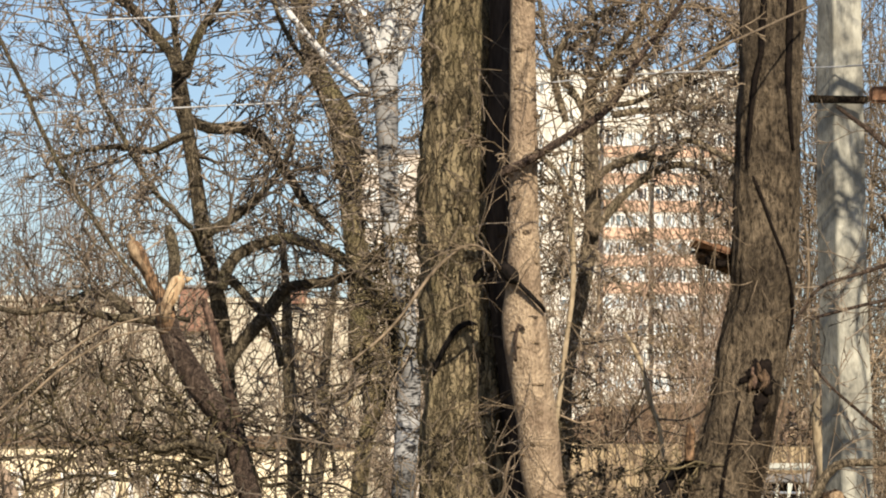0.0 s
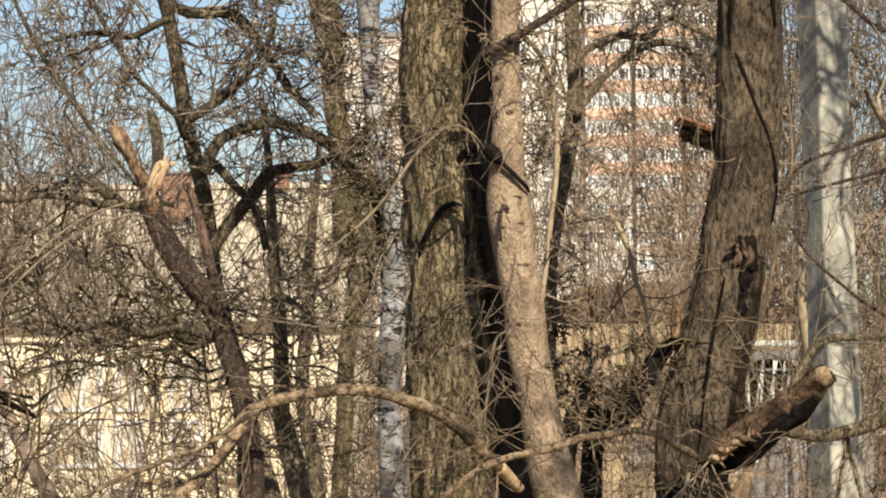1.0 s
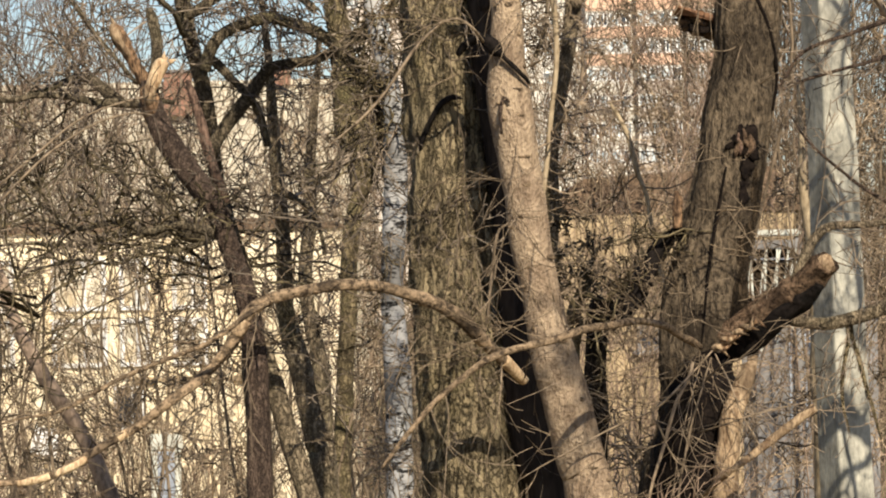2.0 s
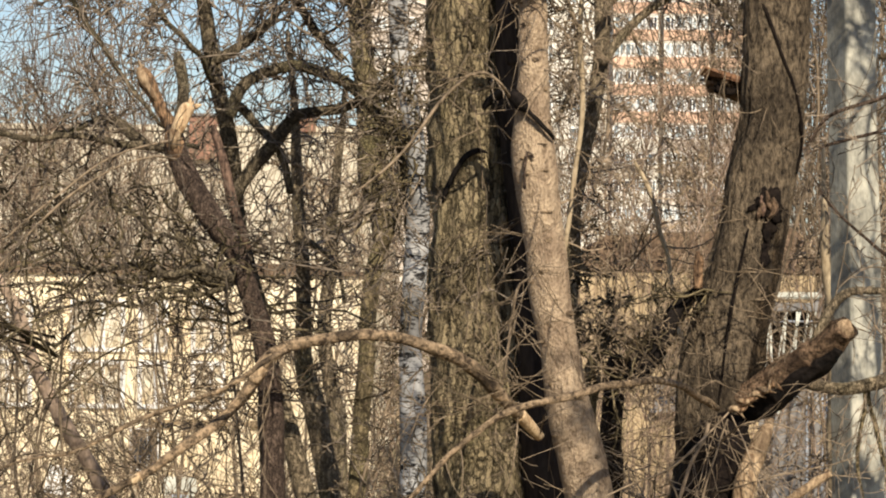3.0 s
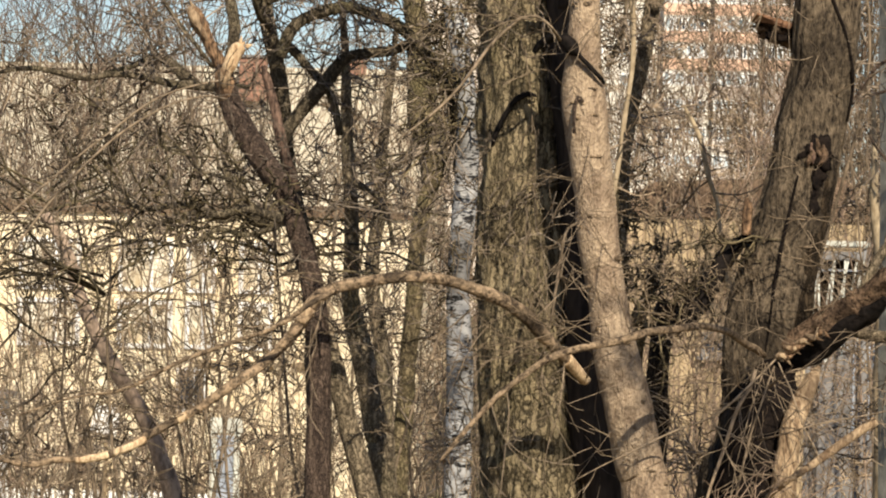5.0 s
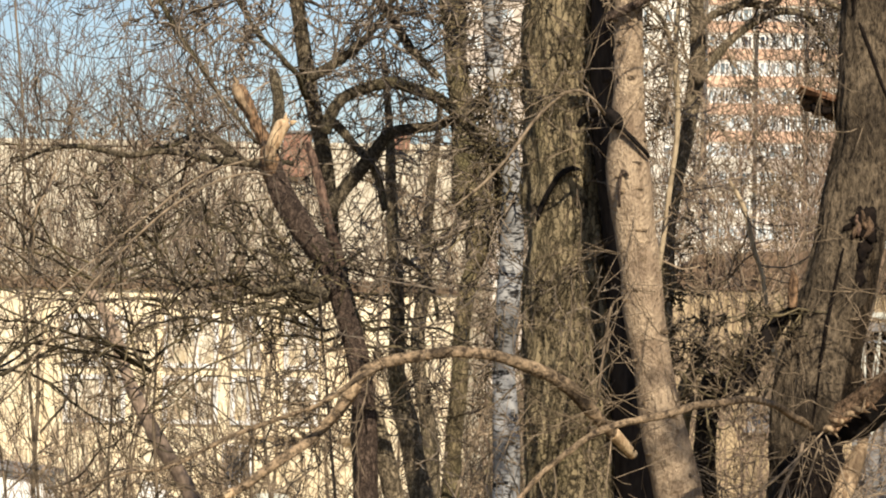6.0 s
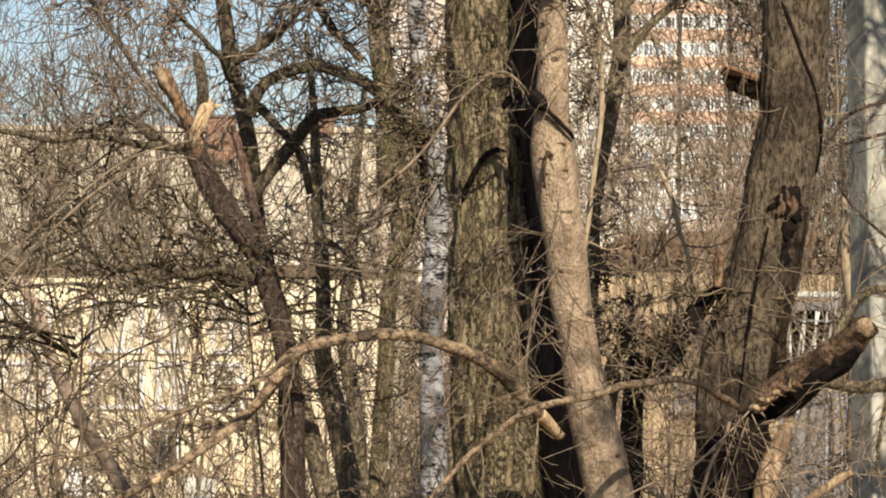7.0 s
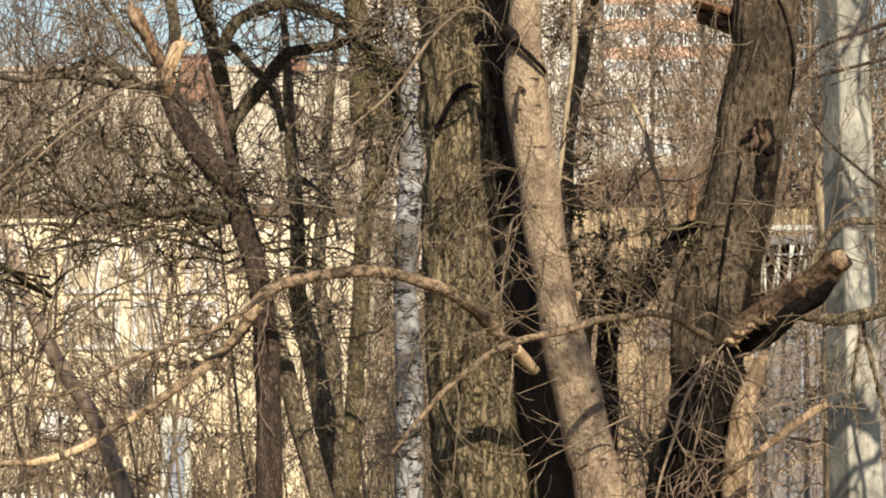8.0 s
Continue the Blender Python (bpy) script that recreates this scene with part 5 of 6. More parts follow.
def poplar():
    t = tree("poplar_tree", "thick poplar trunk with furrowed olive brown bark", 0)
    stem_part("trunk", POPLAR, BARK_POPLAR, t, sides=110, step=0.02, relief=0.19, ridges=22, cell=0.16, bumps=0.06, seed=3)
    rng, out = np.random.default_rng(31), {}
    sprout(rng, out, POPLAR[:9], 0.06, 0.5, 0.0035, 2, up=0.3, toward=0.5, bend=0.2, thin=0.002)
    twigs_part(t, out, TWIG_BROWN)
    out = {}
    sprout(rng, out, POPLAR[1:5], 0.045, 0.75, 0.0042, 2, up=-0.25, toward=0.8, bend=0.2, thin=0.0024, spurs=False, kids=(1, 3), angle=(0.25, 0.8), shrink=(0.5, 0.9))
    twigs_part(t, out, TWIG_PALE, "pale hanging twigs high on the trunk")
    # Thin black curve in place of a branch's shadow on the poplar.
    stem_part("shadow_arch", SHADOW_ARCH, BLACK_SHADE, t, "black curve drawn as a branch's shadow on the bark", sides=9, step=0.015, bumps=0.5, seed=4, wander=0.012)
    return t


def pale_tree():
    t = tree("aspen_tree", "slender tree with smooth pale brown bark", 0)
    stem_part("trunk", PALE, BARK_PALE, t, sides=56, step=0.02, relief=0.03, ridges=9, cell=0.06, bumps=0.09, seed=5)
    rng = np.random.default_rng(57)
    for at in (smooth_line(PALE[2:16], 0.13)):
        a = rng.uniform(-2.6, -0.5)
        c = Vector((at[0] + at[3] * math.cos(a) * 0.97, at[1] + at[3] * math.sin(a) * 0.97, at[2] + rng.uniform(-0.05, 0.05)))
        bm = bmesh.new()
        bmesh.ops.create_uvsphere(bm, u_segments=14, v_segments=8, radius=1.0)
        wide, tall = rng.uniform(0.008, 0.032), rng.uniform(0.004, 0.011)
        for v in bm.verts:
            v.co = c + Vector((v.co.x * wide, v.co.y * 0.006, v.co.z * tall)) * (1 + 0.8 * noise.noise(v.co * 2 + c * 9))
        part("bark_scar", bm, BARK_LIMB, t, smooth=True)
    stem_part("limb", CROSS, BARK_BROKEN, t, "dark slanting limb", sides=14, step=0.03, bumps=0.25, seed=6, wander=0.02)
    # Dead stub whose black tail is modelled in place of a cast shadow.
    stem_part("limb", STUB_SHADOW, BLACK_SHADE, t, "black dead stub with its shadow drawn across the trunk", sides=16, step=0.008, relief=0.3, ridges=5, bumps=0.55, seed=58, wander=0.014)
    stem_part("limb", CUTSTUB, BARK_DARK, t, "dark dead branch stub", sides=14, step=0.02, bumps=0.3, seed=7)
    stem_part("limb", LONG, BARK_LIMB, t, "long drooping broken limb with peeled bark", sides=18, step=0.02, relief=0.10, bumps=0.25, seed=8, wander=0.02)
    fine = smooth_line(LONG, 0.01)
    for z0, z1, raw, label in ((0.002, 0.06, 1, "bare tan wood at the torn end"), (0.45, 0.472, 0, "peeled pinkish wood"), (0.643, 0.662, 1, ""), (0.704, 0.743, 1, "peeled pale wood"), (0.746, 0.788, 1, "peeled pale wood")):
        seg = fine[int(z0 * len(fine)):int(z1 * len(fine)):2].copy()
        seg[:, 1] -= 0.004
        seg[:, 3] *= 1.04
        stem_part("peeled_patch", [tuple(q) for q in seg], WOOD_RAW if raw else WOOD_PEELED, t, label, sides=14, step=0.02, relief=0.08, seed=int(z0 * 1000))
    stem_part("limb", LONG_B, BARK_LIMB, t, "thin forked branch of the broken limb", sides=10, step=0.03, bumps=0.25, seed=9, wander=0.02)
    stem_part("limb", PALETWIG, TWIG_PALE, t, "thin pale dead branch", sides=8, step=0.03, bumps=0.25, seed=10, wander=0.012)
    stem_part("peg", PEG, BARK_BROKEN, t, sides=8, step=0.02, bumps=0.2, seed=11)
    rng, out = np.random.default_rng(51), {}
    stem_part("limb", HANG, TWIG_PALE, t, "thin hanging dead twig", sides=8, step=0.03, bumps=0.25, seed=12, wander=0.012)
    sprout(rng, out, LONG, 0.17, 0.55, 0.0035, 2, up=0.0, **FREE)
    sprout(rng, out, LONG_B, 0.16, 0.5, 0.003, 2, up=0.1, **FREE)
    sprout(rng, out, PALE[:15], 0.20, 0.6, 0.003, 2, up=0.0, **FREE)
    sprout(rng, out, CROSS, 0.10, 0.5, 0.005, 2)
    sprout(rng, out, PALETWIG, 0.12, 0.3, 0.003, 1, **FREE)
    sprout(rng, out, HANG, 0.03, 0.22, 0.0028, 2, up=-0.2, **FREE)
    twigs_part(t, out, TWIG_PALE)
    return t


# Added stem; its near-black bark stands in for the pale trunk's shadow.
def shadow_stem():
    t = tree("shadow_stem", "added dark stem standing in for the pale trunk's shadow", 0)
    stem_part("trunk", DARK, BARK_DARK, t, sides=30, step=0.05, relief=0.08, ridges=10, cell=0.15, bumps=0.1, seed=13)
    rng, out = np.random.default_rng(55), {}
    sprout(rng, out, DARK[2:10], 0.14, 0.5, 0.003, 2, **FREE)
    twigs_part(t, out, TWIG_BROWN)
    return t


def knot_hole(t):
    """A torn oval hole, with shards of torn wood hanging in it and a decayed streak below."""
    c = Vector((1.264, 14.362, 6.375))
    for size, at, seed in (((0.062, 0.014, 0.060), c, 1.0), ((0.034, 0.012, 0.05), c + Vector((0.01, 0.01, -0.10)), 5.0), ((0.026, 0.012, 0.05), c + Vector((-0.01, 0.02, -0.19)), 9.0), ((0.016, 0.012, 0.03), c + Vector((-0.05, 0.03, -0.25)), 13.0)):
        bm = bmesh.new()
        bmesh.ops.create_uvsphere(bm, u_segments=28, v_segments=14, radius=1.0, matrix=Matrix.Translation(at) @ Matrix.Diagonal((*size, 1)))
        for v in bm.verts:
            v.co += (v.co - at) * (0.8 * noise.noise(v.co * 30 + Vector((seed, 0, 0))) + 0.5 * noise.noise(v.co * 75 + Vector((seed, 0, 0))))
        # Black lumps on the bark; the hole's depth is only their colour.
        part("knot_hole", bm, HOLLOW_SHADE, t, "dark torn knot hole", True)
    rng = np.random.default_rng(77)
    for k in range(16):
        x, z = c.x + rng.uniform(-0.038, 0.038), c.z + rng.uniform(-0.015, 0.05)
        n = rng.uniform(0.025, 0.07)
        stem_part("torn_wood", [(x, 14.352, z, 0.005), (x + rng.uniform(-0.012, 0.012), 14.343, z - n * 0.5, rng.uniform(0.006, 0.012)), (x + rng.uniform(-0.02, 0.02), 14.352, z - n, 0.002)],
                  (WOOD_RED, BARK_RED, WOOD_RED)[k % 3], t, sides=7, step=0.006, bumps=0.8, seed=200 + k)


def feeder():
    """A small roofed bird feeder fixed behind the leaning trunk."""
    f = thing("bird_feeder", "rusty roofed brown bird feeder fixed to a trunk", "bird feeder")
    bm = bmesh.new()
    c = Vector((1.125, 14.62, 6.852))
    bmesh.ops.create_uvsphere(bm, u_segments=32, v_segments=18, radius=1.0, matrix=Matrix.Translation(c) @ Matrix.Rotation(0.3, 4, "Y") @ Matrix.Diagonal((0.095, 0.08, 0.042, 1)))
    for v in bm.verts:
        v.co += (v.co - c) * (0.5 * noise.noise(v.co * 22) + 0.35 * noise.noise(v.co * 60))
    body = part("body", bm, WOOD_RED, f, "ragged brown wooden body", True)
    bm = bmesh.new()
    c = Vector((1.112, 14.562, 6.836))
    bmesh.ops.create_uvsphere(bm, u_segments=24, v_segments=12, radius=1.0, matrix=Matrix.Translation(c) @ Matrix.Rotation(0.25, 4, "Y") @ Matrix.Diagonal((0.055, 0.02, 0.022, 1)))
    for v in bm.verts:
        v.co += (v.co - c) * 0.9 * noise.noise(v.co * 34)
    # Black lump for the entrance, coloured with the shade inside it.
    part("entrance", bm, HOLLOW_SHADE, body, "dark entrance hole", True)
    bm = box((0.20, 0.19, 0.014), (1.105, 14.60, 6.893), 0.004, turn=Matrix.Rotation(radians(11), 4, "Y"))
    bmesh.ops.subdivide_edges(bm, edges=bm.edges, cuts=3)
    for v in bm.verts:
        v.co += Vector((0.4, 0.0, 1.0)) * (0.030 * noise.noise(v.co * 16) + 0.014 * noise.noise(v.co * 45))
    part("roof", bm, RUST, f, "rusty brown bent sheet roof")
    return f


def right_tree():
    """A tree that stands beside the view; one grey branch of it reaches in."""
    t = tree("grey_tree", "grey barked tree reaching in with one branch", 0)
    trunk = [(3.0, 14.5, -0.1, 0.22), (2.95, 14.5, 3, 0.19), (2.9, 14.5, 5.4, 0.16), (3.0, 14.4, 7.5, 0.12), (2.9, 14.3, 10, 0.07), (2.95, 14.3, 12, 0.02)]
    stem_part("trunk", trunk, BARK_BROWN, t, sides=24, step=0.08, relief=0.08, bumps=0.1, seed=70)
    reach = [(2.92, 14.5, 5.5, 0.08), (2.6, 14.8, 5.48, 0.05), (2.3, 15.0, 5.6, 0.042)] + RIGHTBR
    stem_part("limb", reach, BARK_BROWN, t, "grey side branch", sides=14, step=0.03, relief=0.1, bumps=0.2, seed=18, wander=0.02)
    rng, out = np.random.default_rng(71), {}
    for k, line in enumerate((DANGLE_A, DANGLE_B)):
        stem_part("limb", line, BARK_GREEN, t, "dark hanging side twig", sides=9, step=0.015, bumps=0.6, seed=120 + k, wander=0.012)
        sprout(rng, out, line, 0.05, 0.07, 0.005, 0, up=-0.1, spurs=False, thin=0.003)
    for k, line in enumerate((CROSSTWIG_A, CROSSTWIG_B, CROSSTWIG_C, CROSSTWIG_D)):
        stem_part("limb", line, BARK_BROKEN, t, "long thin dark branch", sides=8, step=0.03, bumps=0.3, seed=124 + k, wander=0.02)
        sprout(rng, out, line, 0.12, 0.35, 0.0035, 1, up=0.1, bend=0.25, thin=0.0022)
    sprout(rng, out, RIGHTBR, 0.11, 0.6, 0.004, 2, up=0.2, bend=0.2, spurs=False, thin=0.002)
    for k in range(26):
        a = rng.uniform(0, 2 * math.pi)
        z = rng.uniform(5.9, 10.5)
        grow(rng, out, (2.95, 14.4, z), (0.6 * math.cos(a) - 0.15, math.sin(a) - 0.3, 0.4), rng.uniform(1.0, 1.6), 0.04, 3, kids=(3, 5), spurs=False)
    twigs_part(t, out, TWIG_BROWN)
    return t


def leaning_tree():
    t = tree("leaning_tree", "leaning grey brown tree with a knot hole and sawn stub", 0)
    stem_part("trunk", LEAN, BARK_LEAN, t, sides=100, step=0.02, relief=0.11, ridges=24, cell=0.22, bumps=0.07, seed=15)
    s = stem_part("limb", STUB, WOOD_RED, t, "thick dark red brown broken stub", sides=40, step=0.012, relief=0.30, ridges=8, cell=0.09, bumps=0.34, seed=16)
    # Black strip below the stub carries the torn underside's shade.
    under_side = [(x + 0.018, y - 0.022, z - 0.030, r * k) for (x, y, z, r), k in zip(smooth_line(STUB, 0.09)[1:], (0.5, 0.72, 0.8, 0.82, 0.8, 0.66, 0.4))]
    stem_part("hollow_shade", under_side, BLACK_SHADE, s, "black torn underside with its shade in the colour", sides=22, step=0.012, relief=0.3, ridges=7, cell=0.08, bumps=0.3, seed=161)
    torn = np.random.default_rng(162)
    for k in range(12):
        x, z = 1.12 + 0.012 * k + torn.uniform(-0.01, 0.01), 5.555 + 0.008 * k + torn.uniform(-0.02, 0.03)
        stem_part("splinter", [(x, 14.30 - 0.006 * k, z, 0.009), (x + 0.025, 14.27 - 0.006 * k, z + torn.uniform(-0.01, 0.02), 0.011), (x + torn.uniform(0.03, 0.07), 14.27 - 0.006 * k, z + torn.uniform(-0.03, 0.05), 0.002)],
                  (WOOD_PEELED, WOOD_ORANGE)[k % 2], s, sides=6, step=0.01, bumps=0.6, seed=163 + k)
    stem_part("limb", ARC, BARK_LIMB, t, "thin arching branch", sides=12, step=0.03, relief=0.1, bumps=0.3, seed=17, wander=0.012)
    stem_part("limb", RIGHTBR_B, BARK_BROWN, t, "grey upturned branch", sides=12, step=0.03, bumps=0.2, seed=19, wander=0.02)
    stem_part("limb", SKYTWIG, TWIG_PALE, t, "long thin pale twig", sides=8, step=0.04, seed=20)
    stem_part("limb", LOWTWIG, TWIG_PALE, t, "hanging pale twig", sides=8, step=0.04, bumps=0.2, seed=21)
    crooked = stem_part("limb", VSTUMP, BLACK_SHADE, t, "dark crooked low limb", sides=18, step=0.02, relief=0.1, bumps=0.25, seed=14, wander=0.02)
    stem_part("snag", SNAG, WOOD_ORANGE, crooked, "bright broken tip", sides=12, step=0.01, relief=0.2, bumps=0.3, seed=15)
    low = stem_part("limb", LOWLIMB, WOOD_PEELED, t, "tan cut limb low on the trunk", sides=14, step=0.02, relief=0.08, bumps=0.15, seed=45)
    for k, line in enumerate((STICK_A, STICK_B, STICK_C, STICK_D, STICK_E, STICK_F)):
        stem_part("shoot", [(x, y, z, r * 0.72) for x, y, z, r in line], TWIG_PALE, t, "thin pale shoot", sides=7, step=0.02, bumps=0.25, seed=46 + k, wander=0.008)
    cut = smooth_line(STUB, 0.02)[-1]
    axis = (Vector(STUB[-1][:3]) - Vector(STUB[-2][:3])).normalized()
    bm = bmesh.new()
    bmesh.ops.create_cone(bm, cap_ends=True, segments=24, radius1=cut[3] * 0.8, radius2=cut[3] * 0.55, depth=0.02,
                          matrix=Matrix.Translation(Vector(cut[:3]) + axis * 0.004) @ axis.to_track_quat("Z", "Y").to_matrix().to_4x4())
    for v in bm.verts:
        v.co += axis * 0.012 * noise.noise(v.co * 40)
    part("cut_face", bm, WOOD_PEELED, s, "pale brown torn end")
    # Separate stem along the right flank, darker than the trunk.
    stem_part("fused_stem", LEAN_R, BARK_SHADE, t, "dark furrowed right flank beside a long crack", sides=56, step=0.025, relief=0.09, ridges=16, cell=0.2, bumps=0.09, seed=115)
    knot_hole(t)
    # Black patch over the trunk base: a hollow plus the stub's shadow.
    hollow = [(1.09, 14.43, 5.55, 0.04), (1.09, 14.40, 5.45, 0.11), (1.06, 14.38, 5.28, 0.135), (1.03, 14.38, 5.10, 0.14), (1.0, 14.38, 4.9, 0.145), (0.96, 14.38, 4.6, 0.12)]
    stem_part("hollow", hollow, HOLLOW_SHADE, t, "black patch for the hollow and the stub's shadow", sides=20, step=0.02, relief=0.2, bumps=0.3, seed=22)
    stem_part("peeled_wood", PEELED, WOOD_PEELED, t, "bare pale wood beside the hollow", sides=24, step=0.015, relief=0.2, ridges=6, cell=0.12, bumps=0.2, seed=116)
    # Black lines: one drawn for a branch's shadow, the others for furrows.
    for line in (CRACK_A, SHADOW_LINE, CRACK_C, CRACK_E):
        stem_part("crack_shade", line, HOLLOW_SHADE, t, sides=6, step=0.02, bumps=0.4, seed=44, wander=0.01)
    rng, out = np.random.default_rng(52), {}
    sprout(rng, out, ARC, 0.15, 0.45, 0.003, 2, up=0.0, **FREE)
    sprout(rng, out, VSTUMP, 0.2, 0.4, 0.0035, 2, up=0.2, bend=0.25, thin=0.002)
    for line in (STICK_A, STICK_B, STICK_C, STICK_D, STICK_E):
        sprout(rng, out, line, 0.10, 0.3, 0.0025, 1, up=0.0, **FREE)
    for k in range(6):
        a = rng.uniform(-2.7, 1.0)
        grow(rng, out, (1.03 + rng.uniform(-0.06, 0.06), 14.22, 5.50 + rng.uniform(-0.1, 0.06)), (math.cos(a), rng.uniform(-0.5, 0.0), math.sin(a)), rng.uniform(0.4, 0.9), 0.0028, 2, **FREE)
    sprout(rng, out, RIGHTBR_B, 0.12, 0.5, 0.0035, 2, up=0.2, bend=0.2, spurs=False, thin=0.002)
    sprout(rng, out, LEAN[5:15], 0.12, 0.55, 0.004, 2, up=0.1, toward=0.4, **FREE)
    for k in range(7):
        a = rng.uniform(-2.4, -0.6)
        grow(rng, out, (1.18 - 0.03 * k, 14.44, 7.05 - 0.02 * k), (math.cos(a), -0.1, math.sin(a)), rng.uniform(0.25, 0.5), 0.003, 1, **FREE)
    sprout(rng, out, STUB[:3], 0.07, 0.6, 0.0035, 2, up=-0.2, toward=0.4, **FREE)
    twigs_part(t, out, TWIG_PALE)
    out = {}
    sprout(rng, out, VSTUMP, 0.10, 0.36, 0.009, 2, up=0.2, bend=0.5, kids=(1, 3), spurs=False, thin=0.0035)
    twigs_part(t, out, TWIG_MOSS, "tangled mossy dead twigs")
    return t


def birch():
    t = tree("birch_tree", "white barked birch with black marks and forked stems", 0)
    stem_part("trunk", BIRCH, BIRCH_BARK, t, sides=36, step=0.03, bumps=0.06, seed=23)
    for k, (line, label) in enumerate(((BIRCH_A, ""), (BIRCH_B, ""), (BIRCH_C, ""), (BIRCH_D, "thin bright white branch"))):
        stem_part("limb", line, BIRCH_WHITE, t, label, sides=20, step=0.03, bumps=0.08, seed=24 + k)
    rng, out = np.random.default_rng(53), {}
    for line in (BIRCH_A, BIRCH_B, BIRCH_C, BIRCH_D):
        sprout(rng, out, line, 0.12, 0.9, 0.006, 2, droop=-0.05)
    sprout(rng, out, BIRCH[1:12], 0.08, 0.6, 0.005, 2)
    twigs_part(t, out, TWIG_BROWN)
    out = {}
    sprout(rng, out, BIRCH[4:8], 0.016, 0.34, 0.009, 2, up=0.1, toward=0.7, bend=0.45, kids=(2, 4), spurs=False, thin=0.0042)
    sprout(rng, out, BIRCH[9:14], 0.10, 0.34, 0.006, 2, up=0.1, toward=0.5, bend=0.35, kids=(2, 3), spurs=False, thin=0.0032)
    twigs_part(t, out, TWIG_MOSS, "dark tangled twig bunches on the trunk")
    return t


def broken_tree():
    t = tree("broken_tree", "snapped tree with two torn tops of raw wood", 0)
    stem_part("trunk", BROKEN[1:], BARK_BROKEN, t, sides=48, step=0.02, relief=0.10, ridges=12, cell=0.12, bumps=0.12, seed=31)
    stem_part("broken_top", PRONG_A, WOOD_ORANGE, t, "torn orange brown wood prong", sides=24, step=0.01, relief=0.3, ridges=7, cell=0.12, bumps=0.2, seed=32)
    stem_part("broken_top", PRONG_C, WOOD_ORANGE, t, "torn brown wood below the break", sides=24, step=0.01, relief=0.25, ridges=8, cell=0.1, bumps=0.2, seed=37)
    stem_part("broken_top", PRONG_B, WOOD_RAW, t, "bright raw split wood", sides=24, step=0.01, relief=0.35, ridges=6, cell=0.12, bumps=0.2, seed=33)
    stem_part("broken_top", PRONG_D, WOOD_PEELED, t, "paler split face of the torn prong", sides=18, step=0.008, relief=0.35, ridges=5, cell=0.08, bumps=0.3, seed=40)
    stem_part("broken_top", PRONG_E, WOOD_PEELED, t, "tan torn wood running down from the split", sides=20, step=0.008, relief=0.35, ridges=6, cell=0.1, bumps=0.3, seed=41)
    rng = np.random.default_rng(61)
    for tip, mat, n in ((PRONG_A, WOOD_PEELED, 6), (PRONG_B, WOOD_RAW, 4)):
        a, b = np.array(tip[-1][:3]), np.array(tip[-3][:3])
        d = (a - b) / np.linalg.norm(a - b)
        for k in range(n):
            o = b + (a - b) * rng.uniform(0.2, 1.0) + rng.normal(0, 0.012, 3)
            e = o + d * rng.uniform(0.02, 0.045) + rng.normal(0, 0.008, 3)
            m = (o + e) / 2
            stem_part("splinter", [(*o, 0.011), (*m, 0.008), (*e, 0.0012)], mat, t, sides=5, step=0.02, bumps=0.5, seed=70 + k)
    stem_part("limb", TRAIL, TWIG_PALE, t, "long thin drooping branch", sides=8, step=0.04, bumps=0.2, seed=35, wander=0.01)
    stem_part("limb", TRAIL_B, TWIG_PALE, t, "long thin drooping branch", sides=8, step=0.04, bumps=0.2, seed=36, wander=0.01)
    stem_part("stem", BROKEN_B, BARK_BROWN, t, "lighter second stem", sides=40, step=0.03, relief=0.10, ridges=12, cell=0.14, bumps=0.1, seed=34)
    stem_part("stem", BROKEN_C, BARK_RED, t, "reddish peeled side stem", sides=20, step=0.02, relief=0.15, ridges=8, cell=0.1, bumps=0.25, seed=38, wander=0.012)
    stem_part("stem", BROKEN_D, BARK_OLIVE, t, "grey broken side stem", sides=20, step=0.02, relief=0.15, ridges=8, cell=0.1, bumps=0.25, seed=39, wander=0.012)
    rng, out = np.random.default_rng(56), {}
    for k, line in enumerate((W_A, W_B, W_C)):
        stem_part("limb", line, BARK_OLIVE, t, "crooked dark side branch", sides=12, step=0.02, relief=0.12, bumps=0.3, seed=130 + k, wander=0.02)
        sprout(rng, out, line, 0.055, 0.32, 0.0065, 1, up=0.0, bend=0.5, kids=(3, 5), spurs=True, thin=0.0036)
    twigs_part(t, out, TWIG_MOSS, "crooked dark side twigs")
    rng, out = np.random.default_rng(54), {}
    sprout(rng, out, BROKEN[4:13], 0.07, 0.6, 0.005, 2, up=0.2)
    sprout(rng, out, TRAIL, 0.06, 0.5, 0.0035, 2, up=-0.1, **FREE)
    sprout(rng, out, TRAIL_B, 0.06, 0.5, 0.0035, 2, up=-0.1, **FREE)
    twigs_part(t, out, TWIG_BROWN)
    return t


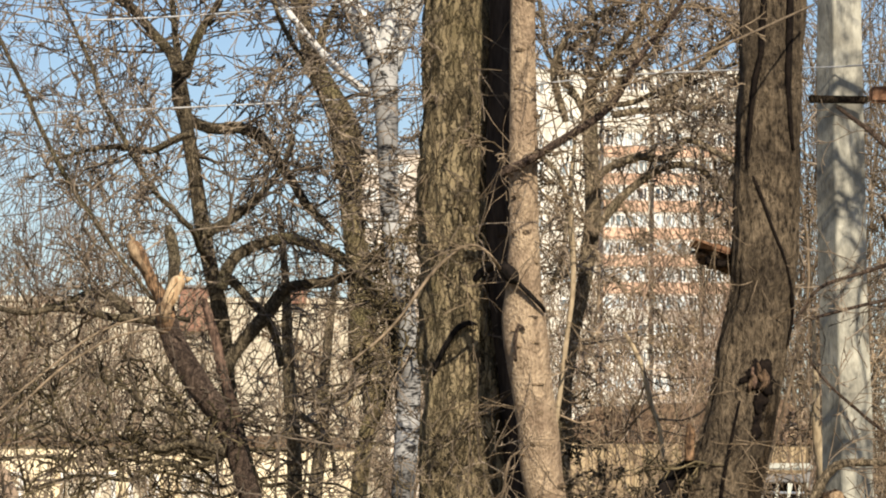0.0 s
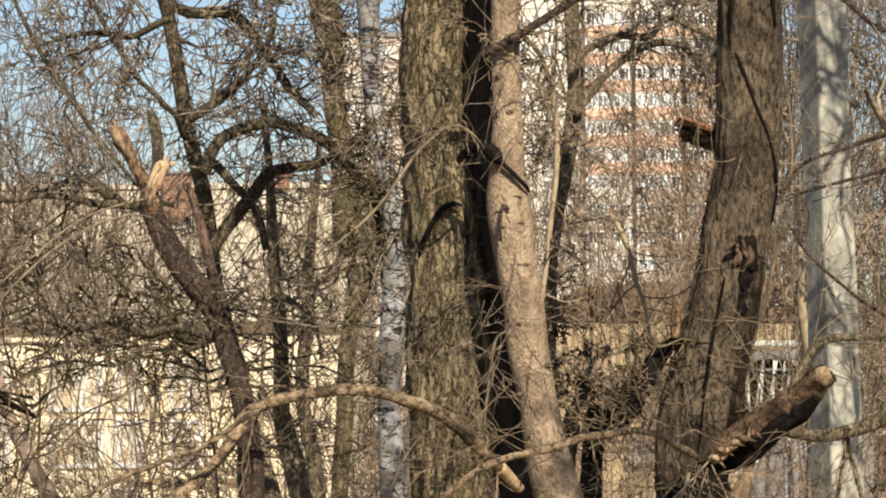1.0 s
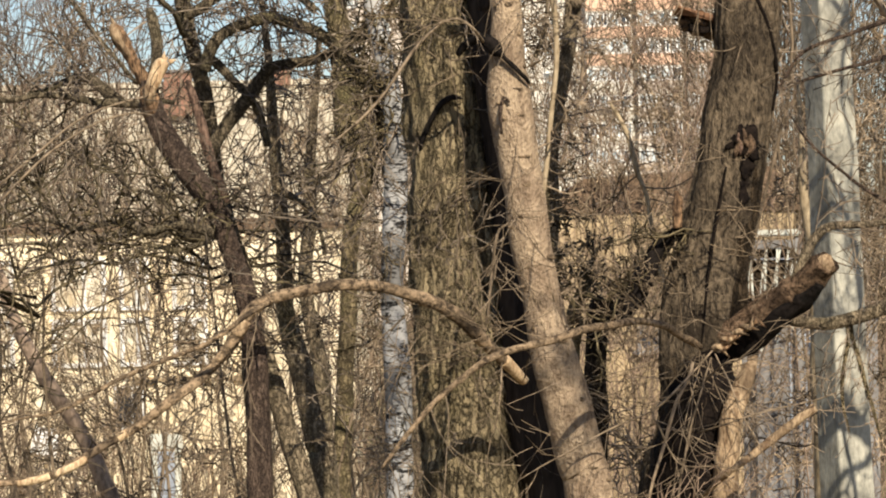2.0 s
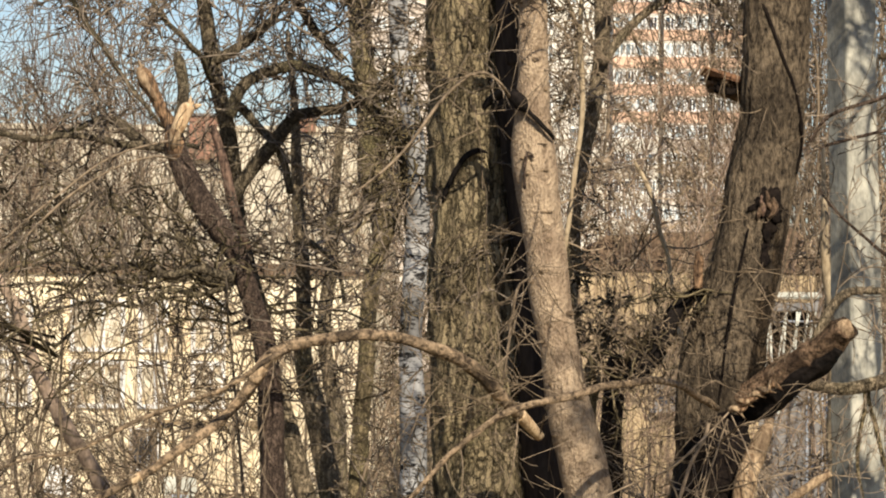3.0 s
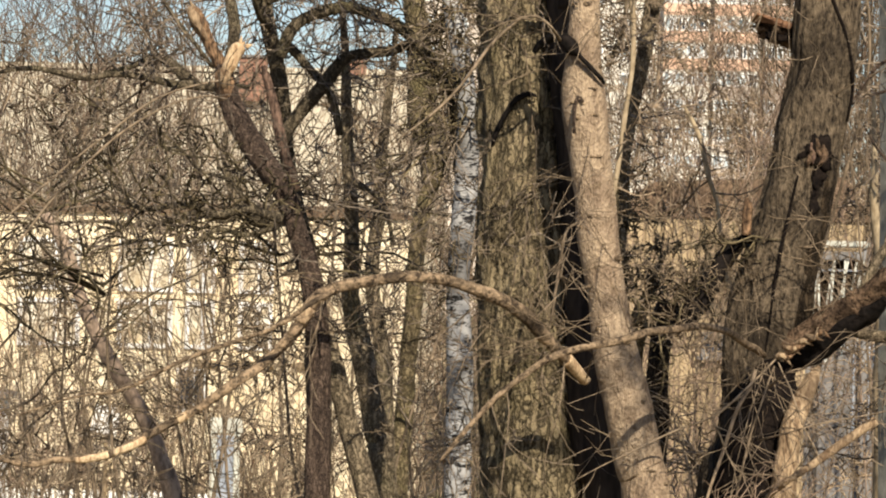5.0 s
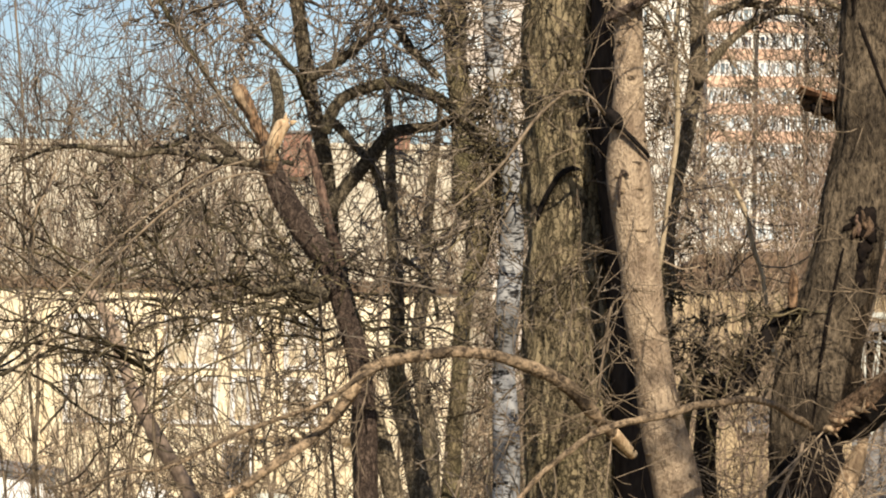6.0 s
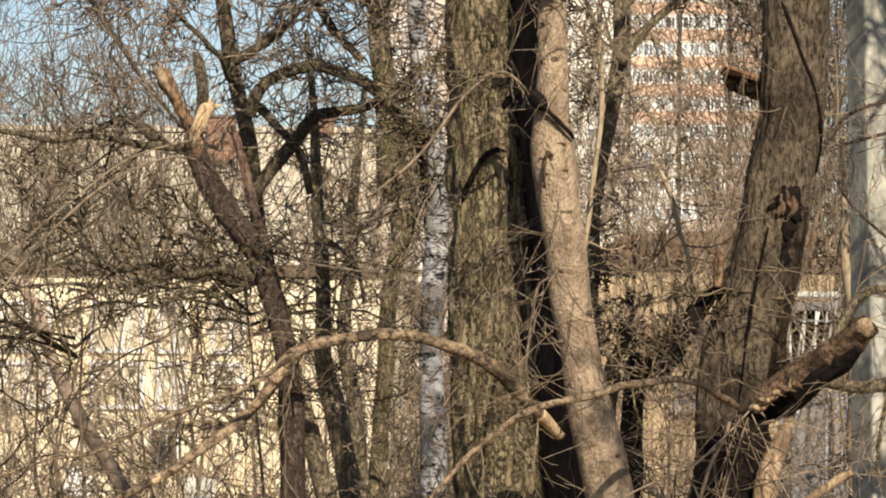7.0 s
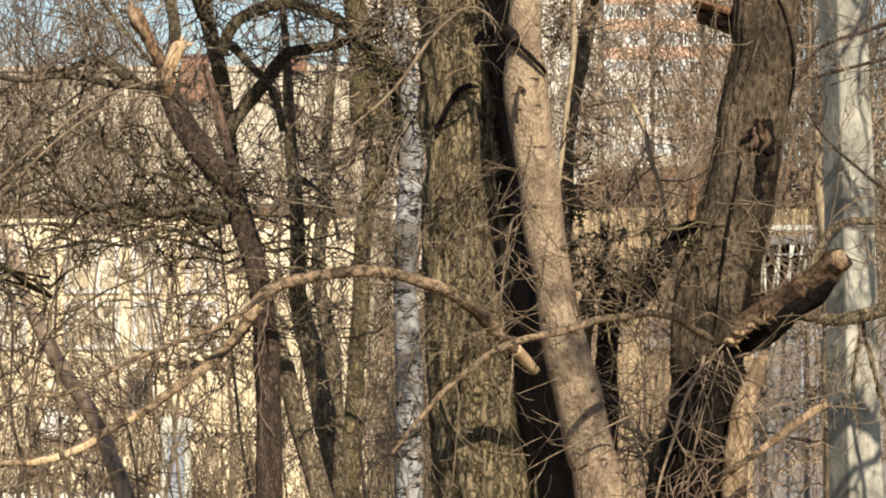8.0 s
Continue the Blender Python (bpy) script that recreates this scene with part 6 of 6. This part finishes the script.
def spreading_tree(name, label, trunk, limbs, bark, twig_mat, seed, every=0.06, length=0.8, level=3, ridges=12, fine=0.0, quiet=(), **how):
    t = tree(name, label, 0)
    stem_part("trunk", trunk, bark, t, sides=24, step=0.05, relief=0.10, ridges=ridges, cell=0.14, bumps=0.12, seed=seed, wander=0.03)
    rng, out = np.random.default_rng(seed + 500), {}
    for k, line in enumerate(limbs):
        stem_part("limb", line, bark, t, sides=16, step=0.03, relief=0.08, ridges=7, bumps=0.25, seed=seed + 1 + k, wander=0.04)
        sprout(rng, out, line, every, length, 0.010, level, lo=0.25, **how)
    for k, line in enumerate(quiet):
        stem_part("limb", line, bark, t, sides=16, step=0.03, relief=0.08, ridges=7, bumps=0.25, seed=seed + 31 + k, wander=0.03)
        sprout(rng, out, line, 0.35, 0.5, 0.006, 1, lo=0.2, bend=0.3, spurs=False, thin=0.0035)
    sprout(rng, out, trunk[:8], every * 1.6, length, 0.008, level, up=0.1, **how)
    for line in [q for q in limbs if fine and max(p[2] for p in q) > 7.35]:
        sprout(rng, out, line, fine, 1.1, 0.006, 2, lo=0.15, up=0.3, bend=0.17, kids=(2, 5), angle=(0.45, 1.1), shrink=(0.22, 0.5), thin=0.0028)
    twigs_part(t, out, twig_mat)
    return t


poplar()
pale_tree()
shadow_stem()
leaning_tree()
feeder()
right_tree()
birch()
broken_tree()
spreading_tree("spreading_tree", "dark spreading tree with many arching limbs", DTRUNK, [D_A, D_B, D_C, D_G, D_H, D_I, D_K, D_L, D_M, SLANT_A, SLANT_B, SKYLINE],
               BARK_OLIVE, TWIG_BROWN, 60, every=0.19, length=0.6, level=2, fine=0.36, quiet=(D_D, D_E, D_F, D_J), kids=(2, 4), bend=0.32, thin=0.0036)
spreading_tree("slim_tree", "slim dark tree with a crooked trunk", ETRUNK, [E_A], BARK_BROWN, TWIG_BROWN, 80, every=0.30, length=0.6, level=2, kids=(1, 3), bend=0.42, spurs=False, thin=0.004)
spreading_tree("slim_tree", "slim forked brown tree", FTRUNK, [F_A, F_B], BARK_BROWN, TWIG_BROWN, 90, every=0.30, length=0.6, level=2, kids=(1, 3), bend=0.42, spurs=False, thin=0.004)
spreading_tree("mossy_tree", "bent tree with mossy olive brown bark", GTRUNK, [G_A], BARK_GREEN, TWIG_BROWN, 100, every=0.12, length=0.6, level=2)
spreading_tree("spreading_tree", "brown tree with arching limbs before the white block", RTRUNK, [R_A, R_B, R_C, R_D, R_E, R_F, R_G, R_H, R_I, R_J, R_K, R_L, R_M, R_N], BARK_BROWN, TWIG_BROWN, 110, every=0.125, length=0.6, level=2, kids=(2, 4), bend=0.3, thin=0.0036)
spreading_tree("sapling", "thin straight pale sapling", SAPLING, [], CREAM_BARK, TWIG_PALE, 130, every=0.25, length=0.4, level=1)
spreading_tree("sapling", "thin leaning pale sapling", SAPLING_B, [], CREAM_BARK, TWIG_PALE, 134, every=0.25, length=0.4, level=1)
spreading_tree("leaning_thin_tree", "thin leaning pinkish brown tree", FARLEFT, [], BARK_PINK, TWIG_FAR, 142, every=0.10, length=1.0, level=2)
spreading_tree("cream_sapling", "pale cream barked thin stem beside the pole", CREAM, [], CREAM_BARK, TWIG_BROWN, 146, every=0.10, length=0.5, level=2)


# ---- procedural bare trees and bushes behind ----
def bare_tree(seed, x, y, height, radius, material, bark, label, limbs=9, level=3, low=0.15, spread=0.35, name="bare_tree", kids=(4, 6), thick=0.55, bend=0.2, thin=0.003, curl=1.2):
    rng = np.random.default_rng(seed)
    t = tree(name, label, 0)
    lean = rng.normal(0, 0.04, 2)
    knots = [(x + lean[0] * height * s * s * 3 + rng.normal(0, 0.020 * height), y, -0.15 + height * s, radius * (1 - 0.8 * s)) for s in (0, 0.2, 0.4, 0.6, 0.8, 1.0)]
    stem_part("trunk", knots, bark, t, sides=9, step=0.2, bumps=0.25, seed=seed, wander=0.16)
    line, out = smooth_line(knots, 0.05), {}
    for k in range(limbs):
        i = int((low + (1 - low) * rng.random()) * (len(line) - 2))
        a = rng.uniform(0, 2 * math.pi)
        grow(rng, out, line[i, :3], (math.cos(a), math.sin(a) * 0.5, rng.uniform(0.0, 1.3)), height * spread * rng.uniform(0.6, 1.2) * (1.2 - i / len(line)),
             max(line[i, 3] * thick, 0.010), level, bend=bend, kids=kids, spurs=False, thin=thin, curl=curl, far=y > 30)
    twigs_part(t, out, material)
    return t


rngb = random.Random(9)
for k in range(16):
    y = 19.5 + 16 * ((k * 0.618) % 1.0)
    x = y * (-0.135 + 0.27 * (k + 0.5) / 16)
    if 0.03 < x / y < 0.085:
        continue
    bare_tree(300 + k, x, y, rngb.uniform(7.8, 10.5), rngb.uniform(0.014, 0.022), TWIG_BROWN if k % 3 else TWIG_FAR, BARK_FAR, "bare brown tree with fine twigs", limbs=10, level=3, low=0.45, spread=0.2, kids=(2, 4), thin=0.005, bend=0.34)
for k in range(16):
    y = 40 + 24 * ((k * 0.618) % 1.0)
    u = -0.14 + 0.28 * (k + 0.5) / 16
    tall = rngb.uniform(6.5, 8.5) if u < 0.01 else rngb.uniform(8.5, 12.5)
    bare_tree(400 + k, u * y, y, tall, rngb.uniform(0.035, 0.05), TWIG_FAR, BARK_FAR, "bare tree with pale twigs before the houses", limbs=9 if u < 0.01 else 12, level=3, low=0.35 if u < 0.01 else 0.4, spread=0.24, kids=(3, 5), thin=0.007, bend=0.24)


def gnarled_shrub(seed, x, y, height, material):
    """A low crooked tree: short stems from the ground and many level, curling branches."""
    rng, out = np.random.default_rng(seed), {}
    t = tree("gnarled_shrub", "crooked olive brown shrub with curling bare branches", 0)
    for k in range(1):
        dx = rng.uniform(-1.2, 1.2)
        knots = [(x + dx * s + rng.normal(0, 0.05), y + 0.2 * k, -0.15 + height * s, 0.016 * (1 - 0.6 * s)) for s in (0, 0.25, 0.5, 0.7, 0.85, 1.0)]
        stem_part("stem", knots, BARK_FAR, t, sides=10, step=0.1, bumps=0.25, seed=seed + k, wander=0.14)
        line = smooth_line(knots, 0.05)
        high = int(np.argmax(line[:, 2] > min(6.0, height - 0.4)))
        for _ in range(7):
            i = int(rng.uniform(high, len(line) - 2))
            a = rng.choice((-1, 1))
            grow(rng, out, line[i, :3], (a, rng.normal(0, 0.3), rng.uniform(0.1, 0.8)), rng.uniform(0.7, 1.4), 0.011, 2, bend=0.24, kids=(2, 4), angle=(0.5, 1.3), shrink=(0.25, 0.5), spurs=False, thin=0.0046, curl=1.3)
    twigs_part(t, out, material)
    return t


for k in range(7):
    u = -0.135 + 0.115 * (k + 0.5) / 7
    y = 18.2 + 5.5 * ((k * 0.618 + 0.3) % 1.0)
    gnarled_shrub(700 + 5 * k, u * y, y, 5.9 + 0.9 * ((k * 0.382) % 1.0), TWIG_BROWN if k % 3 == 1 else TWIG_MOSS)


def thicket(seed, u0, u1, y0, y1, h0, h1, stems, thin, material, label, kids=(5, 8)):
    """Dense bare shrubs and young trees, many stems from the ground, that nobody could count; u is x over y."""
    rng, out = np.random.default_rng(seed), {}
    for _ in range(stems):
        y = rng.uniform(y0, y1)
        x = y * rng.uniform(u0, u1)
        grow(rng, out, (x, y, -0.2), (rng.normal(0, 0.12), rng.normal(0, 0.1), 1), rng.uniform(h0, h1), thin * 2.6, 2, bend=0.09, kids=kids, angle=(0.3, 1.0),
             shrink=(0.14, 0.36), spurs=False, thin=thin, curl=1.7, far=True)
    ob = new("thicket", twig_mesh("thicket", out, material))
    return tagged(ob, label, "thicket", "", "stuff")


thicket(901, -0.15, 0.0, 70.6, 74.4, 4.0, 8.0, 60, 0.0062, TWIG_FAR, "dense bare shrubs with pale twigs before the yellow house")
thicket(902, -0.15, 0.0, 80, 130, 8.0, 13.5, 76, 0.010, TWIG_FAR, "bare young trees before the beige block")
thicket(903, 0.068, 0.14, 44, 58, 4.5, 8.5, 30, 0.0055, TWIG_RED, "reddish bare shrubs before the plank house")
thicket(912, 0.02, 0.068, 44, 58, 3.2, 4.6, 26, 0.0055, TWIG_RED, "low reddish shrubs under the plank house window")
thicket(913, 0.03, 0.085, 61, 75, 8.0, 10.5, 26, 0.0065, TWIG_RED, "reddish bare trees behind the plank house")
thicket(904, -0.03, 0.095, 85, 130, 9.0, 16.0, 125, 0.010, TWIG_RED, "bare young trees before the white block")
thicket(905, 0.085, 0.145, 75, 130, 14.0, 24.0, 190, 0.011, TWIG_FAR, "tall bare trees beside the white block")
thicket(906, -0.15, -0.03, 23, 36, 5.8, 8.5, 34, 0.0040, TWIG_FAR, "bare shrubs with olive brown twigs")
thicket(907, -0.165, -0.075, 86, 105, 11.0, 17.0, 120, 0.0095, TWIG_RED, "tall bare shrubs at the edge of the thicket")
thicket(908, 0.02, 0.09, 24, 40, 5.5, 8.6, 40, 0.0038, TWIG_RED, "pale bare shrubs behind the trunks")
thicket(909, -0.15, -0.01, 71, 74, 1.6, 3.2, 115, 0.007, TWIG_RED, "low brown hedge of bare shrubs behind the fence", kids=(7, 10))
thicket(911, -0.145, -0.095, 48, 58, 3.5, 6.2, 22, 0.005, TWIG_RED, "reddish brown bare shrubs before the house corner")
thicket(910, 0.03, 0.088, 18, 25, 6.6, 9.2, 15, 0.0024, TWIG_PALE, "slender pale shoots behind the leaning trunk")


def tangled_shrub():
    """A mossy thorn shrub whose crown is a dense tangle between the trunks."""
    t = tree("tangled_shrub", "mossy olive brown shrub with a dense tangled crown", 0)
    rng, out = np.random.default_rng(811), {}
    stems = ([(0.66, 16.5, -0.15, 0.05), (0.64, 16.5, 3.0, 0.04), (0.60, 16.5, 5.3, 0.03), (0.62, 16.5, 5.6, 0.026), (0.70, 16.5, 5.80, 0.018), (0.78, 16.5, 5.98, 0.008)],
             [(0.70, 16.7, -0.15, 0.04), (0.66, 16.7, 3.0, 0.03), (0.64, 16.7, 5.3, 0.024), (0.76, 16.7, 5.66, 0.02), (0.88, 16.7, 5.80, 0.014), (0.96, 16.7, 5.92, 0.007)],
             [(0.58, 16.6, -0.15, 0.04), (0.57, 16.6, 3.0, 0.035), (0.56, 16.6, 5.3, 0.028), (0.58, 16.6, 5.8, 0.022), (0.55, 16.6, 6.1, 0.012), (0.57, 16.6, 6.3, 0.006)])
    for k, line in enumerate(stems):
        stem_part("stem", line, BARK_GREEN, t, sides=14, step=0.04, relief=0.1, bumps=0.25, seed=812 + k, wander=0.05)
        sprout(rng, out, line[3:], 0.032, 0.26, 0.007, 2, up=0.25, bend=0.5, kids=(2, 4), angle=(0.5, 1.4), spurs=True, thin=0.0034, curl=1.2)
    stoop = [(0.678, 16.20, -0.150, 0.1000), (0.688, 16.20, 3.000, 0.0700), (0.738, 16.20, 5.510, 0.0500), (0.803, 16.20, 5.652, 0.0460), (0.869, 16.20, 5.749, 0.0420), (0.952, 16.20, 5.815, 0.0360), (1.010, 16.20, 5.879, 0.0260), (1.045, 16.20, 5.948, 0.0220), (1.110, 16.20, 6.032, 0.0180), (1.165, 16.20, 6.121, 0.0120)]
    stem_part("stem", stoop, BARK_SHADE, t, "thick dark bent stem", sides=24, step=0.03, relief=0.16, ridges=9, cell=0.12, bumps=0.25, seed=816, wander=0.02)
    fork = [(0.969, 16.20, 5.826, 0.0200), (0.928, 16.20, 5.891, 0.0170), (0.948, 16.20, 5.955, 0.0140), (0.918, 16.20, 6.005, 0.0090), (0.938, 16.20, 6.056, 0.0050)]
    stem_part("limb", fork, BARK_OLIVE, t, "crooked grey side limb", sides=14, step=0.02, relief=0.12, bumps=0.3, seed=817, wander=0.02)
    twigs_part(t, out, TWIG_OLIVE, "tangled mossy dead twigs")
    return t


tangled_shrub()


def low_shrub(seed, x0, x1, y, z0, z1, stems, material, label):
    """Thin whippy shoots from the ground, fanning out at the top."""
    t = tree("low_shrub", label, 0)
    rng, out = np.random.default_rng(seed), {}
    for k in range(stems):
        x, d = rng.uniform(x0, x1), y + rng.uniform(-0.4, 0.4)
        top = rng.uniform(z0, z1)
        lean = rng.normal(0, 0.12)
        line = [(x - lean, d, -0.2, 0.010), (x - lean * 0.6, d, top - 1.4, 0.007), (x, d, top - 0.6, 0.005), (x + lean, d, top, 0.0022)]
        pts = smooth_line(line, 1.1)
        out.setdefault(len(pts), []).append([tuple(p) for p in pts])
        sprout(rng, out, line[1:], 0.09, 0.34, 0.0032, 2, lo=0.35, up=0.5, bend=0.25, kids=(1, 3), angle=(0.3, 0.9), spurs=False, thin=0.0018)
    twigs_part(t, out, material)
    return t


low_shrub(821, -0.34, 0.12, 16.0, 5.0, 5.5, 12, TWIG_FAR, "low bare shrub with thin pale brown shoots")
low_shrub(822, 0.62, 0.98, 13.7, 4.75, 5.08, 8, TWIG_RED, "low bare shrub with reddish thin shoots")
low_shrub(823, -1.3, -0.6, 16.6, 4.7, 5.2, 6, TWIG_FAR, "low bare shrub with pale thin shoots")


def shade_tree():
    """Unseen tree added beside the viewer: its bare crown, above the view, dapples the trunks with shade."""
    t = tree("bare_tree", "unseen bare tree added to shade the trunks with its twiggy crown", 0)
    trunk = [(4.9, 8.2, -0.15, 0.20), (4.8, 8.2, 3.0, 0.17), (4.7, 8.3, 6.0, 0.13), (4.6, 8.4, 8.0, 0.09), (4.7, 8.5, 10.0, 0.05), (4.7, 8.6, 11.5, 0.02)]
    stem_part("trunk", trunk, BARK_BROWN, t, sides=20, step=0.1, relief=0.08, bumps=0.1, seed=950)
    rng, out = np.random.default_rng(951), {}
    # The added limb reaches over so its twigs shade the lower pale trunk.
    limbs = ([(4.65, 8.35, 7.2, 0.06), (3.9, 8.7, 7.6, 0.045), (3.2, 8.9, 8.0, 0.03), (2.6, 9.0, 8.75, 0.025), (2.27, 9.0, 9.05, 0.020), (2.05, 9.0, 9.18, 0.012)],
             [(4.65, 8.4, 9.2, 0.04), (4.9, 8.3, 10.0, 0.03), (5.2, 8.2, 10.8, 0.02), (5.4, 8.1, 11.3, 0.008)])
    for k, limb in enumerate(limbs):
        stem_part("limb", limb, BARK_BROWN, t, sides=12, step=0.05, bumps=0.2, seed=952 + k, wander=0.03)
        sprout(rng, out, limb, 0.018, 0.30, 0.018, 2, lo=0.82, up=0.0, bend=0.3, kids=(2, 4), spurs=False, thin=0.008, far=True)
    twigs_part(t, out, TWIG_BROWN)
    return t


shade_tree()
